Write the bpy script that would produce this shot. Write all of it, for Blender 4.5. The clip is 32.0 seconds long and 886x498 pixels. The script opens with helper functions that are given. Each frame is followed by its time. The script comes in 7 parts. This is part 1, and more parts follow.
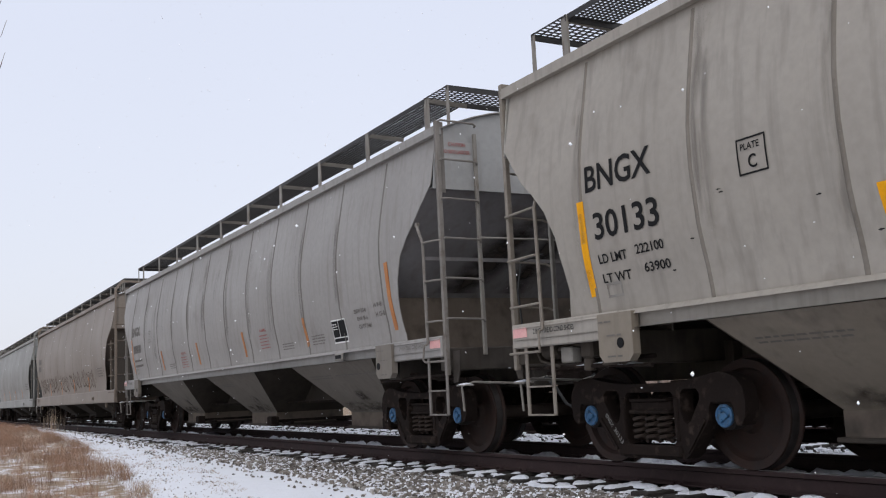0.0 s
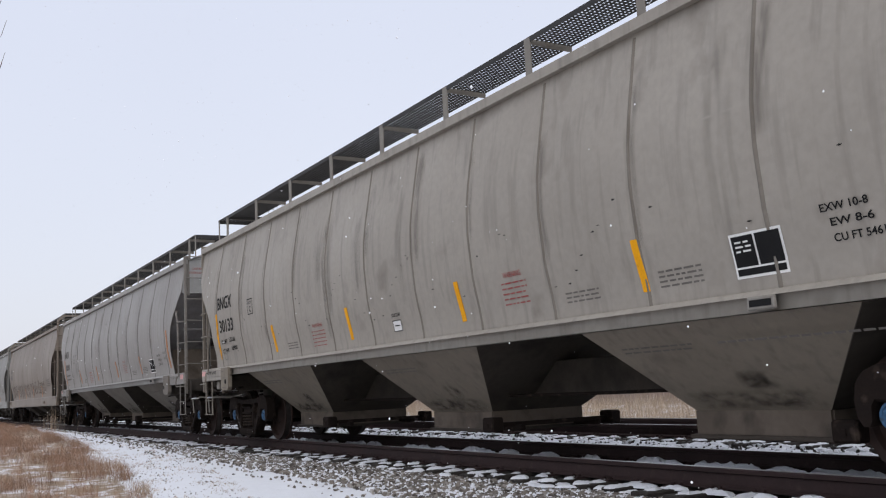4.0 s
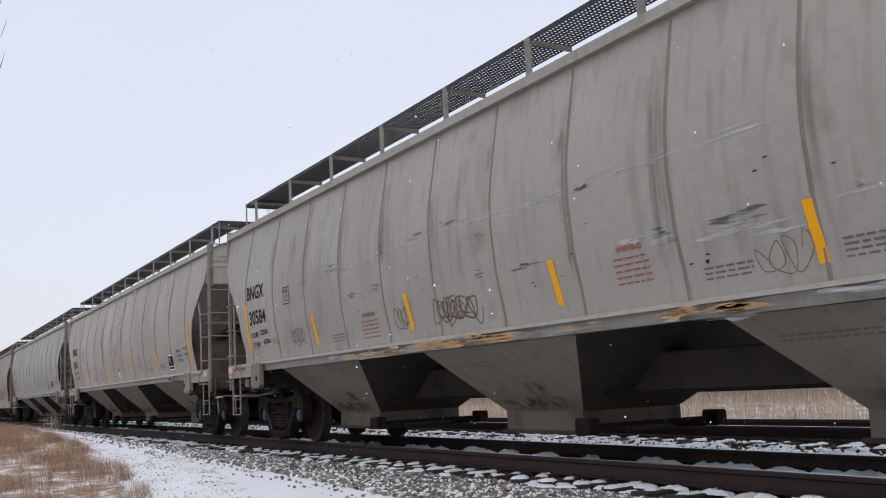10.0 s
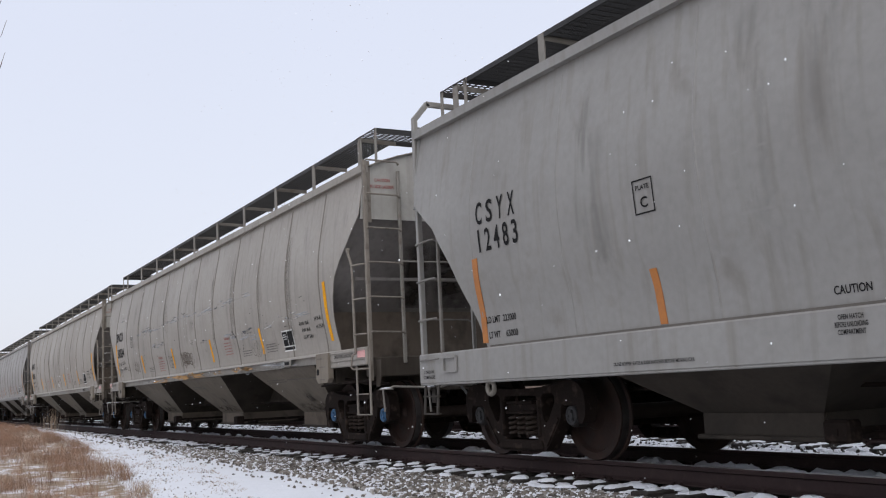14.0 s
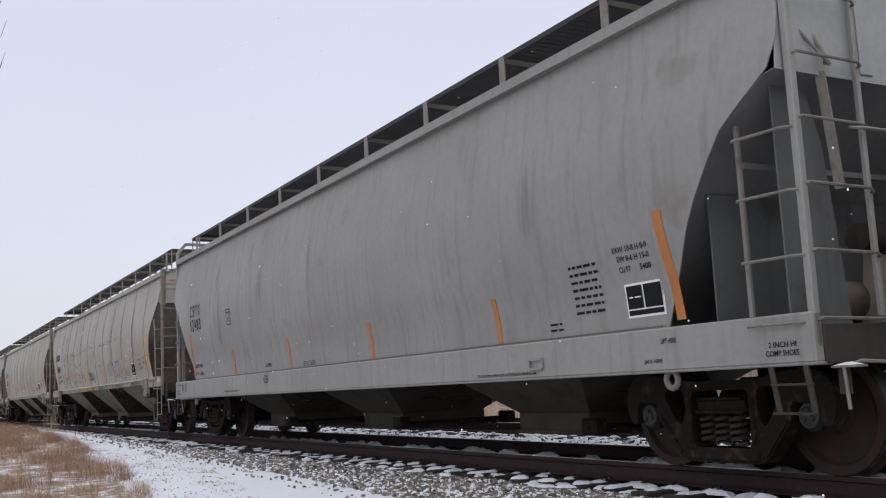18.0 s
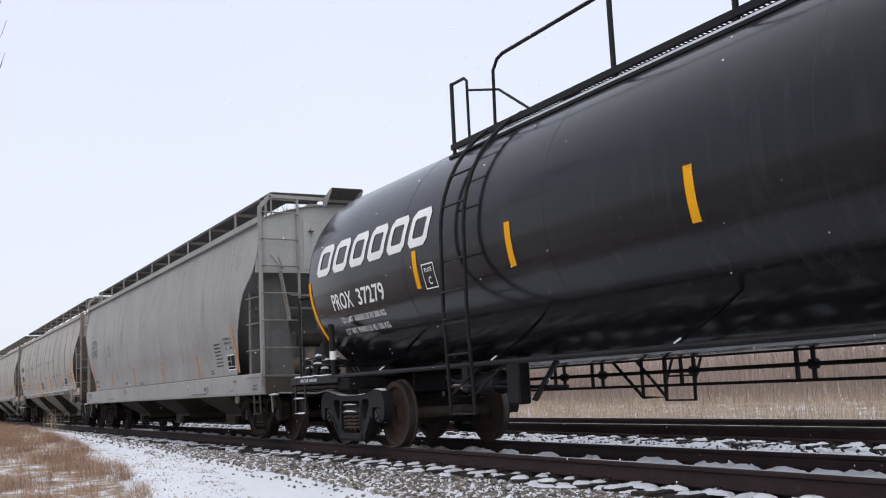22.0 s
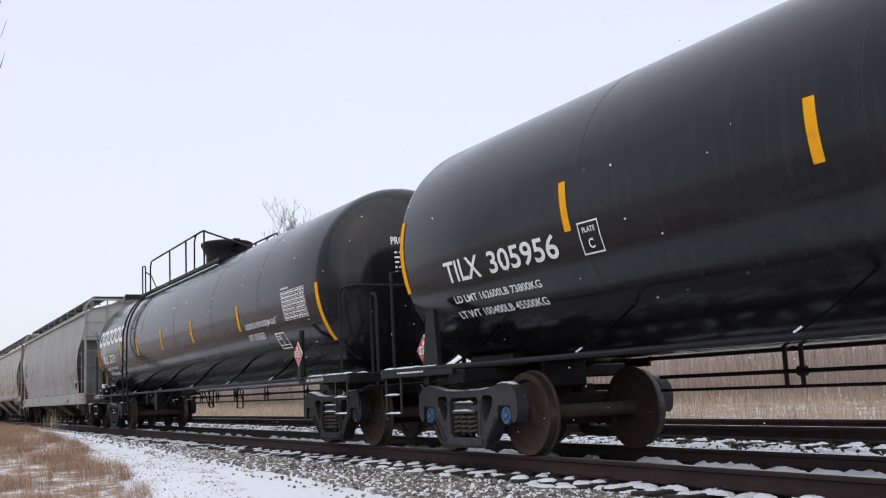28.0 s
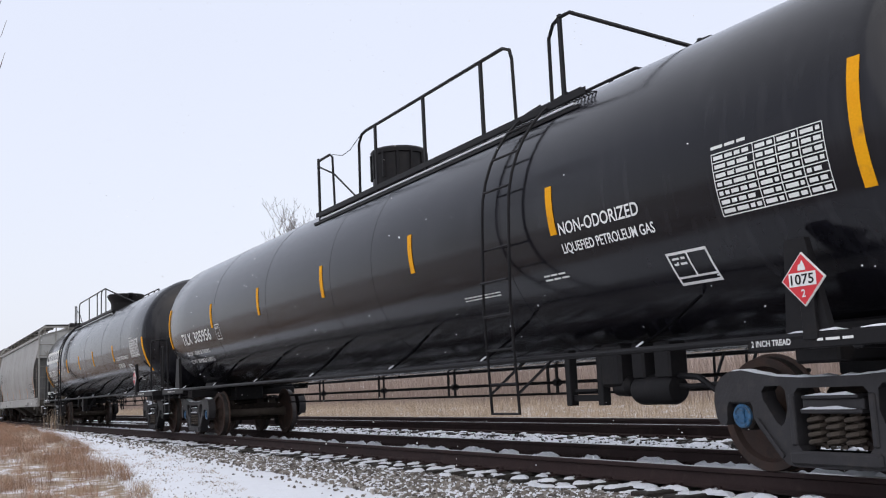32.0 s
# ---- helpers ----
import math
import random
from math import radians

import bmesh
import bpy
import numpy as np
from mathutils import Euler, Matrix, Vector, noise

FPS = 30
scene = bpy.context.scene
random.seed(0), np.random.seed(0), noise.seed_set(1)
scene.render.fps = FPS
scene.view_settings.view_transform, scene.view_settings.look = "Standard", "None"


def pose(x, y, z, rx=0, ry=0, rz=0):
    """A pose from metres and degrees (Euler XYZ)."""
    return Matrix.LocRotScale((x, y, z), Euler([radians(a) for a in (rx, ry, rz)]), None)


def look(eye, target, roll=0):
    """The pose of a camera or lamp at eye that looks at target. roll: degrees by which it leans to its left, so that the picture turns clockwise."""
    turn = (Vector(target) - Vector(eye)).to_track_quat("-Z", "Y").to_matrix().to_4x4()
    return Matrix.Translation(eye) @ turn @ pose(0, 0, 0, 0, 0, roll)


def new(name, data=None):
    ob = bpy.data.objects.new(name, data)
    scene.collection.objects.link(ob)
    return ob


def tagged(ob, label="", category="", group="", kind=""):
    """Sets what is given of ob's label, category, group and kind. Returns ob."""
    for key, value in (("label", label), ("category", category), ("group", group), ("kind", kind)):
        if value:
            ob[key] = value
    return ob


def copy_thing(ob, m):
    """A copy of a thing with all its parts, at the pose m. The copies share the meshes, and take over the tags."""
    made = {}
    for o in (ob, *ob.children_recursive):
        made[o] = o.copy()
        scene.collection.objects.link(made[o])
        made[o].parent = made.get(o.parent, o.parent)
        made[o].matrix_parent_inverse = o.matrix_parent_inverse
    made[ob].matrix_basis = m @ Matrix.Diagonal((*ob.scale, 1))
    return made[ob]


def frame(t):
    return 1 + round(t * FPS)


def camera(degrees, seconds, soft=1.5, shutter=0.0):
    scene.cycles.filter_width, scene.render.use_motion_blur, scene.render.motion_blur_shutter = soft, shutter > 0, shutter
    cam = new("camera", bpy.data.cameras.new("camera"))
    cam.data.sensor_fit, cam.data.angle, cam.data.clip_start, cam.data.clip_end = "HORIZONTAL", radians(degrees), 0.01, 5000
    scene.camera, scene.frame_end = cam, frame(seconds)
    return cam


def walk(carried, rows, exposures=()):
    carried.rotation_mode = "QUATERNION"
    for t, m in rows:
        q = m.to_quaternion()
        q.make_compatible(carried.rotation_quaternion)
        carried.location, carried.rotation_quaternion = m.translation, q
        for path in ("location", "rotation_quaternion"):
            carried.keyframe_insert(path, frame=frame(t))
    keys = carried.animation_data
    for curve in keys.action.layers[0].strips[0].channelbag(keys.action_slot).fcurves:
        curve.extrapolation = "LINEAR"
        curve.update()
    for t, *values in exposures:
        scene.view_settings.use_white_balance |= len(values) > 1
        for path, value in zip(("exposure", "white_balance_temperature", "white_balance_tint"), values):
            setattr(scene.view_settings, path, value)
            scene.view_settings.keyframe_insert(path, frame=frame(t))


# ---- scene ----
from mathutils.geometry import tessellate_polygon

cam = camera(48.16, 32.0, soft=1.15)
EYE = Vector((0.0, -6.995, 0.795))
AIM = EYE + Vector((-0.86557, 0.48132, 0.13826))
walk(cam, [(0.0, look(EYE, AIM, -2.78)), (32.0, look(EYE, AIM, -2.78))], exposures=[(0.0, -0.06), (5.0, -0.1), (14.0, -0.06), (16.5, -0.14), (18.5, -0.15), (20.0, 0.0), (22.5, 0.06), (32.0, 0.04)])

# ---- light: a bright overcast winter sky ----
world = bpy.data.worlds.new("world")
scene.world = world
world.use_nodes = True
wn, wl = world.node_tree.nodes, world.node_tree.links
wn.clear()
w_out = wn.new("ShaderNodeOutputWorld")
w_bg = wn.new("ShaderNodeBackground")
w_sky = wn.new("ShaderNodeTexSky")
w_sky.sky_type = "NISHITA"
w_sky.sun_disc = False
w_sky.sun_elevation, w_sky.sun_rotation = radians(49), radians(115)
w_sky.air_density, w_sky.dust_density = 1.0, 4.0
w_dim = wn.new("ShaderNodeVectorMath")
w_dim.operation = "SCALE"
w_dim.inputs["Scale"].default_value = 0.03
w_co = wn.new("ShaderNodeTexCoord")
w_sep = wn.new("ShaderNodeSeparateXYZ")
w_ramp = wn.new("ShaderNodeValToRGB")
w_ramp.color_ramp.elements[0].position, w_ramp.color_ramp.elements[0].color = 0.0, (0.74, 0.755, 0.83, 1)
w_ramp.color_ramp.elements[1].position, w_ramp.color_ramp.elements[1].color = 1.0, (1.15, 1.18, 1.28, 1)
e = w_ramp.color_ramp.elements.new(0.45)
e.color = (0.72, 0.755, 0.88, 1)
w_cloud = wn.new("ShaderNodeTexNoise")
w_cloud.inputs["Scale"].default_value = 1.6
w_cloud.inputs["Detail"].default_value = 3
w_cl = wn.new("ShaderNodeMapRange")
w_cl.inputs["To Min"].default_value, w_cl.inputs["To Max"].default_value = 0.96, 1.04
w_mul = wn.new("ShaderNodeVectorMath")
w_mul.operation = "SCALE"
w_add = wn.new("ShaderNodeVectorMath")
wl.new(w_sky.outputs[0], w_dim.inputs[0])
wl.new(w_co.outputs["Generated"], w_sep.inputs[0])
wl.new(w_co.outputs["Generated"], w_cloud.inputs["Vector"])
wl.new(w_sep.outputs["Z"], w_ramp.inputs[0])
wl.new(w_cloud.outputs[0], w_cl.inputs[0])
wl.new(w_ramp.outputs[0], w_mul.inputs[0])
wl.new(w_cl.outputs[0], w_mul.inputs["Scale"])
wl.new(w_mul.outputs[0], w_add.inputs[0])
wl.new(w_dim.outputs[0], w_add.inputs[1])
wl.new(w_add.outputs[0], w_bg.inputs["Color"])
w_bg.inputs["Strength"].default_value = 1.0
wl.new(w_bg.outputs[0], w_out.inputs[0])
sun = new("sun", bpy.data.lights.new("sun", "SUN"))
sun.data.energy, sun.data.angle, sun.data.color = 1.0, radians(85), (1.0, 0.97, 0.93)
sun.matrix_world = look((0, 0, 30), (-24, 11, 0))


# ---- materials ----
def mat(name, c1, c2, rough=0.7, metal=0.0, big=1.5, fine=30.0, bump=0.15, dist=0.01, dirt=None, amount=0.45,
        streak=None, tint=False, shift=True, spec=0.4, rvar=0.12):
    """Two-scale procedural surface; dirt: a third colour in patches; streak: a colour in downward runs; tint: times the object's own colour."""
    m = bpy.data.materials.new(name)
    m.use_nodes = True
    n, l = m.node_tree.nodes, m.node_tree.links
    b = n["Principled BSDF"]
    b.inputs["Metallic"].default_value = metal
    b.inputs["Specular IOR Level"].default_value = spec
    co = n.new("ShaderNodeTexCoord")
    vec = co.outputs["Object"]
    info = n.new("ShaderNodeObjectInfo")
    if shift:
        mu = n.new("ShaderNodeMath")
        mu.operation = "MULTIPLY"
        mu.inputs[1].default_value = 37.0
        l.new(info.outputs["Random"], mu.inputs[0])
        ad = n.new("ShaderNodeVectorMath")
        l.new(vec, ad.inputs[0])
        l.new(mu.outputs[0], ad.inputs[1])
        vec = ad.outputs[0]

    def noise_tex(scale, detail=4, stretch=None):
        t = n.new("ShaderNodeTexNoise")
        t.inputs["Scale"].default_value, t.inputs["Detail"].default_value = scale, detail
        if stretch:
            mp = n.new("ShaderNodeMapping")
            mp.inputs["Scale"].default_value = stretch
            l.new(vec, mp.inputs[0])
            l.new(mp.outputs[0], t.inputs["Vector"])
        else:
            l.new(vec, t.inputs["Vector"])
        return t.outputs[0]

    def ramp(src, lo, hi, to=1.0):
        r = n.new("ShaderNodeMapRange")
        r.inputs["From Min"].default_value, r.inputs["From Max"].default_value, r.inputs["To Max"].default_value = lo, hi, to
        l.new(src, r.inputs[0])
        return r.outputs[0]

    def mix(f, a, bcol, mode="MIX"):
        x = n.new("ShaderNodeMix")
        x.data_type, x.blend_type = "RGBA", mode
        if isinstance(f, float):
            x.inputs[0].default_value = f
        else:
            l.new(f, x.inputs[0])
        for src, s in ((a, x.inputs[6]), (bcol, x.inputs[7])):
            if isinstance(src, tuple):
                s.default_value = (*src, 1)
            else:
                l.new(src, s)
        return x.outputs[2]

    big_n, fine_n = noise_tex(big), noise_tex(fine, 3)
    col = mix(ramp(big_n, 0.3, 0.7), c1, c2)
    col = mix(ramp(fine_n, 0.35, 0.75, 0.3), col, tuple(v * 0.6 for v in c1))
    if tint:
        col = mix(1.0, col, info.outputs["Color"], "MULTIPLY")
    if streak:
        col = mix(ramp(noise_tex(1.0, 5, (9, 9, 0.45)), 0.52, 0.78, 0.75), col, streak)
    if dirt:
        col = mix(ramp(noise_tex(big * 2.3, 6), 0.62 - amount * 0.3, 0.85 - amount * 0.2), col, dirt)
    l.new(col, b.inputs["Base Color"])
    rr = n.new("ShaderNodeMapRange")
    rr.inputs["To Min"].default_value, rr.inputs["To Max"].default_value = max(rough - rvar, 0.03), min(rough + rvar, 1)
    l.new(big_n, rr.inputs[0])
    l.new(rr.outputs[0], b.inputs["Roughness"])
    bp = n.new("ShaderNodeBump")
    bp.inputs["Strength"].default_value, bp.inputs["Distance"].default_value = bump, dist
    l.new(fine_n, bp.inputs["Height"])
    l.new(bp.outputs[0], b.inputs["Normal"])
    return m


PAINT = mat("hopper_paint", (0.325, 0.304, 0.275), (0.285, 0.265, 0.239), 0.5, big=0.7, fine=14, bump=0.04, dirt=(0.14, 0.122, 0.103), amount=0.0, streak=(0.175, 0.160, 0.14), tint=True)
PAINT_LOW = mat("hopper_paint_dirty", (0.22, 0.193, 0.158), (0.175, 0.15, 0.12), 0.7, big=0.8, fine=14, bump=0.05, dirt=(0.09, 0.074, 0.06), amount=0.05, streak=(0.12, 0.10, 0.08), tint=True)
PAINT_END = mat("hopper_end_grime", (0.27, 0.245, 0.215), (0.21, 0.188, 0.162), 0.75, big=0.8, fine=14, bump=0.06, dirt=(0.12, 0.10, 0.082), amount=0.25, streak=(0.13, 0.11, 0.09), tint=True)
# grime colour that also stands for shade below the plain cars' sills
GRIME_SHADE = mat("brown_grime_shade", (0.05, 0.043, 0.036), (0.07, 0.058, 0.048), 0.85, big=1.2, fine=20, bump=0.1, dirt=(0.03, 0.026, 0.022), amount=0.4, spec=0.2)
# brown dirt plus the shade of down-facing sheets, both put into the colour
BAY_SLOPE = mat("dirty_shaded_slope", (0.075, 0.064, 0.053), (0.055, 0.046, 0.038), 0.85, big=1.0, fine=14, bump=0.06, dirt=(0.03, 0.026, 0.022), amount=0.35, streak=(0.05, 0.042, 0.035), spec=0.2)
SEAM = mat("seam_dirt", (0.165, 0.148, 0.128), (0.20, 0.183, 0.162), 0.8, big=3, fine=30, tint=True)
GALV = mat("galvanised_steel", (0.245, 0.23, 0.205), (0.19, 0.177, 0.158), 0.65, 0.0, big=3, fine=40, bump=0.1, dirt=(0.12, 0.09, 0.07), amount=0.25)
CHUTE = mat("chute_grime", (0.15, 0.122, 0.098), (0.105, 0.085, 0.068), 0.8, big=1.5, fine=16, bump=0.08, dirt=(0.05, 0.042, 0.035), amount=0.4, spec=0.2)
GRATE = mat("grating_steel", (0.035, 0.034, 0.034), (0.025, 0.024, 0.024), 0.6, 0.2, big=3, fine=40, bump=0.1)
CAST = mat("cast_iron_grime", (0.028, 0.0235, 0.0215), (0.04, 0.032, 0.028), 0.85, 0.0, big=4, fine=35, bump=0.3, dirt=(0.07, 0.052, 0.041), amount=0.2, tint=True, spec=0.08)
CAST_GREY = mat("cast_iron_grey", (0.034, 0.0325, 0.036), (0.026, 0.025, 0.027), 0.55, 0.0, big=4, fine=35, bump=0.3, dirt=(0.055, 0.047, 0.044), amount=0.2, spec=0.3)
STAY_BLACK = mat("matt_black_stay", (0.004, 0.004, 0.005), (0.006, 0.006, 0.007), 0.9, big=3, fine=30, bump=0.1, spec=0.03)
WHEEL = mat("wheel_rust", (0.036, 0.0245, 0.021), (0.066, 0.038, 0.029), 0.75, 0.0, big=5, fine=40, bump=0.25, dirt=(0.022, 0.017, 0.015), amount=0.35, tint=True, spec=0.3)
TREAD = mat("wheel_tread", (0.085, 0.078, 0.075), (0.05, 0.044, 0.042), 0.4, 0.6, big=8, fine=50, bump=0.05)
CAP_BLUE = mat("bearing_cap_blue", (0.03, 0.105, 0.22), (0.04, 0.13, 0.25), 0.55, big=12, fine=60, bump=0.2, dirt=(0.04, 0.05, 0.055), amount=0.45)
CAP_RIM = mat("bearing_grease", (0.018, 0.016, 0.015), (0.028, 0.024, 0.022), 0.7, big=8, fine=50, bump=0.2, spec=0.15)
SPRING = mat("coil_spring_rust", (0.075, 0.062, 0.052), (0.055, 0.044, 0.037), 0.7, big=8, fine=40, bump=0.2, tint=True, spec=0.15)
CAST_BLACK = mat("cast_iron_black", (0.013, 0.0125, 0.0145), (0.018, 0.017, 0.018), 0.6, 0.0, big=4, fine=35, bump=0.3, dirt=(0.03, 0.026, 0.024), amount=0.2, spec=0.18)
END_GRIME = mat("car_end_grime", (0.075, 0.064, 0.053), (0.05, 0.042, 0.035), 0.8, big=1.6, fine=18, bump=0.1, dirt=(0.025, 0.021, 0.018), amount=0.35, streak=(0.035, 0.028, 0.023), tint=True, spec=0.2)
LADDER = mat("ladder_dusty_paint", (0.225, 0.203, 0.176), (0.18, 0.16, 0.137), 0.65, big=4, fine=30, bump=0.08, dirt=(0.10, 0.08, 0.064), amount=0.3, tint=True)
# clean paint, made paler still to stand for open-sky light on the ends
END_CLEAN_LIT = mat("car_end_paint", (0.40, 0.395, 0.375), (0.35, 0.345, 0.325), 0.55, big=0.8, fine=14, bump=0.04, dirt=(0.24, 0.225, 0.205), amount=0.0, streak=(0.27, 0.255, 0.235), tint=True)
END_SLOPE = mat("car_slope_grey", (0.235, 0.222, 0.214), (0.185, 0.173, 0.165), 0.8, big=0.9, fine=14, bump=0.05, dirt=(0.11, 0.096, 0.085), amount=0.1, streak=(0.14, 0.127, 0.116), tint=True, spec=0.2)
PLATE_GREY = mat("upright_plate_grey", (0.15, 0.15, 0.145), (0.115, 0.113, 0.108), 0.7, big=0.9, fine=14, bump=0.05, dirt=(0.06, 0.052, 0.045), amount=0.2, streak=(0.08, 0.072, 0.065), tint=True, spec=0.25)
CAP_GREY = mat("bearing_cap_grey", (0.032, 0.033, 0.035), (0.05, 0.048, 0.047), 0.6, 0.1, big=12, fine=60, bump=0.2, spec=0.2)
TANK = mat("tank_black_paint", (0.0064, 0.0062, 0.0085), (0.0100, 0.0098, 0.0130), 0.15, big=0.6, fine=2.2, bump=0.05, dist=0.02, rvar=0.05, dirt=(0.017, 0.0165, 0.019), amount=0.15, streak=(0.022, 0.0215, 0.025), spec=0.27)
TANK_FRAME = mat("frame_black_paint", (0.0095, 0.009, 0.0105), (0.013, 0.0125, 0.0135), 0.5, big=3, fine=30, bump=0.15, dirt=(0.022, 0.019, 0.018), amount=0.15, spec=0.15)
WHITE = mat("white_lettering", (0.78, 0.78, 0.76), (0.7, 0.7, 0.68), 0.5, big=3, fine=50, bump=0.02)
BLACK = mat("black_lettering", (0.010, 0.010, 0.011), (0.016, 0.016, 0.016), 0.75, big=3, fine=50, bump=0.02, spec=0.12)
FADED = mat("faded_lettering", (0.10, 0.09, 0.08), (0.15, 0.135, 0.12), 0.7, big=3, fine=50, bump=0.02)
RED_INK = mat("red_lettering", (0.30, 0.055, 0.05), (0.28, 0.09, 0.08), 0.6, big=3, fine=50, bump=0.02)
YELLOW = mat("reflector_yellow", (0.80, 0.37, 0.008), (0.74, 0.32, 0.008), 0.6, big=4, fine=60, bump=0.03, dirt=(0.42, 0.20, 0.04), amount=0.15, spec=0.12)
ORANGE = mat("reflector_faded_orange", (0.44, 0.165, 0.035), (0.37, 0.135, 0.035), 0.5, big=4, fine=60, bump=0.03, dirt=(0.26, 0.12, 0.05), amount=0.15)
REDREF = mat("reflector_red_pale", (0.68, 0.33, 0.32), (0.74, 0.42, 0.40), 0.4, big=9, fine=60, bump=0.05)
PLACARD = mat("placard_red", (0.62, 0.03, 0.04), (0.56, 0.03, 0.04), 0.45, big=5, fine=50, bump=0.02)
STEEL_RAIL = mat("rail_side_rust", (0.030, 0.0195, 0.0195), (0.045, 0.029, 0.028), 0.75, 0.0, big=3, fine=40, bump=0.2, dirt=(0.06, 0.042, 0.037), amount=0.15, spec=0.15)
RAIL_TOP = mat("rail_head_polished", (0.40, 0.40, 0.41), (0.30, 0.29, 0.29), 0.3, 0.9, big=3, fine=40, bump=0.02)
TIE = mat("creosoted_wood", (0.018, 0.016, 0.014), (0.032, 0.027, 0.023), 0.9, big=3, fine=25, bump=0.5, dist=0.02, dirt=(0.05, 0.045, 0.04), amount=0.4)
SNOW = mat("snow", (0.70, 0.72, 0.765), (0.62, 0.64, 0.69), 0.85, big=2, fine=25, bump=0.35, dist=0.015, spec=0.2)
FLAKE = mat("falling_flakes", (0.93, 0.94, 0.96), (0.90, 0.91, 0.94), 0.9, big=2, fine=25, bump=0.0, spec=0.1)
RUBBER = mat("rubber_hose", (0.02, 0.02, 0.02), (0.03, 0.03, 0.03), 0.6)
TREE_BARK = mat("dark_bark", (0.105, 0.085, 0.072), (0.08, 0.065, 0.055), 0.9, big=2, fine=20, bump=0.3)
BARK = mat("bare_bark", (0.20, 0.17, 0.145), (0.15, 0.13, 0.11), 0.9, big=2, fine=20, bump=0.3)


def island_mat(name, cols, rough=0.85, patch=1.0):
    """Colour chosen piece by piece from a ramp, and lighter or darker in broad patches."""
    m = bpy.data.materials.new(name)
    m.use_nodes = True
    n, l = m.node_tree.nodes, m.node_tree.links
    b = n["Principled BSDF"]
    b.inputs["Roughness"].default_value, b.inputs["Specular IOR Level"].default_value = rough, 0.2
    g = n.new("ShaderNodeNewGeometry")
    r = n.new("ShaderNodeValToRGB")
    r.color_ramp.elements[0].color, r.color_ramp.elements[1].color = (*cols[0], 1), (*cols[-1], 1)
    for i, c in enumerate(cols[1:-1]):
        r.color_ramp.elements.new((i + 1) / (len(cols) - 1)).color = (*c, 1)
    l.new(g.outputs["Random Per Island"], r.inputs[0])
    co = n.new("ShaderNodeTexCoord")
    t = n.new("ShaderNodeTexNoise")
    t.inputs["Scale"].default_value, t.inputs["Detail"].default_value = patch, 4
    l.new(co.outputs["Object"], t.inputs["Vector"])
    q = n.new("ShaderNodeMapRange")
    q.inputs["From Min"].default_value, q.inputs["From Max"].default_value = 0.32, 0.68
    q.inputs["To Min"].default_value, q.inputs["To Max"].default_value = 0.72, 1.18
    l.new(t.outputs[0], q.inputs[0])
    x = n.new("ShaderNodeVectorMath")
    x.operation = "SCALE"
    l.new(r.outputs[0], x.inputs[0])
    l.new(q.outputs[0], x.inputs["Scale"])
    l.new(x.outputs[0], b.inputs["Base Color"])
    return m


def worn_mat(name, c1, c2, stretch=(2.5, 2.5, 9.0), lo=0.42, hi=0.62, most=1.0, rough=0.7, fading=False):
    """A thin layer that is broken up and lets the paint below show through."""
    m = bpy.data.materials.new(name)
    m.use_nodes = True
    n, l = m.node_tree.nodes, m.node_tree.links
    b = n["Principled BSDF"]
    b.inputs["Roughness"].default_value, b.inputs["Specular IOR Level"].default_value = rough, 0.2
    co = n.new("ShaderNodeTexCoord")
    mp = n.new("ShaderNodeMapping")
    mp.inputs["Scale"].default_value = stretch
    t = n.new("ShaderNodeTexNoise")
    t.inputs["Scale"].default_value, t.inputs["Detail"].default_value = 1.0, 7
    r = n.new("ShaderNodeMapRange")
    r.inputs["From Min"].default_value, r.inputs["From Max"].default_value, r.inputs["To Max"].default_value = lo, hi, most
    x = n.new("ShaderNodeMix")
    x.data_type = "RGBA"
    x.inputs[6].default_value, x.inputs[7].default_value = (*c1, 1), (*c2, 1)
    l.new(co.outputs["Object"], mp.inputs[0])
    l.new(mp.outputs[0], t.inputs["Vector"])
    l.new(t.outputs[0], r.inputs[0])
    l.new(t.outputs[0], x.inputs[0])
    l.new(x.outputs[2], b.inputs["Base Color"])
    if fading:
        at = n.new("ShaderNodeAttribute")
        at.attribute_name = "fade"
        mu = n.new("ShaderNodeMath")
        mu.operation = "MULTIPLY"
        l.new(r.outputs[0], mu.inputs[0])
        l.new(at.outputs["Fac"], mu.inputs[1])
        l.new(mu.outputs[0], b.inputs["Alpha"])
    else:
        l.new(r.outputs[0], b.inputs["Alpha"])
    return m


GRAFFITI = worn_mat("spray_paint_brown", (0.10, 0.075, 0.055), (0.16, 0.12, 0.09), (30, 30, 30), 0.3, 0.5, 0.8)
SCRAPE = worn_mat("scraped_paint", (0.54, 0.56, 0.58), (0.42, 0.43, 0.44), (1.6, 1.6, 16.0), 0.38, 0.64, 0.72)
SOOT = worn_mat("soot", (0.03, 0.025, 0.021), (0.05, 0.042, 0.036), (3.0, 3.0, 7.0), 0.22, 0.56, 0.95, fading=True)
SMEAR = worn_mat("bay_smear", (0.045, 0.038, 0.032), (0.07, 0.06, 0.05), (7.0, 7.0, 12.0), 0.36, 0.72, 0.75, fading=True)
STENCIL_PALE = mat("faded_white_stencil", (0.20, 0.195, 0.185), (0.13, 0.125, 0.12), 0.7, big=20, fine=60, bump=0.02)
SCUFF = worn_mat("dark_scuff", (0.05, 0.053, 0.06), (0.12, 0.125, 0.135), (3.0, 3.0, 16.0), 0.40, 0.56, 0.9)
RUST = worn_mat("rust_orange", (0.46, 0.26, 0.10), (0.38, 0.23, 0.10), (2.0, 2.0, 16.0), 0.32, 0.52, 1.0)
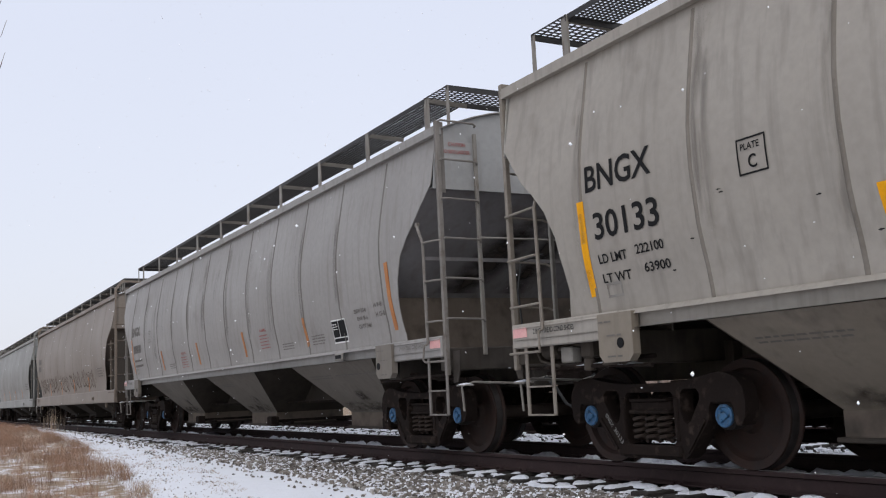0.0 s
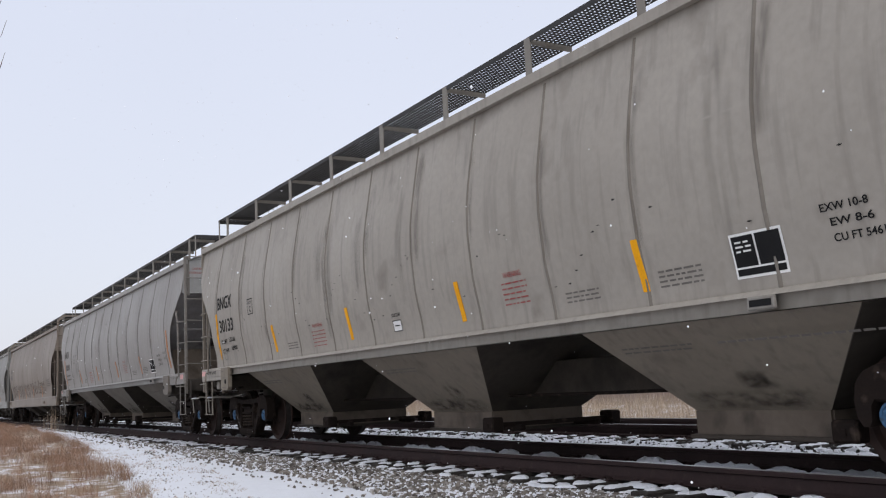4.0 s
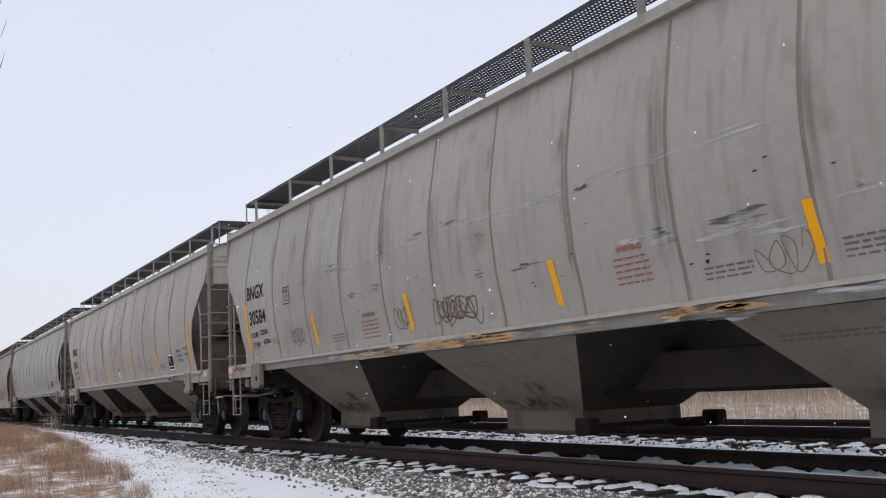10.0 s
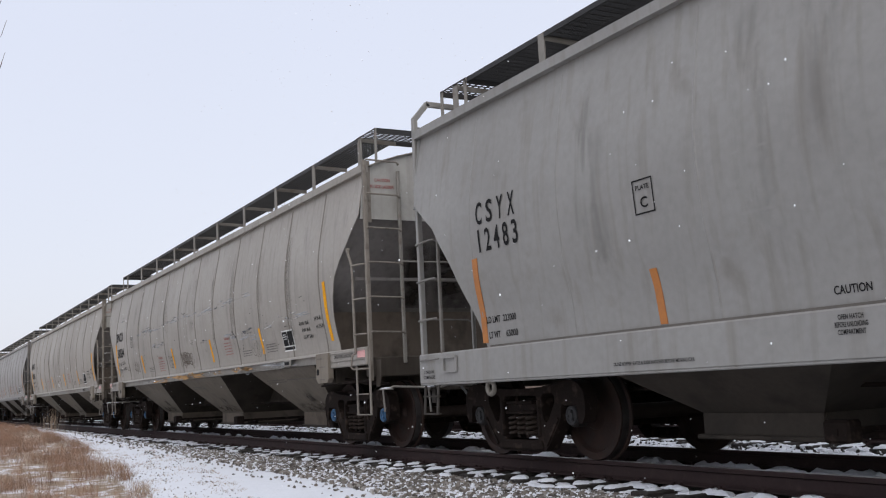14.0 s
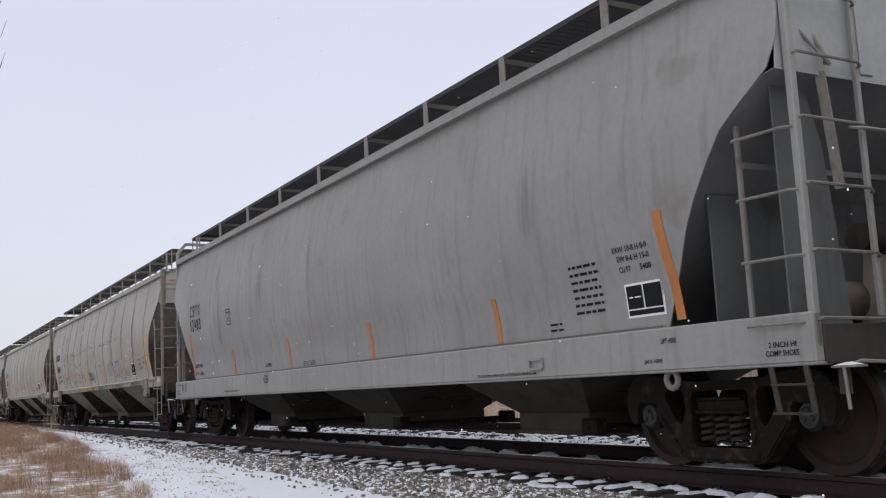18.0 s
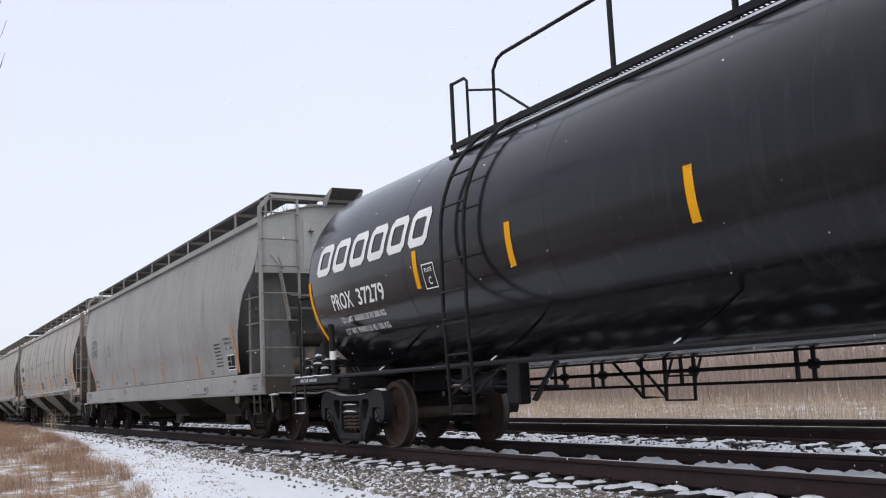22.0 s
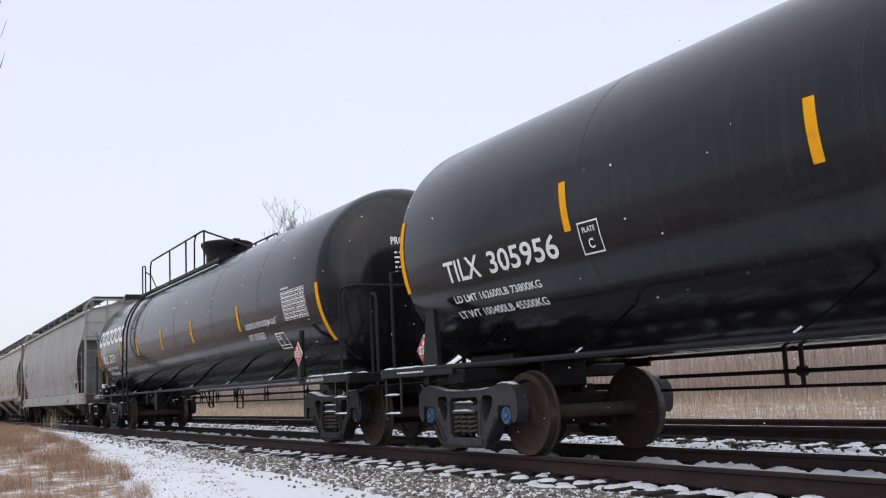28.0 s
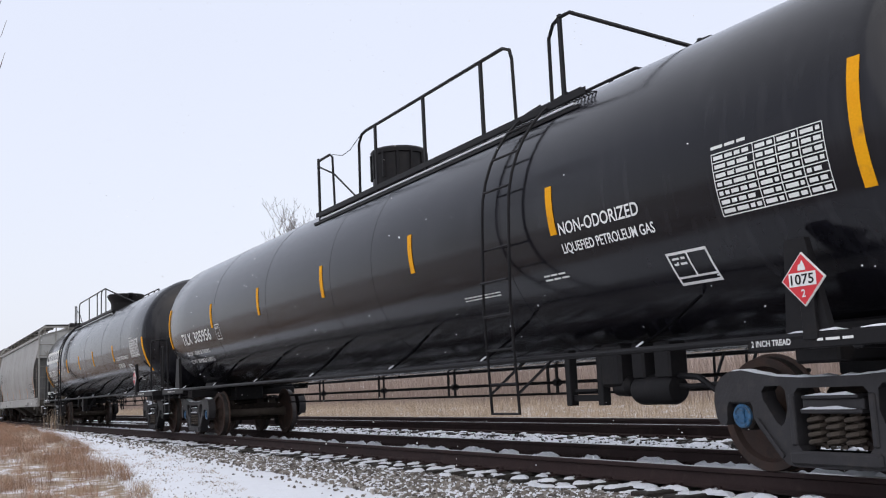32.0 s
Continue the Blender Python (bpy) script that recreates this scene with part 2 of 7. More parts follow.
DIRT_RUN = worn_mat("dirt_runs", (0.10, 0.09, 0.075), (0.13, 0.115, 0.10), (9.0, 9.0, 0.5), 0.44, 0.86, 0.42, fading=True)
SEAM_RUN = worn_mat("seam_runs", (0.12, 0.10, 0.082), (0.15, 0.13, 0.11), (14.0, 14.0, 0.6), 0.36, 0.80, 0.6, fading=True)
STONE = island_mat("ballast_stones", [(0.05, 0.044, 0.04), (0.12, 0.105, 0.093), (0.19, 0.168, 0.148), (0.085, 0.074, 0.066), (0.25, 0.23, 0.205), (0.13, 0.113, 0.10), (0.33, 0.315, 0.295), (0.15, 0.134, 0.12)])
STONE_SNOWY = island_mat("ballast_stones_snowed", [(0.05, 0.046, 0.043), (0.13, 0.12, 0.11), (0.62, 0.64, 0.68), (0.09, 0.083, 0.078), (0.62, 0.64, 0.68), (0.66, 0.68, 0.72)])
STRAW = island_mat("dead_grass", [(0.35, 0.26, 0.185), (0.43, 0.34, 0.255), (0.26, 0.185, 0.13), (0.49, 0.415, 0.335), (0.19, 0.14, 0.10)], patch=1.6)
WEED = island_mat("russet_weeds", [(0.285, 0.165, 0.11), (0.345, 0.215, 0.15), (0.215, 0.125, 0.085), (0.39, 0.275, 0.20)], patch=1.2)
FIELD_STRAW = island_mat("pale_dead_grass", [(0.355, 0.275, 0.20), (0.42, 0.335, 0.25), (0.29, 0.22, 0.16), (0.47, 0.40, 0.32)], patch=0.5)
REED = island_mat("dry_reeds", [(0.30, 0.235, 0.20), (0.335, 0.265, 0.23), (0.265, 0.205, 0.175), (0.365, 0.30, 0.262)], patch=0.12)


# ---- mesh helpers ----
def box(bm, x0, x1, y0, y1, z0, z1, c=0.0):
    """A box, with chamfered edges if c is given."""
    if c <= 0:
        v = [bm.verts.new((x, y, z)) for x in (x0, x1) for y in (y0, y1) for z in (z0, z1)]
        for f in ((0, 1, 3, 2), (4, 6, 7, 5), (0, 4, 5, 1), (2, 3, 7, 6), (0, 2, 6, 4), (1, 5, 7, 3)):
            bm.faces.new([v[i] for i in f])
        return
    vs = []
    for x, sx in ((x0, 1), (x1, -1)):
        for y, sy in ((y0, 1), (y1, -1)):
            for z, sz in ((z0, 1), (z1, -1)):
                vs += [bm.verts.new(p) for p in ((x, y + c * sy, z + c * sz), (x + c * sx, y, z + c * sz), (x + c * sx, y + c * sy, z))]
    bmesh.ops.convex_hull(bm, input=vs)


def obox(bm, p, q, w, h, up=(0, 0, 1)):
    """A bar of section w x h from p to q."""
    p, q = Vector(p), Vector(q)
    d = (q - p).normalized()
    s = d.cross(Vector(up))
    s = s.normalized() if s.length > 1e-4 else Vector((1, 0, 0))
    u = s.cross(d)
    v = [bm.verts.new(a + s * (w / 2) * i + u * (h / 2) * j) for a in (p, q) for i, j in ((-1, -1), (1, -1), (1, 1), (-1, 1))]
    for f in ((3, 2, 1, 0), (4, 5, 6, 7), (0, 1, 5, 4), (1, 2, 6, 5), (2, 3, 7, 6), (3, 0, 4, 7)):
        bm.faces.new([v[i] for i in f])


def tube(bm, pts, r, seg=8, closed=False):
    """A round bar along points."""
    pts = [Vector(p) for p in pts]
    rings, n = [], len(pts)
    ref = None
    for i, p in enumerate(pts):
        a = pts[i - 1] if (i > 0 or closed) else p
        b = pts[(i + 1) % n] if (i < n - 1 or closed) else p
        d = (b - a).normalized()
        if ref is None:
            ref = Vector((0, 0, 1)) if abs(d.z) < 0.9 else Vector((1, 0, 0))
        s = d.cross(ref).normalized()
        u = s.cross(d)
        ref = u
        rings.append([bm.verts.new(p + r * (math.cos(2 * math.pi * k / seg) * s + math.sin(2 * math.pi * k / seg) * u)) for k in range(seg)])
    for i in range(n if closed else n - 1):
        a, b = rings[i], rings[(i + 1) % n]
        for k in range(seg):
            bm.faces.new((a[k], a[(k + 1) % seg], b[(k + 1) % seg], b[k]))
    if not closed:
        bm.faces.new(rings[0][::-1])
        bm.faces.new(rings[-1])


def lathe(bm, prof, seg=32, axis="y", at=(0, 0, 0)):
    """Turns (radius, along) points about an axis."""
    at = Vector(at)
    rings = []
    for r, a in prof:
        ring = []
        for k in range(seg):
            c, s = math.cos(2 * math.pi * k / seg) * r, math.sin(2 * math.pi * k / seg) * r
            ring.append(bm.verts.new(at + Vector({"y": (c, a, s), "x": (a, c, s), "z": (c, s, a)}[axis])))
        rings.append(ring)
    for a, b in zip(rings, rings[1:]):
        for k in range(seg):
            bm.faces.new((a[k], a[(k + 1) % seg], b[(k + 1) % seg], b[k]))
    bm.faces.new(rings[0][::-1])
    bm.faces.new(rings[-1])


def prism(bm, pts, y0, y1):
    """An outline in x and z, drawn out from y0 to y1."""
    a = [bm.verts.new((x, y0, z)) for x, z in pts]
    b = [bm.verts.new((x, y1, z)) for x, z in pts]
    bm.faces.new(a)
    bm.faces.new(b[::-1])
    for i in range(len(pts)):
        j = (i + 1) % len(pts)
        bm.faces.new((a[j], a[i], b[i], b[j]))


def poly(bm, pts):
    return bm.faces.new([bm.verts.new(p) for p in pts])


def finish(name, bm, material):
    bmesh.ops.recalc_face_normals(bm, faces=bm.faces)
    me = bpy.data.meshes.new(name)
    bm.to_mesh(me)
    bm.free()
    me.materials.append(material)
    me.polygons.foreach_set("use_smooth", [True] * len(me.polygons))
    me.set_sharp_from_angle(angle=radians(32))
    return me


def part(name, bm, material, parent, label=""):
    """One mesh under a thing or part; bm may also be a mesh that is shared."""
    me = bm if isinstance(bm, bpy.types.Mesh) else finish(name, bm, material)
    ob = new(name, me)
    ob.parent = parent
    return tagged(ob, label) if label else ob


def thing(name, label, category, group=""):
    return tagged(new(name), label, category, group)


def BM():
    return bmesh.new()


def shell(bm, grid, thick, inward):
    """A sheet through a grid of points, thick into the direction of inward."""
    iv = Vector(inward) * thick
    rows, cols = len(grid), len(grid[0])
    f = [[bm.verts.new(p) for p in row] for row in grid]
    b = [[bm.verts.new(Vector(p) + iv) for p in row] for row in grid]
    for i in range(rows - 1):
        for j in range(cols - 1):
            bm.faces.new((f[i][j], f[i][j + 1], f[i + 1][j + 1], f[i + 1][j]))
            bm.faces.new((b[i][j], b[i + 1][j], b[i + 1][j + 1], b[i][j + 1]))
    edge = [(0, j) for j in range(cols)] + [(i, cols - 1) for i in range(1, rows)] + [(rows - 1, j) for j in range(cols - 2, -1, -1)] + [(i, 0) for i in range(rows - 2, 0, -1)]
    for k in range(len(edge)):
        (i, j), (p, q) = edge[k], edge[(k + 1) % len(edge)]
        bm.faces.new((f[i][j], b[i][j], b[p][q], f[p][q]))


# ---- lettering, made once while the scene is still small ----
WORDS = ["BNGX", "30133", "30584", "LD LMT", "LT WT", "222100", "63900", "222300", "63700", "PLATE", "C", "CSYX", "12483", "223000", "63000",
         "CAUTION", "NO SIDE LADDER", "2 INCH TREAD COND SHOES", "EXW 10-8", "EW 8-6", "CU FT 5461", "H 9-8", "H 15-0", "PROX", "37279",
         "LD LMT 163600 LB 74 200 KG", "LT WT 99400 LB 45 100 KG", "LIQUEFIED PETROLEUM GAS", "NOT-ODORIZED", "NON-ODORIZED", "TILX", "305956",
         "LD LMT 162600LB 73800KG", "LT WT 100400LB 45500KG", "1075", "2", "EXW 10-8 H 8-9", "EW 8-6 H 15-0", "CU FT", "5400", "WARNING",
         "2 INCH TREAD", "PULL HERE", "LIFT HERE", "JACK HERE", "CLOSE HOPPER GATES & SLIDE HATCHES BEFORE MOVING CAR", "OPEN HATCH", "BEFORE UNLOADING",
         "COMPARTMENT", "2 INCH HI", "COMP SHOES", "S", "Y", "X", "1", "4", "8", "3", "JOB 3247"]


def make_words():
    made = []
    for w in WORDS:
        cu = bpy.data.curves.new("word", "FONT")
        cu.body, cu.resolution_u, cu.offset = w, 3, 0.016
        ob = bpy.data.objects.new("word", cu)
        scene.collection.objects.link(ob)
        made.append((w, ob, cu))
    dg = bpy.context.evaluated_depsgraph_get()
    dg.update()
    out = {}
    for w, ob, cu in made:
        me = bpy.data.meshes.new_from_object(ob.evaluated_get(dg))
        co = np.empty(len(me.vertices) * 3)
        me.vertices.foreach_get("co", co)
        co = co.reshape(-1, 3)[:, :2]
        lo, hi = co.min(0), co.max(0)
        out[w] = ((co - lo) / (hi - lo), [tuple(p.vertices) for p in me.polygons])
        bpy.data.objects.remove(ob)
        bpy.data.curves.remove(cu)
        bpy.data.meshes.remove(me)
    return out


GLYPHS = make_words()


def write(bm, word, x0, x1, z0, z1, surf, lean=0.0, step=0.09):
    """The word in the box x0..x1, z0..z1 upon the near side, whose y is surf(x, z)."""
    uv, faces = GLYPHS[word]
    tmp = bmesh.new()
    vs = [tmp.verts.new((x0 + u * (x1 - x0) + lean * v, 0, z0 + v * (z1 - z0))) for u, v in uv]
    for f in faces:
        try:
            tmp.faces.new([vs[i] for i in f])
        except ValueError:
            pass
    z = z0 + step
    while z < z1 - 0.01:
        bmesh.ops.bisect_plane(tmp, geom=tmp.verts[:] + tmp.edges[:] + tmp.faces[:], plane_co=(0, 0, z), plane_no=(0, 0, 1))
        z += step
    lay(bm, tmp, surf)


def lay(bm, tmp, surf, lift=0.006):
    """Lays a flat drawing in x and z upon the near side."""
    m = {v: bm.verts.new((v.co.x, surf(v.co.x, v.co.z) - lift, v.co.z)) for v in tmp.verts}
    for f in tmp.faces:
        bm.faces.new([m[v] for v in f.verts])
    tmp.free()


def bar(bm, x0, x1, z0, z1, surf, lean=0.0, step=0.1, lift=0.006):
    """A flat painted bar on the near side."""
    n = max(1, int((z1 - z0) / step))
    k = max(1, int((x1 - x0) / 0.4))
    rows = [[bm.verts.new((x0 + (x1 - x0) * j / k + lean * i / n, surf(x0 + (x1 - x0) * j / k + lean * i / n, z0 + (z1 - z0) * i / n) - lift, z0 + (z1 - z0) * i / n))
             for j in range(k + 1)] for i in range(n + 1)]
    for i in range(n):
        for j in range(k):
            bm.faces.new((rows[i][j], rows[i][j + 1], rows[i + 1][j + 1], rows[i + 1][j]))


def ring_box(bm, x0, x1, z0, z1, w, surf):
    bar(bm, x0, x1, z0, z0 + w, surf)
    bar(bm, x0, x1, z1 - w, z1, surf)
    bar(bm, x0, x0 + w, z0 + w, z1 - w, surf)
    bar(bm, x1 - w, x1, z0 + w, z1 - w, surf)


def lines(bm, x0, x1, z0, z1, n, surf, rnd, fill=0.40):
    """n lines of small unreadable writing, as bars broken into word lengths."""
    h = (z1 - z0) / n
    for i in range(n):
        x = x0
        while x < x1 - 0.02:
            w = min(rnd.uniform(0.04, 0.13), x1 - x)
            bar(bm, x, x + w, z1 - (i + 1) * h + h * (1 - fill) / 2, z1 - i * h - h * (1 - fill) / 2, surf)
            x += w + 0.022


# ---- running gear, shared by all cars ----
R_WHEEL = 0.457
SPINNING = []  # wheelsets with their place on the car


def wheel_mesh():
    bm = BM()
    lathe(bm, [(0.10, -0.09), (0.13, -0.085), (0.16, -0.03), (0.28, 0.005), (0.36, -0.01), (0.385, -0.055), (0.452, -0.06), (0.457, -0.05), (0.460, 0.035), (0.485, 0.048), (0.485, 0.07), (0.40, 0.075),
               (0.37, 0.04), (0.2, 0.035), (0.10, 0.07)], 44)
    return finish("wheel", bm, WHEEL)


def tread_mesh():
    bm = BM()
    a = [(0.4595, -0.045), (0.4625, 0.034)]
    seg = 44
    rings = [[bm.verts.new((math.cos(2 * math.pi * k / seg) * r, y, math.sin(2 * math.pi * k / seg) * r)) for k in range(seg)] for r, y in a]
    for k in range(seg):
        bm.faces.new((rings[0][k], rings[0][(k + 1) % seg], rings[1][(k + 1) % seg], rings[1][k]))
    return finish("tread", bm, TREAD)


def axle_mesh():
    bm = BM()
    lathe(bm, [(0.075, -1.04), (0.075, -0.86), (0.10, -0.84), (0.10, -0.66), (0.085, -0.6), (0.08, 0), (0.085, 0.6), (0.10, 0.66), (0.10, 0.84), (0.075, 0.86), (0.075, 1.04)], 20)
    return finish("axle", bm, SPRING)


def cap_mesh(m):
    """Bearing end cap: a flat disc with a raised rim, three bolts and a locking plate."""
    bm = BM()
    lathe(bm, [(0.095, 0.012), (0.095, -0.006), (0.088, -0.013), (0.074, -0.013), (0.066, -0.004), (0.03, -0.004)], 28)
    for k in range(3):
        a = 2 * math.pi * k / 3
        lathe(bm, [(0.017, 0.0), (0.017, -0.028), (0.010, -0.032)], 6, "y", (0.042 * math.cos(a), 0, 0.042 * math.sin(a)))
    prism(bm, [(0.062 * math.cos(2 * math.pi * k / 3), 0.062 * math.sin(2 * math.pi * k / 3)) for k in range(3)], -0.018, -0.006)
    return finish("bearing_cap", bm, m)


def bearing_mesh():
    """The dark greasy bearing drum behind its cap."""
    bm = BM()
    lathe(bm, [(0.09, 0.15), (0.118, 0.14), (0.118, 0.03), (0.104, 0.012), (0.09, 0.010)], 28)
    return finish("bearing", bm, CAP_RIM)


def frame_top(x):
    """Height of the side frame's top edge at a distance from its middle."""
    return float(np.interp(abs(x), [0.0, 0.25, 0.5, 0.70, 0.84, 0.96, 1.07, 1.14], [0.742, 0.742, 0.757, 0.790, 0.815, 0.810, 0.77, 0.69]))


def frame_mesh(m):
    """Cast side frame in one piece: arched top chord, jaws round the bearings, slanting struts, windows, spring seat."""
    from_right = [(0.34, 0.085), (0.43, 0.095), (0.49, 0.135), (0.71, 0.385), (0.742, 0.44), (0.748, 0.53), (0.775, 0.572), (0.995, 0.572), (1.022, 0.53), (1.028, 0.43), (1.05, 0.385), (1.10, 0.385), (1.145, 0.45), (1.162, 0.57),
                  (1.14, 0.69), (1.07, 0.77), (0.96, 0.81), (0.84, 0.815), (0.70, 0.79), (0.5, 0.757), (0.25, 0.742)]
    outer = from_right + [(-x, z) for x, z in from_right[::-1]]
    win = [(0.405, 0.50), (0.44, 0.41), (0.475, 0.385), (0.515, 0.41), (0.635, 0.585), (0.645, 0.645), (0.61, 0.685), (0.45, 0.685), (0.41, 0.65)]
    holes = [win, [(-x, z) for x, z in win[::-1]], [(-0.29, 0.205), (0.29, 0.205), (0.325, 0.24), (0.325, 0.63), (0.29, 0.665), (-0.29, 0.665), (-0.325, 0.63), (-0.325, 0.24)]]
    y0, y1 = -1.10, -0.95
    bm = BM()
    loops = [outer] + holes
    flat = [p for lp in loops for p in lp]
    tris = tessellate_polygon([[Vector((x, z, 0)) for x, z in lp] for lp in loops])
    a = [bm.verts.new((x, y0, z)) for x, z in flat]
    b = [bm.verts.new((x, y1, z)) for x, z in flat]
    for t in tris:
        bm.faces.new([a[i] for i in t])
        bm.faces.new([b[i] for i in t[::-1]])
    k = 0
    for lp in loops:
        n = len(lp)
        for i in range(n):
            j = (i + 1) % n
            bm.faces.new((a[k + i], a[k + j], b[k + j], b[k + i]))
        k += n
    front = set(a)
    rim = [e for e in bm.edges if e.verts[0] in front and e.verts[1] in front and len({abs(f.normal.y) > 0.5 for f in e.link_faces if f.normal_update() is None}) == 2]
    bmesh.ops.bevel(bm, geom=rim, offset=0.022, segments=2, affect="EDGES", clamp_overlap=True)
    # flanges beside the springs, adapters, bolster end, spring seat
    for s in (-1, 1):
        obox(bm, (s * 0.70, y0 - 0.004, 0.43), (s * 0.47, y0 - 0.004, 0.155), 0.03, 0.026, (0, 1, 0))
        box(bm, s * 0.886 - 0.125, s * 0.886 + 0.125, -1.085, -0.94, 0.555, 0.60, 0.012)
        box(bm, s * 0.355 - 0.026, s * 0.355 + 0.026, -1.118, -1.0, 0.24, 0.62, 0.012)
    box(bm, -0.40, 0.40, -1.13, -0.92, 0.098, 0.205, 0.02)
    box(bm, -0.27, 0.27, -1.12, -0.9, 0.475, 0.51, 0.01)
    box(bm, -0.27, 0.27, -1.085, -0.9, 0.50, 0.585, 0.01)
    box(bm, -0.25, 0.25, -1.12, -0.9, 0.583, 0.61, 0.008)
    return finish("side_frame", bm, m)


def spring_mesh():
    bm = BM()
    pts = []
    for i in range(41):
        a = 2 * math.pi * i / 9.0
        pts.append((0.062 * math.cos(a), -1.06 + 0.062 * math.sin(a), 0.235 + 0.235 * i / 40))
    tube(bm, pts, 0.018, 6)
    return finish("spring", bm, SPRING)


def bolster_mesh():
    bm = BM()
    box(bm, -0.2, 0.2, -0.92, 0.92, 0.46, 0.66, 0.03)
    box(bm, -0.25, 0.25, -0.3, 0.3, 0.64, 0.74, 0.03)
    for s in (-1, 1):
        box(bm, -0.12, 0.12, s * 0.65 - 0.1, s * 0.65 + 0.1, 0.64, 0.76, 0.02)
        obox(bm, (s * 0.43, -0.9, 0.34), (s * 0.43, 0.9, 0.34), 0.12, 0.1)
        for t in (-1, 1):
            box(bm, s * 0.455 - 0.06 + s * 0.0, s * 0.455 + 0.03, t * 0.76 - 0.06, t * 0.76 + 0.06, 0.25, 0.45, 0.015)
    return finish("bolster", bm, CAST)


WHEEL_ME, TREAD_ME, AXLE_ME, SPRING_ME, BOLSTER_ME = wheel_mesh(), tread_mesh(), axle_mesh(), spring_mesh(), bolster_mesh()
CAP_ME = {"blue": cap_mesh(CAP_BLUE), "grey": cap_mesh(CAP_GREY)}
FRAME_ME = {"dark": frame_mesh(CAST), "grey": frame_mesh(CAST_GREY), "black": frame_mesh(CAST_BLACK)}
BEARING_ME = bearing_mesh()


def ledge_snow(car, x, y0, y1, z, length, seed, top=None):
    """A thin uneven ridge of snow on a ledge of the car."""
    r = random.Random(seed)
    bm = BM()
    n = max(3, int(length / 0.07))
    prev = None
    for i in range(n + 1):
        h = 0.0 if i in (0, n) else r.uniform(0.008, 0.022)
        xx = x - length / 2 + length * i / n
        b = top(xx) if top else z
        k = [bm.verts.new(p) for p in ((xx, y0, b), (xx, y0 + 0.01, b + h * 0.8), (xx, (y0 + y1) / 2, b + h + 0.003), (xx, y1 - 0.01, b + h * 0.8), (xx, y1, b))]
        if prev:
            for j in range(4):
                bm.faces.new((prev[j], prev[j + 1], k[j + 1], k[j]))
        prev = k
    return part("snow_ridge", bm, SNOW, car, "thin ridge of fresh snow")


def running_gear(car, centres, cap, casting, snow=False, snow_seed=0):
    for c in centres:
        b = part("truck_bolster", BOLSTER_ME, None, car, "grimy cast truck bolster")
        b.location = (c, 0, 0)
        for s in (-1, 1):
            fr = part("side_frame", FRAME_ME[casting], None, car, "cast steel truck side frame")
            fr.location = (c, 0, 0)
            if s > 0:
                fr.rotation_euler = (0, 0, math.pi)
            for k in (-0.165, 0.0, 0.165):
                sp = part("coil_spring", SPRING_ME, None, fr)
                sp.location = (k, 0, 0)
            if snow and s < 0:
                for k, (dx, ln) in enumerate(((-0.80, 0.46), (-0.28, 0.62), (0.32, 0.5), (0.83, 0.36))):
                    ledge_snow(car, c + dx, -1.085, -0.965, 0, ln, snow_seed + k, lambda xx: frame_top(xx - c) - 0.002)
                ledge_snow(car, c, -1.125, -1.08, 0.608, 0.44, snow_seed + 7)
                ledge_snow(car, c - 0.02, -1.125, -1.085, 0.508, 0.48, snow_seed + 8)
        for a in (-0.889, 0.889):
            ws = part("wheelset", AXLE_ME, None, car, "rusty steel axle with two wheels")
            ws.location = (c + a, 0, R_WHEEL)
            SPINNING.append((ws, c + a))
            for s in (-1, 1):
                w = part("wheel", WHEEL_ME, None, ws)
                w.location = (0, s * 0.755, 0)
                t = part("tread", TREAD_ME, None, ws, "polished wheel tread")
                t.location = (0, s * 0.755, 0)
                k = part("bearing_cap", CAP_ME[cap], None, ws, ("blue" if cap == "blue" else "dull grey") + " painted bearing cap")
                k.location = (0, s * 1.072, 0)
                g = part("bearing", BEARING_ME, None, ws)
                g.location = (0, s * 1.072, 0)
                if s > 0:
                    w.rotation_euler = t.rotation_euler = k.rotation_euler = g.rotation_euler = (0, 0, math.pi)


def coupler(car, x, s, m):
    """Knuckle coupler on its shank, with the air hose beside it; s is the end's direction."""
    bm = BM()
    box(bm, min(x - s * 0.75, x - s * 0.12), max(x - s * 0.75, x - s * 0.12), -0.08, 0.08, 0.79, 0.95, 0.02)
    prism(bm, [(x - s * 0.16, 0.76), (x + s * 0.04, 0.76), (x + s * 0.07, 0.80), (x + s * 0.07, 0.97), (x - s * 0.16, 0.97)][::s], -0.17, 0.02)
    box(bm, min(x - s * 0.1, x + s * 0.02), max(x - s * 0.1, x + s * 0.02), 0.03, 0.16, 0.78, 0.95, 0.03)
    c = part("coupler", bm, CAST, car, "rusty cast knuckle coupler")
    bm = BM()
    tube(bm, [(x - s * 0.45, -0.35, 0.86), (x - s * 0.25, -0.36, 0.74), (x - s * 0.10, -0.33, 0.55), (x - s * 0.01, -0.28, 0.50), (x + s * 0.04, -0.2, 0.55)], 0.018)
    part("air_hose", bm, RUBBER, c, "black rubber air hose")


# ---- covered hopper cars ----
HW = [(1.20, 1.50), (1.53, 1.525), (1.9, 1.605), (2.38, 1.645), (2.7, 1.64), (3.0, 1.60), (3.3, 1.545), (3.6, 1.49), (3.85, 1.445)]


def half_width(z):
    return float(np.interp(z, [a for a, b in HW], [b for a, b in HW]))


def flank(x, z):
    return -half_width(z)


def side_edge(z, v):
    """How far the side sheet reaches towards the car's end at a height: it is cut back round the end slope."""
    return float(np.interp(z, [a for a, b in v], [b for a, b in v]))


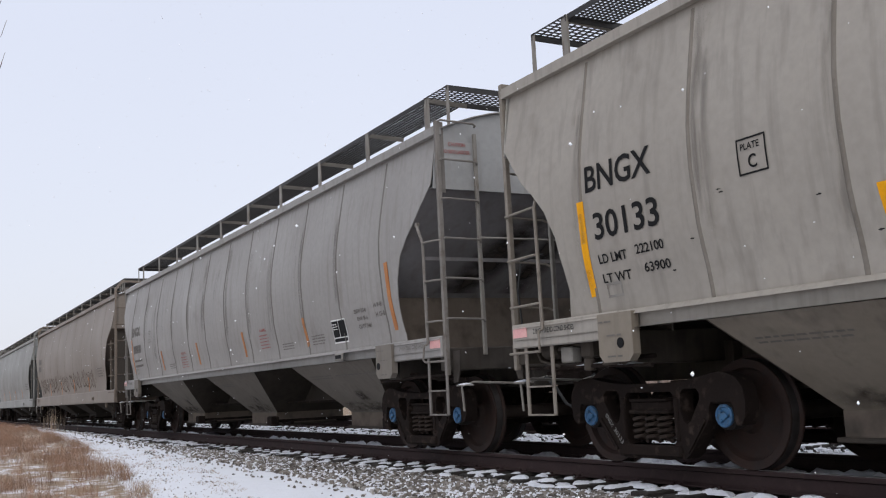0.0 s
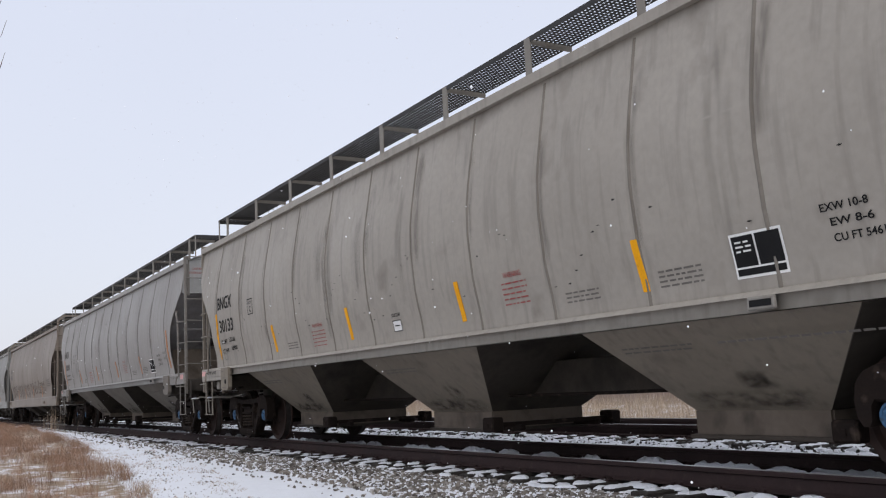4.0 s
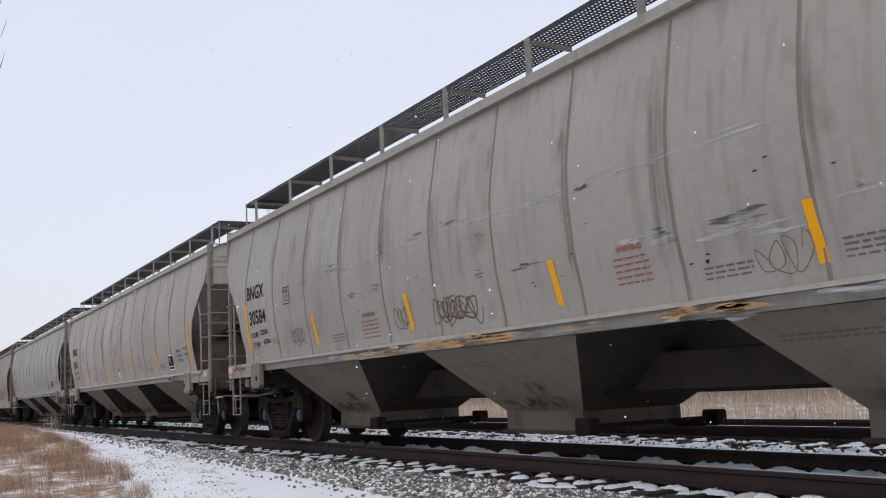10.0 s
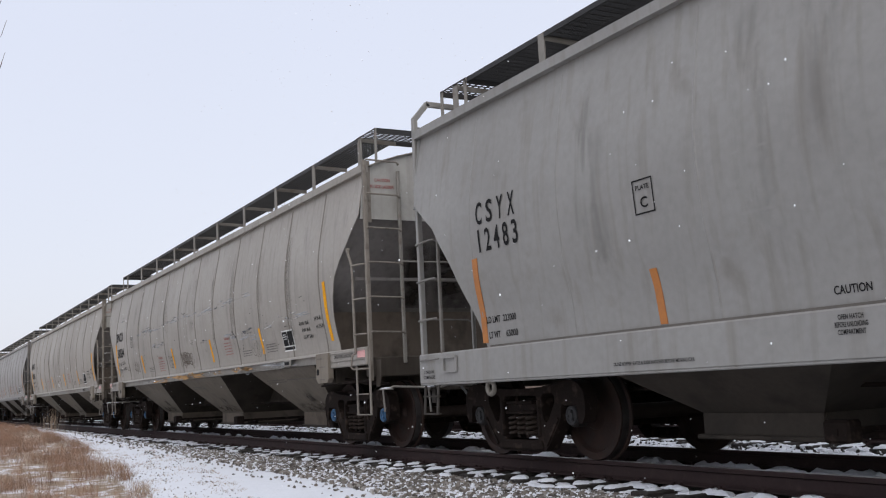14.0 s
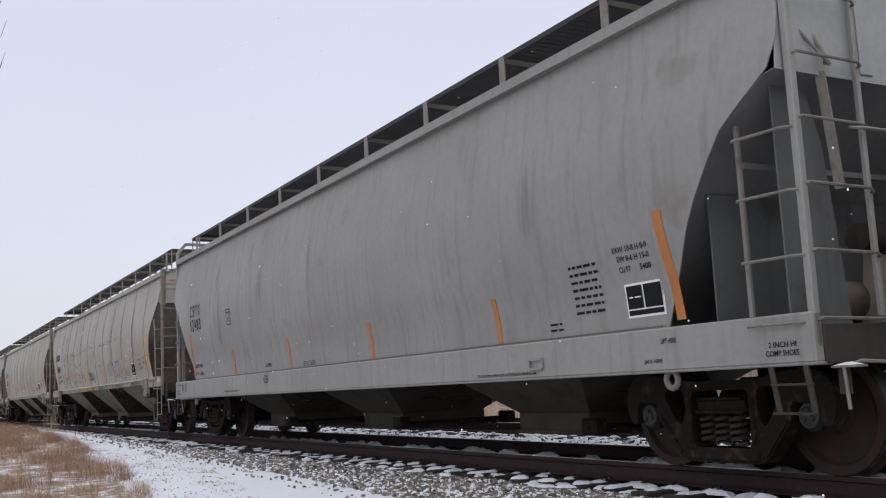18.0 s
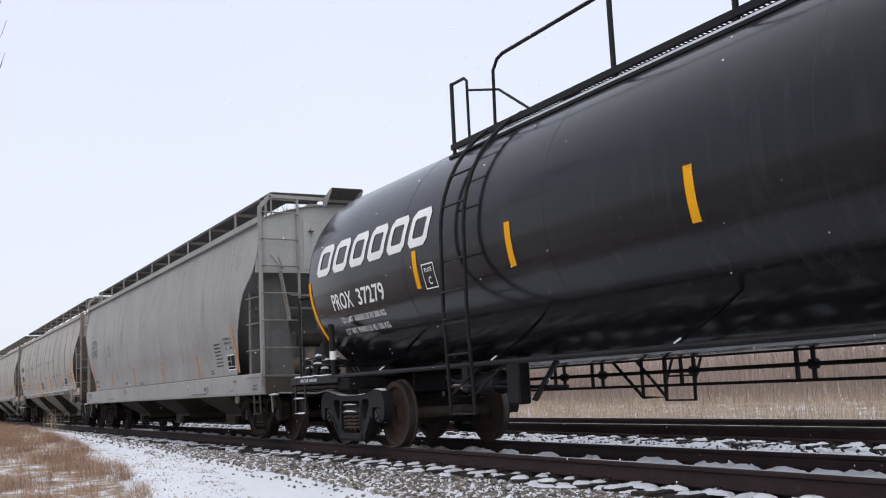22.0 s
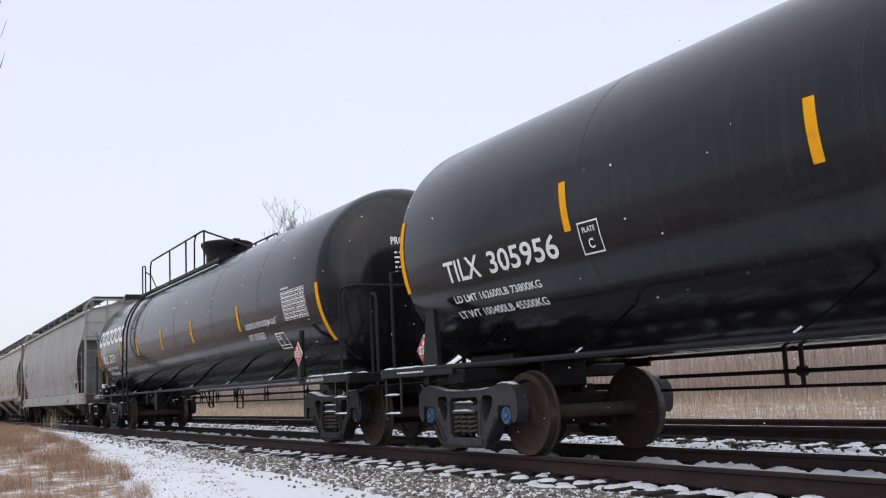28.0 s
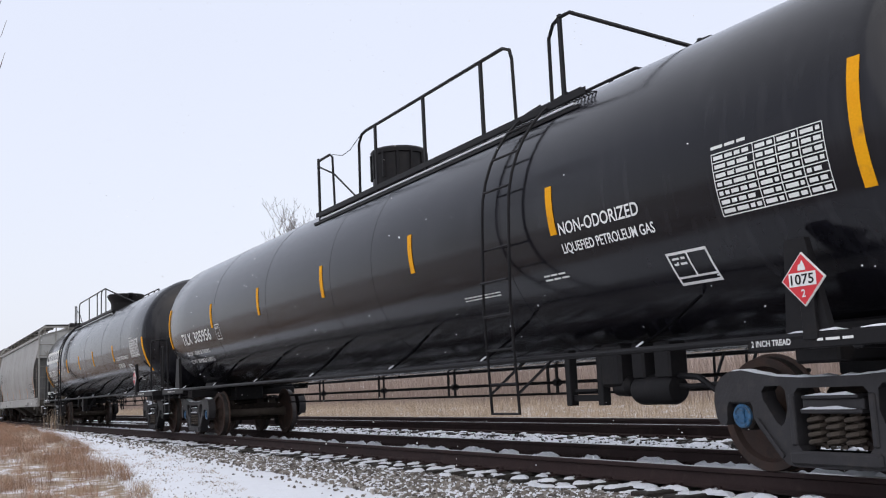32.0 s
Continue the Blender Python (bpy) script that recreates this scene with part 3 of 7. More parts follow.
CUT_H = [(1.2, 8.0), (1.46, 7.97), (1.62, 7.93), (1.8, 7.94), (2.13, 8.0), (2.4, 8.13), (2.6, 8.32), (2.73, 8.48), (3.15, 8.86), (4.0, 8.86)]
CUT_C = [(1.15, 7.25), (1.29, 7.3), (2.08, 7.74), (2.6, 8.13), (2.94, 8.6), (3.1, 8.68), (4.0, 8.68)]


def grating(bm, x0, x1, y0, y1, z, pitch=0.055, bars=11):
    """Open steel grating: bearing bars along x, cross bars along y."""
    for i in range(bars):
        y = y0 + (y1 - y0) * i / (bars - 1)
        box(bm, x0, x1, y - 0.004, y + 0.004, z - 0.016, z)
    n = int((x1 - x0) / pitch)
    for i in range(n + 1):
        x = x0 + (x1 - x0) * i / n
        box(bm, x - 0.006, x + 0.006, y0, y1, z - 0.012, z - 0.001)


def hopper_car(kind):
    """A three-bay covered hopper; kind 'ribbed' has a slim sill and seamed sheets, 'plain' a deep sill."""
    H = kind == "ribbed"
    car = thing("covered_hopper_car", "grey covered hopper grain car rolling on the track", "railway car", "cars of the freight train")
    cut = CUT_H if H else CUT_C
    end = 8.95 if H else 8.72
    z_sill1 = 1.37 if H else 1.19
    z_eave = 3.80 if H else 3.86
    z_roof = 4.14 if H else 4.16
    z_walk = 4.42 if H else 4.38
    slope_top = 3.10 if H else 2.92
    # side sheets
    zs = sorted(set([z_sill1 - 0.03, 1.46, 1.62, 1.8, 1.95, 2.13, 2.27, 2.4, 2.6, 2.73, 2.94, 3.15, 3.3, 3.5, 3.7, z_eave]))
    for s in (-1, 1):
        bm = BM()
        grid = []
        for z in zs:
            e = side_edge(z, cut)
            grid.append([(e * u, s * half_width(z), z) for u in [-1, -0.97, -0.9, -0.75, -0.5, -0.25, 0, 0.25, 0.5, 0.75, 0.9, 0.97, 1]])
        shell(bm, grid, 0.012, (0, -s, 0))
        sh = part("side_sheet", bm, PAINT, car)
        # welded vertical seams
        for x in ([q * s2 for q in (0.68, 2.03, 3.38, 4.74, 6.13, 7.54) for s2 in (-1, 1)] if H else [-7.28, -5.68, -3.83, -1.98, -0.13, 1.72, 3.56, 5.43, 7.25]):
            bm = BM()
            zz = [z for z in zs if z < z_eave - 0.05]
            w, d = (0.022, 0.007) if H else (0.014, 0.005)
            shell(bm, [[(x - w, s * (half_width(z)), z), (x - w * 0.4, s * (half_width(z) + d), z), (x + w * 0.4, s * (half_width(z) + d), z), (x + w, s * half_width(z), z)] for z in zz if abs(x) < side_edge(z, cut) - 0.03], 0.004, (0, -s, 0))
            part("sheet_seam", bm, SEAM if H else PAINT, sh, "weathered weld seam")
        # side sill
        bm = BM()
        if H:
            prism_pts = [(-1.575, 1.335), (-1.535, 1.375), (-1.50, 1.385), (-1.50, 1.22), (-1.575, 1.22)]
            for a, b in ((-8.9, 8.9),):
                rows = [[(x, s * -y, z) for y, z in prism_pts] for x in (a, -6.0, -3, 0, 3, 6.0, b)]
                shell(bm, rows, 0.012, (0, -s, 0))
            for e2 in (-1, 1):
                box(bm, min(e2 * 7.25, e2 * 8.93), max(e2 * 7.25, e2 * 8.93), min(s * 1.48, s * 1.56), max(s * 1.48, s * 1.56), 1.14, 1.38, 0.012)
        else:
            box(bm, -8.75, 8.75, min(s * 1.46, s * 1.56), max(s * 1.46, s * 1.56), 0.84, 1.19, 0.015)
            box(bm, -8.75, 8.75, min(s * 1.38, s * 1.555), max(s * 1.38, s * 1.555), 0.825, 0.85, 0.008)
        part("side_sill", bm, PAINT, car)
        # top chord under the eaves
        bm = BM()
        obox(bm, (-end, s * 1.485, z_eave - 0.015), (end, s * 1.485, z_eave - 0.015), 0.09, 0.09)
        obox(bm, (-end, s * 1.50, z_eave + 0.03), (end, s * 1.50, z_eave + 0.03), 0.05, 0.03)
        part("top_chord", bm, PAINT, car)
    # roof
    bm = BM()
    arc = []
    for i in range(13):
        y = -1.48 + 2.96 * i / 12
        arc.append((y, z_eave + 0.01 + (z_roof - z_eave) * (1 - (y / 1.48) ** 2)))
    shell(bm, [[(x, y, z) for y, z in arc] for x in (-end, -6, -3, 0, 3, 6, end)], 0.012, (0, 0, -1))
    roof = part("roof", bm, PAINT, car)
    bm = BM()
    for i in range(10):
        x = -8.1 + 1.8 * i
        box(bm, x - 0.87 + 0.9, x + 0.87 + 0.9, -0.33, 0.33, z_roof - 0.02, z_roof + 0.14, 0.02) if x < 7.5 else None
    part("hatch_cover", bm, PAINT, roof, "long trough hatch covers")
    # ends
    for e in (-1, 1):
        bm = BM()
        pts = [(y, z) for y, z in arc]
        ring = [bm.verts.new((e * (end - 0.05), y, z - 0.01)) for y, z in pts] + [bm.verts.new((e * (end - 0.05), s * half_width(slope_top) * 0.985, slope_top)) for s in (1, -1)]
        f = bm.faces.new(ring)
        ext = bmesh.ops.extrude_face_region(bm, geom=[f])
        for v in [g for g in ext["geom"] if isinstance(g, bmesh.types.BMVert)]:
            v.co.x -= e * 0.012
        es = part("end_sheet", bm, END_CLEAN_LIT, car, "upper end sheet in clean paint, sky light put into its paler tone")
        if not H:
            for y in (-0.62, 0.62):
                bm = BM()
                box(bm, min(e * (end - 0.05), e * (end - 0.01)), max(e * (end - 0.05), e * (end - 0.035)), y - 0.07, y + 0.07, slope_top + 0.05, z_roof - 0.25, 0.008)
                part("end_stiffener", bm, END_CLEAN_LIT, es)
        # slope sheet running down and inwards from the end
        bm = BM()
        line = [(8.895, 3.105), (8.80, 3.095), (8.60, 2.92), (8.36, 2.68), (8.06, 2.36), (7.74, 2.06), (7.20, 1.57), (6.79, 1.255)] if H else \
            [(8.665, 2.92), (8.56, 2.90), (8.36, 2.76), (8.06, 2.58), (7.80, 2.30), (7.52, 2.0), (7.10, 1.57), (6.70, 1.22), (5.82, 1.005)]
        grid = []
        for x, z in line:
            hw = (half_width(max(z, 1.35)) - 0.014) if z > 1.26 else (1.47 - (1.27 - z) * 1.025 if H else min(1.40, 1.40 - (1.0 - z) * 1.37))
            grid.append([(e * x, hw * u, z) for u in (-1, -0.6, -0.2, 0.2, 0.6, 1)])
        shell(bm, grid, 0.012, (-e * 0.6, 0, 0.6))
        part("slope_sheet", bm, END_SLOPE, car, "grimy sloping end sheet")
        # upright braces between the slope and the end sill
        for y in (-1, 1):
            bm = BM()
            if H:
                box(bm, min(e * 7.30, e * 7.60), max(e * 7.30, e * 7.60), y * 0.9 - 0.012, y * 0.9 + 0.012, 1.20, 1.66)
                part("end_brace", bm, PAINT_END, car)
            elif e > 0:
                x0 = e * (end - 0.22)
                a = [bm.verts.new((x0, y * p, z)) for p, z in ((1.47, 1.10), (0.84, 1.10), (0.98, 2.45), (1.12, 2.90), (1.47, 2.90))]
                bm.faces.new(a)
                ext = bmesh.ops.extrude_face_region(bm, geom=bm.faces[:])
                for v in [g for g in ext["geom"] if isinstance(g, bmesh.types.BMVert)]:
                    v.co.x -= e * 0.015
                part("corner_plate", bm, PLATE_GREY, car, "upright grey corner plate")
        if H:
            bm = BM()
            box(bm, min(e * 7.62, e * 7.635), max(e * 7.62, e * 7.635), -1.47, 1.47, 1.20, 1.945)
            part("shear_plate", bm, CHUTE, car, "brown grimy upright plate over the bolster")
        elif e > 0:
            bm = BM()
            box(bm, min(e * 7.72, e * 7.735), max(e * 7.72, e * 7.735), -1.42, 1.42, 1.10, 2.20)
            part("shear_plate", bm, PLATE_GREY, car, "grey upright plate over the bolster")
        bm = BM()
        obox(bm, (e * (end - 0.62), -1.4, 2.35), (e * (end - 0.62), 1.4, 2.35), 0.045, 0.045)
        part("cross_tie", bm, END_SLOPE, car)
        # end sill, draft sill, bolster web, shelf plate
        for nm, x0, x1, hy, z0, z1 in ((("end_sill", 8.78, 8.93, 1.5, 0.98, 1.24), ("draft_sill", 7.2, 8.9, 0.3, 0.76, 1.1), ("body_bolster", 7.3, 7.64, 1.46, 0.92, 1.22), ("shelf_plate", 7.7, 8.775, 1.46, 1.185, 1.23)) if H else
                                       (("end_sill", 8.6, 8.76, 1.46, 0.83, 1.10), ("draft_sill", 7.0, 8.9, 0.3, 0.76, 1.1), ("body_bolster", 7.15, 7.49, 1.42, 0.86, 1.12), ("shelf_plate", 7.5, 8.595, 1.4, 1.07, 1.11))):
            bm = BM()
            box(bm, min(e * x0, e * x1), max(e * x0, e * x1), -hy, hy, z0, z1, 0.012)
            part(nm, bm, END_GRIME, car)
        if H:
            for s in (-1, 1):
                bm = BM()
                j = -0.22 if e < 0 else 0.0
                prism(bm, [(e * (x + j), z) for x, z in ((7.24, 1.36), (7.24, 1.0), (7.30, 0.94), (7.64, 0.94), (7.70, 1.0), (7.70, 1.36))][::e], min(s * 1.52, s * 1.60), max(s * 1.52, s * 1.60))
                pad = part("jacking_pad", bm, PAINT_LOW, car)
                # black disc painted in for the shade inside the lifting hole
                bm = BM()
                lathe(bm, [(0.045, -0.004), (0.045, 0.004)], 16, "y", (-7.18 if e < 0 else 7.31, s * 1.602, 1.10))
                part("lift_hole", bm, BLACK, pad, "black disc for the dark inside of the lifting hole")
            bm = BM()
            box(bm, min(e * 8.66, e * 8.90), max(e * 8.66, e * 8.90), -1.568, -1.558, 1.245, 1.345, 0.002)
            part("red_reflector", bm, REDREF, car, "pale red reflector plate")
        else:
            bm = BM()
            tube(bm, [(e * 7.25 + 0.11 * math.cos(a) * 0.62, -1.50, 0.77 + 0.07 * math.sin(a)) for a in [k * math.pi / 6 for k in range(12)]], 0.026, 8, True)
            part("lift_eye", bm, PAINT_LOW, car)
        coupler(car, e * (9.66 if H else 9.53), e, CAST)
        # ladders: tall corner post ladder round the end, short ladder on the side, stirrup below
        for s in (-1, 1):
            lad_m = LADDER
            xp = e * end
            bm = BM()
            zt = z_eave + 0.10 if H else 4.08
            if H:
                box(bm, xp - 0.027, xp + 0.027, min(s * 1.475, s * 1.53), max(s * 1.475, s * 1.53), 0.93, zt, 0.006)
                box(bm, xp - e * 0.030 - 0.003, xp - e * 0.030 + 0.003, min(s * 1.40, s * 1.52), max(s * 1.40, s * 1.52), 3.05, zt, 0.0)
            else:
                box(bm, xp - 0.03, xp + 0.03, min(s * 1.465, s * 1.53), max(s * 1.465, s * 1.53), 0.95, zt, 0.008)
                obox(bm, (xp, s * 1.495, zt - 0.02), (xp, s * 1.31, 4.275), 0.055, 0.065)
                obox(bm, (xp, s * 1.33, 4.27), (xp, 0, 4.25), 0.055, 0.06)
            part("ladder_post", bm, LADDER if H else PAINT, car)
            yi2 = 0.97 if H else 0.78
            bm = BM()
            box(bm, xp - 0.02, xp + 0.02, min(s * yi2, s * (yi2 + 0.045)), max(s * yi2, s * (yi2 + 0.045)), 1.15, zt - 0.12 if H else 4.24, 0.006)
            part("ladder_rail", bm, GALV if H else PAINT, car)
            for i in range(6 if H else 7):
                z = (1.56 + 0.465 * i) if H else (1.13 + 0.472 * i)
                bm = BM()
                tube(bm, [(xp, s * 1.50, z), (xp + e * 0.055, s * 1.48, z + 0.012), (xp + e * 0.06, s * (yi2 + 0.07), z), (xp + e * 0.05, s * (yi2 + 0.03), z - 0.02), (xp, s * (yi2 + 0.02), z - 0.02)], 0.0125, 6)
                part("ladder_rung", bm, lad_m, car)
            # short side ladder with a turned-in top, and the low hand hold beneath it
            xs = e * ((8.68 if e > 0 else 8.33) if H else 8.20)
            bm = BM()
            if H:
                tube(bm, [(xs - e * 0.14, s * 1.60, 2.72), (xs - e * 0.10, s * 1.615, 2.66), (xs, s * 1.61, 2.48), (xs, s * 1.60, 1.30)], 0.019, 6)
                lathe(bm, [(0.03, -0.02), (0.03, 0.02)], 10, "y", (xs - e * 0.14, s * 1.60, 2.72))
            else:
                box(bm, xs - 0.018, xs + 0.018, min(s * 1.52, s * 1.555), max(s * 1.52, s * 1.555), 1.10, 2.62, 0.005)
            part("side_ladder_rail", bm, lad_m, car)
            for z in ((2.48, 2.02, 1.55) if H else (2.49, 2.04, 1.58, 1.12)):
                bm = BM()
                tube(bm, [(xs, s * 1.59, z), (xs + e * 0.03, s * 1.62, z), (xp - e * 0.05, s * 1.58, z), (xp, s * 1.52, z)], 0.0125, 6)
                part("ladder_rung", bm, lad_m, car)
            if H:
                bm = BM()
                tube(bm, [(xs, s * 1.60, 1.30), (xs, s * 1.65, 1.28), (xs - e * 0.02, s * 1.66, 1.12), (xs, s * 1.64, 1.09), (xp - e * 0.03, s * 1.60, 1.09), (xp, s * 1.53, 1.09)], 0.0125, 6)
                part("hand_hold", bm, lad_m, car)
            bm = BM()
            zb = 0.49 if H else 0.50
            xi = e * ((8.57 if e > 0 else 8.28) if H else 8.33)
            xo = e * ((8.99 if e > 0 else 8.72) if H else 8.64)
            for x in (xi, xo):
                obox(bm, (x, s * 1.54, 1.15 if H else 0.84), (x + (0.0 if H else e * 0.05), s * 1.54, zb), 0.045, 0.014, (0, 1, 0))
            for z in (zb, zb + (0.27 if H else 0.2)):
                obox(bm, (xi, s * 1.54, z), (xo + (0.0 if H else e * 0.04), s * 1.54, z), 0.045, 0.016)
            part("stirrup_step", bm, lad_m if H else END_GRIME, car)
        # plates, pipes and valves that hang below the end
        bm = BM()
        xg = e * (end + 0.03)
        if H:
            prism(bm, [(xg - e * 0.02, 1.20), (xg - e * 0.02, 0.84), (xg + e * 0.07, 0.85), (xg + e * 0.13, 0.98), (xg + e * 0.15, 1.20)][::e], -1.44, -1.425)
        else:
            box(bm, min(xg, xg + e * 0.10), max(xg, xg + e * 0.10), -1.36, -1.345, 0.62, 0.84, 0.004)
        part("end_gusset", bm, END_GRIME, car, "rust-streaked hanging gusset plate")
        bm = BM()
        box(bm, min(xg, xg + e * 0.20), max(xg, xg + e * 0.20), -1.42, -1.30, 0.80, 0.815)
        part("lever_bracket", bm, GALV, car)
        ledge_snow(car, xg + e * 0.10, -1.42, -1.31, 0.815, 0.17, 17)
        bm = BM()
        tube(bm, [(e * (end - 0.05), -1.40, 0.94), (e * 8.0, -1.42, 0.93), (e * 7.0, -1.42, 0.90)], 0.018, 6)
        tube(bm, [(e * (end - 0.10), -1.20, 0.88), (e * 8.2, -1.22, 0.90), (e * 7.72, -1.30, 0.98), (e * 7.1, -1.30, 0.98)], 0.022, 6)
        part("brake_pipe", bm, CAST, car)
        if H and e < 0:
            bm = BM()
            box(bm, -8.26, -8.08, -1.46, -1.34, 0.97, 1.12, 0.012)
            part("release_box", bm, GALV, car, "small dusty pale steel box under the sill")
            bm = BM()
            lathe(bm, [(0.02, -0.11), (0.085, -0.10), (0.09, 0.08), (0.05, 0.11)], 14, "x", (-8.50, -1.36, 1.10))
            box(bm, -7.98, -7.80, -1.44, -1.26, 1.0, 1.19, 0.02)
            lathe(bm, [(0.03, -0.06), (0.06, -0.05), (0.06, 0.05), (0.03, 0.07)], 12, "z", (-7.88, -1.40, 0.94))
            tube(bm, [(-8.4, -1.38, 1.10), (-8.2, -1.40, 1.15), (-7.95, -1.40, 1.12)], 0.018, 6)
            tube(bm, [(-8.75, -1.42, 1.16), (-8.6, -1.45, 1.0), (-8.3, -1.45, 0.94)], 0.014, 6)
            part("brake_valve", bm, END_GRIME, car, "grimy brake valve and piping under the sill")
            bm = BM()
            tube(bm, [(-9.02, -1.36, 1.25), (-9.05, -1.38, 1.75), (-9.02, -1.34, 2.05), (-8.96, -1.1, 2.12)], 0.012, 6)
            part("brake_hose", bm, RUBBER, car, "black brake hose on the end")
            for k, (dx, z, ln) in enumerate(((-7.62, 0.945, 0.34), (-7.95, 0.935, 0.2), (-7.30, 0.92, 0.26))):
                ledge_snow(car, dx, -1.45, -1.36, z, ln, 31 + k)
        if not H:
            # raised walkway bracket over the middle of the end, hose guard and sill pocket
            for y in (-0.30, 0.30):
                bm = BM()
                a = [bm.verts.new((e * x, y + d, z)) for d in (-0.006, 0.006) for x, z in ((end, 4.10), (end, 4.26), (end + 0.40, 4.39), (end + 0.43, 4.36), (end + 0.16, 4.12))]
                bm.faces.new(a[:5])
                bm.faces.new(a[5:][::-1])
                for q in range(5):
                    bm.faces.new((a[q], a[(q + 1) % 5], a[5 + (q + 1) % 5], a[5 + q]))
                part("walkway_bracket", bm, PAINT, car, "pale flared bracket of the end walkway")
            bm = BM()
            for q in range(9):
                u = q / 8
                obox(bm, (e * (end + 0.04 + 0.36 * u), -0.29, 4.27 + 0.115 * u), (e * (end + 0.04 + 0.36 * u), 0.29, 4.27 + 0.115 * u), 0.012, 0.022)
            part("bracket_grating", bm, GRATE, car)["kind"] = "stuff"
            bm = BM()
            ring = [(-8.13, 0.97), (-7.84, 0.97), (-7.84, 1.13), (-8.13, 1.13)] if e < 0 else [(5.30, 0.93), (5.52, 0.93), (5.52, 1.02), (5.30, 1.02)]
            for q in range(4):
                (xa, za), (xb, zb2) = ring[q], ring[(q + 1) % 4]
                obox(bm, (xa, -1.575, za), (xb, -1.575, zb2), 0.03, 0.022)
            part("sill_pocket", bm, PAINT, car, "open steel bracket on the sill")
            if e > 0:
                bm = BM()
                tube(bm, [(end - 0.1, -1.38, 3.36), (end + 0.02, -1.15, 3.02), (end - 0.02, -1.10, 3.0)], 0.012, 6)
                tube(bm, [(end - 0.12, -1.20, 3.40), (end + 0.02, -1.10, 2.98)], 0.016, 6)
                obox(bm, (end - 0.05, -1.13, 2.95), (end - 0.12, -0.95, 2.1), 0.07, 0.03)
                part("end_strut", bm, GALV, car, "slim grey end strut")
                for y in (-0.55, 0.45):
                    bm = BM()
                    box(bm, end - 0.05, end + 0.04, y - 0.05, y + 0.05, 3.66, 3.675, 0.003)
                    box(bm, end - 0.05, end - 0.035, y - 0.012, y + 0.012, 3.66, 3.74, 0.003)
                    part("roof_cleat", bm, CHUTE, car)
        # grab bar across the end and uncoupling lever
        bm = BM()
        z = 2.52
        tube(bm, [(e * (end + 0.03), -0.98, z), (e * (end + 0.09), -0.9, z - 0.01), (e * (end + 0.09), 0.9, z - 0.01), (e * (end + 0.03), 0.98, z)], 0.013, 6)
        part("grab_bar", bm, GALV, car)
        bm = BM()
        tube(bm, [(e * (end + 0.12), -1.38, 0.52), (e * (end + 0.12), -1.40, 0.80), (e * (end + 0.14), -1.25, 0.84), (e * (end + 0.16), -0.6, 0.80), (e * (end + 0.2), -0.1, 0.90)], 0.014, 6)
        part("uncoupling_lever", bm, GALV, car)
    # bottom bays: light side sheets, dirty slope sheets with shade painted in meeting in ridges, chutes with gates
    bays = (-5.0, 0.0, 5.0) if H else (-4.35, 0.0, 4.35)
    zt, zb, hb, yb = (1.27, 0.48, 0.74, 0.66) if H else (1.0, 0.46, 0.66, 0.66)
    tw = 1.78 if H else 1.45
    yt = 1.47 if H else 1.40
    for i, c in enumerate(bays):
        tl, tr = (1.36 if i == 0 and H else tw if i == 0 else 1.40 if H else 1.3), tw
        for s in (-1, 1):
            bm = BM()
            rows = []
            for k in range(5):
                u = k / 4
                a, b = -tl + (tl - hb) * u, tr - (tr - hb) * u
                rows.append([(c + a + (b - a) * v, s * (yt + (yb - yt) * u), zt + (zb - zt) * u) for v in (0, 0.3, 0.7, 1)])
            shell(bm, rows, 0.012, (0, -s, 0.5))
            # on plain cars the near-black sheets and chutes paint in under-sill shade
            side = part("bay_side", bm, PAINT_LOW if H else GRIME_SHADE, car, "dusty sloping side sheet of a bay")
        bm = BM()
        for s in (-1, 1):
            box(bm, c - hb, c + hb, s * yb - 0.012, s * yb + 0.012, 0.27, zb)
            box(bm, c + s * hb - 0.012, c + s * hb + 0.012, -yb + 0.014, yb - 0.014, 0.27, zb)
        ch = part("outlet_chute", bm, CHUTE if H else GRIME_SHADE, car, "grimy outlet chute")
        bm = BM()
        box(bm, c - hb - 0.06, c + hb + 0.06, -yb - 0.05, yb + 0.05, 0.235, 0.275, 0.008)
        part("outlet_gate", bm, GRIME_SHADE, ch, "grimy outlet gate")
        bm = BM()
        obox(bm, (c + hb + 0.32, -0.95, 0.33), (c + hb + 0.32, 0.95, 0.33), 0.05, 0.05)
        for s in (-1, 1):
            box(bm, c + hb + 0.20, c + hb + 0.44, s * 0.86 - 0.08, s * 0.86 + 0.08, 0.25, 0.42, 0.02)
            box(bm, c + hb + 0.0, c + hb + 0.5, s * 0.55 - 0.03, s * 0.55 + 0.03, 0.26, 0.32, 0.01)
        part("gate_gear", bm, CAST, ch, "rusty gate opening gear")
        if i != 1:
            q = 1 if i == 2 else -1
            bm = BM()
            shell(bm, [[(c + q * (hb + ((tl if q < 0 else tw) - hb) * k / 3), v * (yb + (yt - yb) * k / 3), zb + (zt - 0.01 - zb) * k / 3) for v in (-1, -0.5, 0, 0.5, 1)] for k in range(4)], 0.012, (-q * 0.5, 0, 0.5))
            part("bay_slope", bm, BAY_SLOPE, car, "brown grimy slope sheet with shade in its colour")
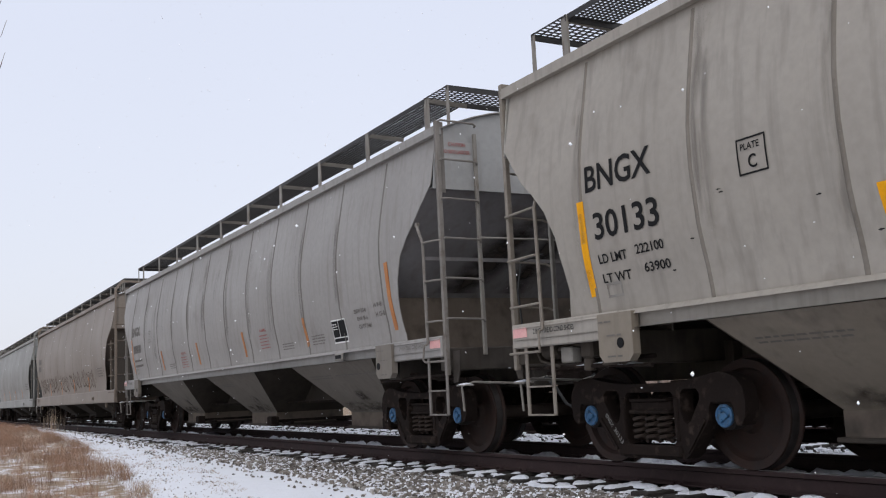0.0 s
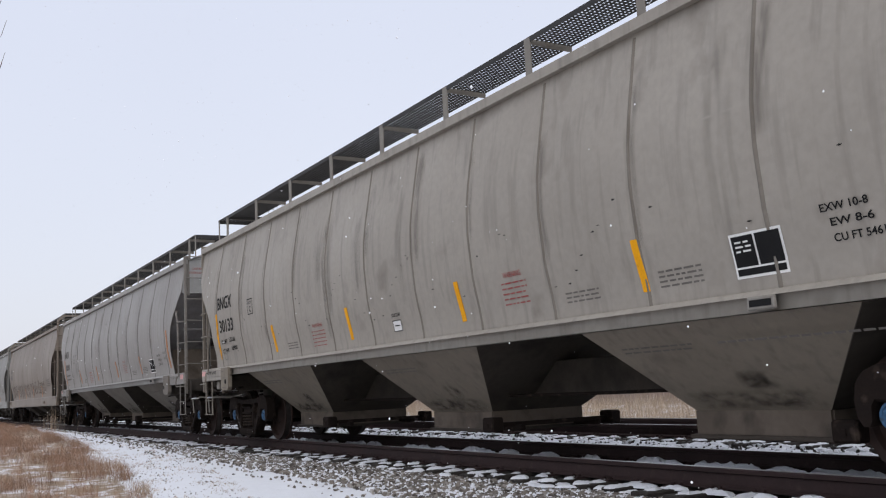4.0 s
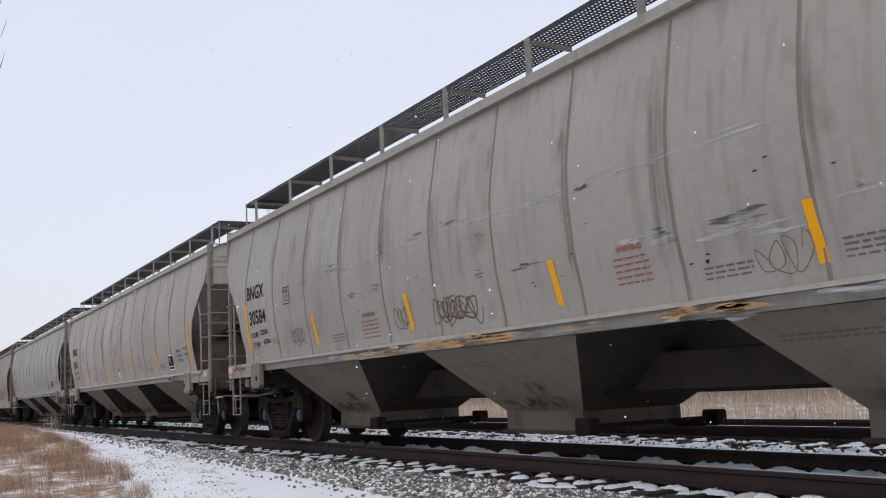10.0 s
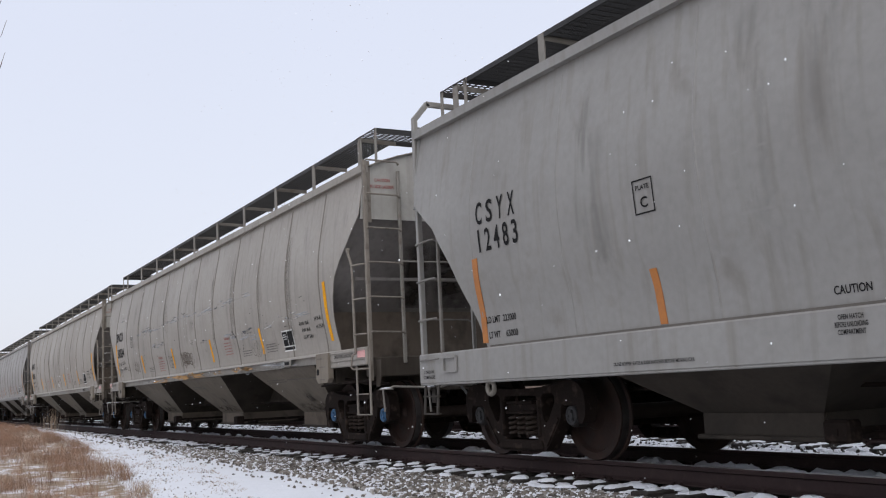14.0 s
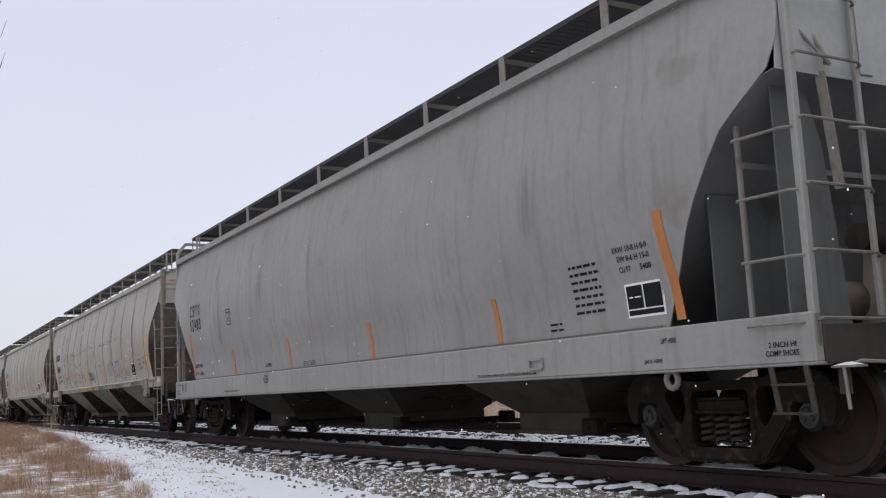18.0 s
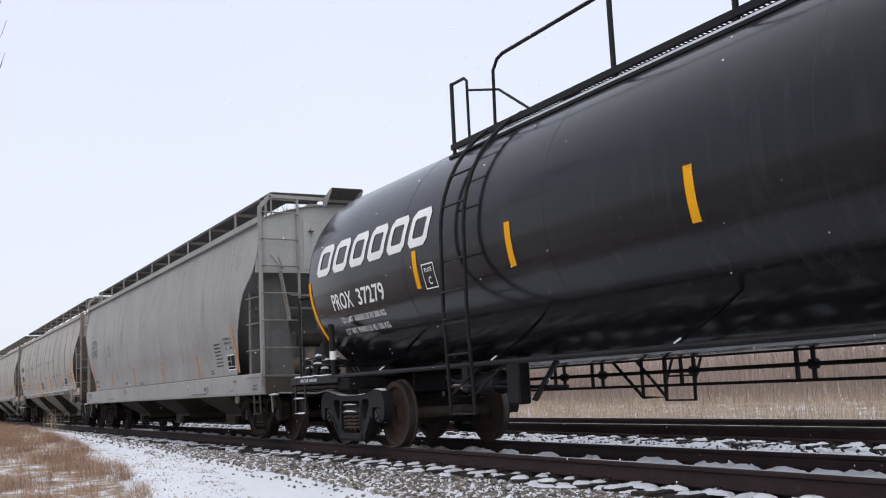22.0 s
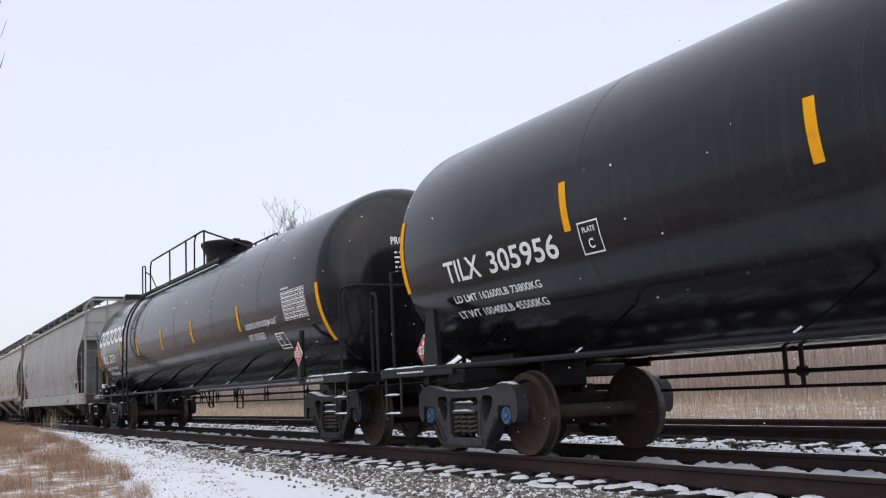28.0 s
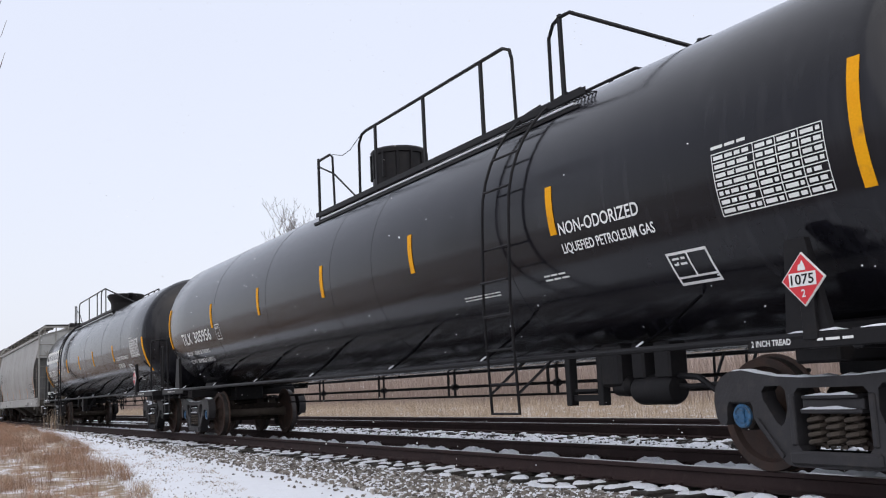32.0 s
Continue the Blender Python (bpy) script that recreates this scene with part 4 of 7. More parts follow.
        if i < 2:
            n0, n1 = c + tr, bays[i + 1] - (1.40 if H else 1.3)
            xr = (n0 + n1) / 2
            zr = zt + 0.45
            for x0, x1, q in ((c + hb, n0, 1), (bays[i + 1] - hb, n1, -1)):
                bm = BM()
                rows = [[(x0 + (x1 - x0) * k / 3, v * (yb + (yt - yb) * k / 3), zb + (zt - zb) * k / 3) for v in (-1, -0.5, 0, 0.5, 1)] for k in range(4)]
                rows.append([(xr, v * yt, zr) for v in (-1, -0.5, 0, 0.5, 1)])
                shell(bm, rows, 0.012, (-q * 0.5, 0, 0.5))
                part("bay_slope", bm, BAY_SLOPE, car, "brown grimy slope sheet with shade in its colour")
    bm = BM()
    box(bm, -7.2, 7.2, -0.2, 0.2, 0.64 if H else 0.84, 1.05, 0.02)
    part("centre_sill", bm, GRIME_SHADE, car)
    bm = BM()
    tube(bm, [(-7.0, -0.55, 0.70), (-3, -0.55, 0.66), (3, -0.55, 0.66), (7.0, -0.55, 0.70)], 0.02, 6)
    part("brake_pipe", bm, CAST, car)
    # running boards on both sides of the hatch, with supports, and the end platforms
    yo, yi = 1.20, 0.62
    for s in (-1, 1):
        bm = BM()
        grating(bm, -end + 0.82, end - 0.82, min(s * yi, s * yo), max(s * yi, s * yo), z_walk, 0.055 if H else 0.11, 11 if H else 26)
        box(bm, -end + 0.82, end - 0.82, s * yo - 0.006, s * yo + 0.006, z_walk - 0.05, z_walk + 0.005)
        rb = part("running_board", bm, GRATE, car, "open steel grating running board")
        rb["kind"] = "stuff"
        for i in range(10):
            x = -8.19 + 1.82 * i
            bm = BM()
            zr = z_eave + (z_roof - z_eave) * (1 - (yo / 1.48) ** 2)
            box(bm, x - 0.055, x + 0.055, s * yo - 0.008, s * yo + 0.008, zr - 0.02, z_walk, 0.002)
            obox(bm, (x, s * yo, z_walk - 0.03), (x, s * yi, z_walk - 0.05), 0.012, 0.06)
            part("board_support", bm, GALV, rb)
        for e in (-1, 1):
            bm = BM()
            grating(bm, min(e * (end - 0.80), e * (end - 0.20)), max(e * (end - 0.80), e * (end - 0.20)), min(s * 0.1, s * 1.22), max(s * 0.1, s * 1.22), z_walk, 0.075, 14)
            for x in (end - 0.80, end - 0.20):
                obox(bm, (e * x, s * 0.1, z_walk - 0.03), (e * x, s * 1.22, z_walk - 0.03), 0.012, 0.07)
            ep = part("end_platform", bm, GRATE, car, "steel grating end platform")
            ep["kind"] = "stuff"
            bm = BM()
            for x in (end - 0.78, end - 0.21):
                obox(bm, (e * x, s * 1.21, z_eave + 0.05), (e * x, s * 1.21, z_walk), 0.06, 0.012, (0, 1, 0))
            part("platform_bracket", bm, GALV, ep)
    running_gear(car, (-7.47, 7.47) if H else (-7.33, 7.33), "blue" if H else "grey", "dark")
    return car


# ---- pressure tank cars ----
def tank_car(kind):
    """kind 'a': walkway from the left end to a flared dome; kind 'b': ladder right of the middle, boxed dome."""
    A = kind == "a"
    R, zc = (1.49, 2.48) if A else (1.47, 2.485)
    half, depth = (9.15, 0.60) if A else (9.42, 0.62)
    car = thing("tank_car", "glossy black pressure tank car rolling on the track", "railway car", "cars of the freight train")

    def skin(x, z):
        k = max(0.0, (abs(x) - half) / depth)
        return -math.sqrt(max(R * R * (1 - k * k) - (z - zc) ** 2, 0.01))
    # shell with domed heads
    bm = BM()
    prof = [(R * math.sin(a), -half - depth * math.cos(a)) for a in [math.pi / 2 * k / 10 for k in range(1, 11)]]
    prof = prof + [(R, -half + 2 * half * k / 12) for k in range(1, 13)] + [(r, -x) for r, x in prof[::-1]][1:]
    lathe(bm, prof, 72, "x", (0, 0, zc))
    shell_ob = part("tank_shell", bm, TANK, car)
    for x in ((-6.0, -2.9, 0.4, 3.5, 6.4) if A else (-5.75, -2.6, 0.3, 1.75, 5.0)):
        bm = BM()
        lathe(bm, [(R - 0.01, x - 0.02), (R + 0.0025, x - 0.009), (R + 0.0025, x + 0.009), (R - 0.01, x + 0.02)], 72, "x", (0, 0, zc))
        part("weld_seam", bm, TANK, shell_ob)
    # stub sills, cradles, end platforms
    tc = 8.66 if A else 8.70
    le = 10.7
    for e in (-1, 1):
        def bx(b, x0, x1, *r):
            box(b, min(e * x0, e * x1), max(e * x0, e * x1), *r)
        bm = BM()
        bx(bm, tc - 0.55, le - 0.45, -0.32, 0.32, 0.74, 1.10, 0.02)
        part("stub_sill", bm, TANK_FRAME, car)
        bm = BM()
        bx(bm, tc - 0.2, tc + 0.2, -1.2, 1.2, 0.84, 1.0, 0.02)
        part("body_bolster", bm, TANK_FRAME, car)
        bm = BM()
        bx(bm, tc - 0.5, tc + 0.45, -0.72, 0.72, 1.0, 1.16, 0.02)
        part("tank_cradle", bm, TANK_FRAME, car)
        bm = BM()
        bx(bm, tc - 0.5, tc + 0.5, -0.5, 0.5, 1.0, 1.14, 0.02)
        part("draft_gear_pad", bm, TANK_FRAME, car)
        for s in (-1, 1):
            bm = BM()
            if A:
                tube(bm, [(e * 8.43, s * 1.43, 1.0), (e * 8.43, s * 1.45, 1.4), (e * 8.45, s * 1.46, 1.78)], 0.042, 10)
            else:
                prism(bm, [(e * 8.66, 1.0), (e * 9.06, 1.0), (e * 8.90, 1.72), (e * 8.72, 1.72)][::e], min(s * 1.38, s * 1.44), max(s * 1.38, s * 1.44))
            po = part("rail_stanchion", bm, TANK_FRAME, car)
            if not A or e > 0:
                continue
            bm = BM()
            lathe(bm, [(0.05, -0.06), (0.05, 0.06)], 14, "z", (e * 8.43, s * 1.4475, 1.33))
            part("stanchion_label", bm, WHITE, po, "white label round the post")
        bm = BM()
        bx(bm, tc + 0.55, le - 0.5, -1.42, 1.42, 1.0, 1.05, 0.01)
        bx(bm, tc + 0.52, tc + 0.60, -1.45, 1.45, 0.92, 1.06, 0.01)
        bx(bm, le - 0.56, le - 0.48, -1.45, 1.45, 0.92, 1.06, 0.01)
        for s in (-1, 1):
            bx(bm, tc - 0.4, le - 0.5, min(s * 1.40, s * 1.46), max(s * 1.40, s * 1.46), 0.94, 1.05, 0.01)
        part("end_platform", bm, TANK_FRAME, car, "black end platform with grit")
        for s in (-1, 1):
            bm = BM()
            x0 = e * (tc + 1.2)
            tube(bm, [(x0, s * 1.40, 1.03), (x0, s * 1.40, 2.2), (x0 + e * 0.06, s * 1.38, 2.29), (x0 + e * 0.12, s * 1.2, 2.32), (x0 + e * 0.14, s * 0.05, 2.32)], 0.022, 8)
            part("end_handrail", bm, TANK_FRAME, car)
            if not A:
                bm = BM()
                xa, xb = e * (le - 0.27), e * (le - 0.10)
                tube(bm, [(xa, s * 1.38, 1.03), (xa, s * 1.38, 2.02), (xa + e * 0.04, s * 1.38, 2.09), (xb - e * 0.04, s * 1.38, 2.09), (xb, s * 1.38, 2.02), (xb, s * 1.38, 1.03)], 0.022, 8)
                part("grab_loop", bm, TANK_FRAME, car)
            bm = BM()
            for x in (tc + 1.0, tc + 1.42):
                obox(bm, (e * x, s * 1.42, 1.0), (e * x, s * 1.42, 0.48), 0.05, 0.014, (0, 1, 0))
            for z in (0.49, 0.72):
                obox(bm, (e * (tc + 1.0), s * 1.42, z), (e * (tc + 1.42), s * 1.42, z), 0.09, 0.015)
            part("stirrup_step", bm, TANK_FRAME, car)
            if s < 0:
                for k, z in enumerate((0.498, 0.728)):
                    ledge_snow(car, e * (tc + 1.21), -1.465, -1.38, z, 0.38, 60 + k)
        coupler(car, e * le, e, CAST)
        bm = BM()
        tube(bm, [(e * (le - 0.35), -1.36, 0.55), (e * (le - 0.35), -1.38, 0.82), (e * (le - 0.33), -1.2, 0.86), (e * (le - 0.3), -0.1, 0.88)], 0.014, 6)
        part("uncoupling_lever", bm, TANK_FRAME, car)
    # side handrail pipe with stays to the shell
    for s in (-1, 1):
        bm = BM()
        tube(bm, [(-tc - 0.2, s * 1.44, 1.03), (-3, s * 1.44, 1.03), (3, s * 1.44, 1.03), (tc + 0.2, s * 1.44, 1.03)], 0.028, 8)
        hp = part("side_handrail", bm, TANK_FRAME, car)
        for k, x in enumerate((-6.9, -4.1, -1.25, 1.65, 4.3, 6.8) if A else (-8.3, -5.98, -3.4, -0.7, 2.1, 4.4, 7.0)):
            bm = BM()
            obox(bm, (x, s * 1.44, 1.03), (x + 0.25, s * 1.22, 1.25), 0.05, 0.014)
            obox(bm, (x + 0.25, s * 1.22, 1.25), (x + 0.48, s * 1.085, 1.46), 0.05, 0.014)
            st = part("rail_stay", bm, STAY_BLACK, hp)
            if s < 0:
                bm = BM()
                obox(bm, (x + 0.015, -1.435, 1.06), (x + 0.06, -1.395, 1.10), 0.045, 0.014)
                part("snow_crumb", bm, SNOW, st, "crumb of snow on the stay")
    # hanging pipe frame under the tank: paired posts with two rails
    y = 0.55
    for z, r in ((1.0, 0.018), (0.85, 0.024), (0.70, 0.018)) if A else ((0.79, 0.024), (0.645, 0.018)):
        bm = BM()
        tube(bm, [(-tc + 1.6, y, z), (0, y, z), (tc - 1.6, y, z)], r, 6)
        pf = part("brake_rod", bm, TANK_FRAME, car)
    z_mid, z_low = (0.85, 0.69) if A else (0.79, 0.635)
    for x in ((-5.65, -4.86, -3.27, -1.66, 0.75, 3.3, 5.3) if A else (-5.19, -2.36, 0.19, 2.9)):
        for d in (-0.1, 0.1):
            bm = BM()
            obox(bm, (x + d, y, 1.1), (x + d, y, z_low), 0.045, 0.02, (0, 1, 0))
            part("rod_hanger", bm, TANK_FRAME, pf)
        bm = BM()
        lathe(bm, [(0.05, -0.04), (0.05, 0.04)], 10, "x", (x + 0.1, y, z_mid))
        part("rod_collar", bm, TANK_FRAME, pf)
    if A:
        bm = BM()
        tube(bm, [(-4.55, y, 1.0), (-4.03, y, 0.57), (-3.64, y, 0.57), (-4.1, y, 0.98)], 0.02, 6)
        for x in (-4.03, -3.64):
            tube(bm, [(x, y, 1.05), (x, y, 0.56)], 0.022, 6)
        part("drain_guard", bm, TANK_FRAME, car, "small black hanging pipe guard")
    if A:
        bm = BM()
        lathe(bm, [(0.02, -0.3), (0.13, -0.28), (0.14, 0.2), (0.05, 0.25), (0.035, 0.5)], 18, "x", (-5.6, -0.5, 0.82))
        box(bm, -4.95, -4.68, -0.72, -0.55, 0.56, 1.12, 0.02)
        box(bm, -6.0, -5.84, -0.72, -0.5, 0.72, 1.12, 0.02)
        obox(bm, (-4.7, -0.5, 0.6), (-4.4, -0.3, 1.12), 0.10, 0.04)
        tube(bm, [(-6.6, -0.6, 0.92), (-5.9, -0.62, 0.80), (-5.0, -0.6, 0.76), (-4.3, -0.3, 0.74)], 0.022, 8)
        part("brake_cylinder", bm, TANK_FRAME, car, "black brake cylinder with levers")
        # brake valves, pipes and small reservoirs crowd the left platform, each capped with snow
        r = random.Random(8)
        for k, (x, y, h, rad) in enumerate(((-10.02, -1.22, 0.28, 0.05), (-9.86, -1.26, 0.15, 0.06), (-9.72, -1.16, 0.33, 0.055), (-9.55, -1.24, 0.2, 0.075), (-9.38, -1.14, 0.26, 0.05), (-9.62, -0.92, 0.30, 0.07), (-9.25, -1.25, 0.12, 0.06))):
            bm = BM()
            lathe(bm, [(rad * 0.7, 1.04), (rad * 0.7, 1.04 + h * 0.45), (rad * 1.15, 1.04 + h * 0.5), (rad * 1.15, 1.04 + h * 0.72), (rad, 1.04 + h * 0.8), (rad, 1.04 + h), (rad * 0.6, 1.05 + h)], 14, "z", (x, y, 0))
            box(bm, x - rad * 1.4, x + rad * 1.2, y - rad, y + rad * 0.8, 1.04 + h * 0.2, 1.04 + h * 0.42, 0.012)
            part("brake_valve", bm, TANK_FRAME, car, "black brake valve on the platform")
            bm = BM()
            lathe(bm, [(rad * 1.1, 1.045 + h), (rad * 1.0, 1.062 + h), (rad * 0.6, 1.078 + h), (rad * 0.2, 1.084 + h)], 12, "z", (x, y, 0))
            part("snow_cap", bm, SNOW, car, "cap of fresh snow on a valve")
        for k in range(5):
            x = -9.95 + 0.17 * k
            bm = BM()
            tube(bm, [(x, -1.30, 1.05), (x, -1.28, 1.20 + 0.05 * (k % 3)), (x + 0.12, -1.0, 1.27 + 0.04 * (k % 2)), (x + 0.16, -0.6, 1.2), (x + 0.16, -0.5, 1.05)], 0.016, 6)
            part("brake_pipe", bm, TANK_FRAME, car)
        for z in (1.22, 1.32):
            bm = BM()
            tube(bm, [(-9.98, -1.33, z), (-9.4, -1.33, z + 0.02), (-8.95, -1.30, z), (-8.8, -1.1, z - 0.05)], 0.013, 6)
            part("brake_pipe", bm, TANK_FRAME, car)
        for k, (x, yy, z, ln) in enumerate(((-9.95, -1.4, 1.052, 0.36), (-9.1, -1.38, 1.052, 0.3), (-9.5, -1.38, 1.052, 0.24))):
            ledge_snow(car, x, yy, yy + 0.14, z, ln, 90 + k)
    # brake cylinder and reservoir
    xr = 2.5 if A else 7.6 - 0.6
    if not A:
        bm = BM()
        lathe(bm, [(0.02, -0.32), (0.12, -0.30), (0.14, -0.25), (0.14, 0.2), (0.12, 0.24), (0.02, 0.26)], 20, "x", (xr - 0.5, -0.75, 0.68))
        br = part("air_reservoir", bm, TANK_FRAME, car, "black cylindrical air reservoir")
        bm = BM()
        for dx, w in ((-0.22, 0.18), (0.12, 0.22)):
            box(bm, xr - 0.48 + dx - w / 2, xr - 0.48 + dx + w / 2, -0.85, -0.62, 0.78, 1.12, 0.02)
        part("reservoir_strap", bm, TANK_FRAME, br)
        bm = BM()
        box(bm, 5.06, 5.15, -0.80, -0.70, 0.54, 1.12, 0.008)
        box(bm, 5.60, 5.69, -0.80, -0.70, 0.54, 1.12, 0.008)
        box(bm, 5.15, 5.60, -0.77, -0.72, 0.585, 0.65, 0.006)
        box(bm, 5.20, 5.55, -0.78, -0.73, 0.68, 0.71, 0.004)
        part("valve_bracket", bm, TANK_FRAME, car, "black open hanging bracket")
        bm = BM()
        box(bm, 5.74, 6.05, -0.86, -0.62, 0.72, 1.14, 0.03)
        lathe(bm, [(0.03, -0.12), (0.09, -0.10), (0.10, 0.08), (0.05, 0.12)], 14, "x", (5.98, -0.74, 0.72))
        part("brake_valve", bm, TANK_FRAME, car, "black brake valve under the tank")
        bm = BM()
        tube(bm, [(5.7, -0.74, 0.74), (6.2, -0.74, 0.74), (6.9, -0.74, 0.70), (7.5, -0.7, 0.72)], 0.024, 8)
        tube(bm, [(6.75, -0.74, 0.80), (7.0, -0.74, 0.78), (7.3, -0.74, 0.60), (7.7, -0.74, 0.62)], 0.03, 8)
        part("brake_lever", bm, TANK_FRAME, car)
    # top walkway with handrails and dome
    yr0, zr = (0.88, 4.62) if A else (0.98, 4.61)
    if A:
        w0, w1, dome_x = -5.65, 2.1, -0.3
        posts = [-5.6, -2.4, -0.77, 0.85]
    else:
        w0, w1, dome_x = -1.30, 6.0, -0.2
        posts = [-1.19, 1.02, 2.52, 4.0, 5.62]
    ye = yr0 + 0.02
    zw = zc + math.sqrt(R * R - ye * ye) + 0.10
    for s in (-1, 1):
        bm = BM()
        yi = ye - 0.36
        grating(bm, w0, w1, min(s * yi, s * ye), max(s * yi, s * ye), zw + 0.02, 0.06, 6)
        for y, z, h in ((ye, zw + 0.02, 0.07), (yi, zw + 0.02, 0.05)):
            obox(bm, (w0, s * y, z), (w1, s * y, z), 0.014, h)
        wk = part("top_walkway", bm, TANK_FRAME, car, "black steel walkway along the tank top")
        bm = BM()
        zs2 = zc + math.sqrt(R * R - (ye + 0.05) ** 2)
        obox(bm, (w0 + 0.05, s * (ye + 0.05), zs2 + 0.012), (w1 - 0.05, s * (ye + 0.05), zs2 + 0.012), 0.035, 0.035)
        part("shell_rail", bm, TANK_FRAME, wk)
        bm = BM()
        zs3 = zc + math.sqrt(R * R - (ye - 0.02) ** 2)
        obox(bm, (w0 + 0.2, s * (ye - 0.02), zs3 + 0.012), (w1 - 0.2, s * (ye - 0.02), zs3 + 0.012), 0.07, 0.022)
        part("snow_line", bm, SNOW, wk, "line of snow lodged under the walkway")
        for i in range(6):
            x = w0 + 0.3 + (w1 - w0 - 0.6) * i / 5
            bm = BM()
            zz = zc + math.sqrt(R * R - ye * ye)
            box(bm, x - 0.05, x + 0.05, min(s * (ye - 0.1), s * ye), max(s * (ye - 0.1), s * ye), zz - 0.03, zw - 0.05, 0.005)
            part("walkway_bracket", bm, TANK_FRAME, wk)
        yr = s * yr0
        for x in posts:
            bm = BM()
            obox(bm, (x, yr, zw - 0.08), (x, yr, zr), 0.05, 0.03, (0, 1, 0))
            part("rail_post", bm, TANK_FRAME, wk)
        bm = BM()
        if A:
            tube(bm, [(-4.62, yr, zw), (-4.60, yr, zr - 0.14), (-4.50, yr, zr - 0.03), (-4.38, yr, zr), (posts[1], yr, zr), (posts[2], yr, zr), (0.72, yr, zr), (0.85, yr, zr - 0.01), (1.0, yr * 0.95, zr - 0.07), (2.5, yr * 0.3, zc + R + 0.02)], 0.022, 6)
            tube(bm, [(-0.0, yr, zw), (0.02, yr, zr - 0.16), (0.12, yr, zr - 0.04), (0.24, yr, zr)], 0.02, 6)
            tube(bm, [(posts[0], yr, zr - 0.02), (posts[0] + 0.32, yr, zr - 0.03), (posts[0] + 0.38, yr, zr - 0.08), (posts[0] + 0.38, yr, zw)], 0.02, 6)
            tube(bm, [(posts[0] + 0.38, yr, zr - 0.20), (-4.5, yr, zr - 0.40), (-3.84, yr, zw + 0.02)], 0.016, 6)
        else:
            tube(bm, [(0.42, yr, zw), (0.44, yr, zr - 0.14), (0.55, yr, zr - 0.02), (0.7, yr, zr), (4.5, yr, zr), (4.64, yr, zr - 0.06), (4.68, yr, zr - 0.18), (4.7, yr, zw)], 0.022, 6)
            tube(bm, [(posts[0], yr, zr - 0.04), (-0.70, yr, zr - 0.04), (-0.60, yr, zr - 0.10), (-0.56, yr, zw)], 0.02, 6)
            tube(bm, [(5.40, yr, zw), (5.41, yr, zr - 0.20), (5.5, yr, zr - 0.07), (5.62, yr, zr - 0.03), (5.8, yr, zr - 0.04), (6.8, yr * 0.3, zc + R + 0.0)], 0.022, 6)
            tube(bm, [(posts[0], yr, zr - 0.13), (-0.56, yr, zr - 0.38), (0.28, yr, zw + 0.03)], 0.014, 6)
            tube(bm, [(-0.6, yr, zr - 0.06), (-0.2, yr, zr - 0.17), (0.1, yr, zr - 0.15), (0.5, yr, zr - 0.02)], 0.006, 5)
        part("top_handrail", bm, TANK_FRAME, car)
    bm = BM()
    if A:
        lathe(bm, [(0.50, zc + R - 0.15), (0.50, 4.20), (0.52, 4.26), (0.62, 4.44), (0.62, 4.50), (0.57, 4.53), (0.1, 4.55)], 36, "z", (dome_x, 0, 0))
        for k in (-1, 1):
            prism(bm, [(dome_x + k * 0.60, 4.34), (dome_x + k * 0.80, 4.40), (dome_x + k * 0.86, 4.48), (dome_x + k * 0.80, 4.52), (dome_x + k * 0.60, 4.50)][::k], -0.07, 0.07)
    else:
        lathe(bm, [(0.43, zc + R - 0.15), (0.43, 4.48), (0.455, 4.49), (0.455, 4.55), (0.43, 4.58), (0.1, 4.60)], 36, "z", (dome_x, 0, 0))
    dome = part("valve_dome", bm, TANK_FRAME, car, "round black valve housing on the tank top")
    if not A:
        for k in range(12):
            a = 2 * math.pi * k / 12
            bm = BM()
            box(bm, dome_x + 0.44 * math.cos(a) - 0.02, dome_x + 0.44 * math.cos(a) + 0.02, 0.44 * math.sin(a) - 0.02, 0.44 * math.sin(a) + 0.02, 4.1, 4.52)
            part("dome_rib", bm, TANK_FRAME, dome)
    # ladders over the shoulder of the tank
    lx = -4.53 if A else 5.06
    for s in (-1, 1):
        off = 0.10 if A else 0.09
        ld = None
        for x in (lx - 0.26, lx + 0.26):
            pts = [(x, s * 1.56, 0.49), (x, s * 1.60, 1.6)]
            for k in range(9):
                a = math.pi / 2 * (0.98 - k * 0.085)
                pts.append((x, s * (R + off) * math.sin(a), zc + (R + off) * math.cos(a)))
            bm = BM()
            tube(bm, pts, 0.024 if A else 0.017, 6)
            ld = part("ladder_rail", bm, TANK_FRAME, car, "curved black ladder rail")
        zl = [(1.56, 0.50), (1.57, 0.80), (1.58, 1.15), (1.60, 1.50), (1.62, 1.85), ((R + off), 2.2)]
        for k in range(5):
            a = math.pi / 2 * (0.86 - k * 0.16)
            zl.append(((R + off) * math.sin(a), zc + (R + off) * math.cos(a)))
        for yy, z in zl:
            bm = BM()
            tube(bm, [(lx - 0.26, s * yy, z), (lx + 0.26, s * yy, z)], 0.013, 6)
            part("ladder_rung", bm, TANK_FRAME, car)
        bm = BM()
        obox(bm, (lx - 0.26, s * 1.56, 0.70), (lx + 0.15, s * 1.35, 1.05), 0.03, 0.02)
        obox(bm, (lx + 0.26, s * 1.56, 0.70), (lx + 0.65, s * 1.35, 1.05), 0.03, 0.02)
        part("ladder_stay", bm, TANK_FRAME, ld)
    running_gear(car, (-tc, tc), "grey" if A else "blue", "black" if A else "grey", True, 5 if A else 50)
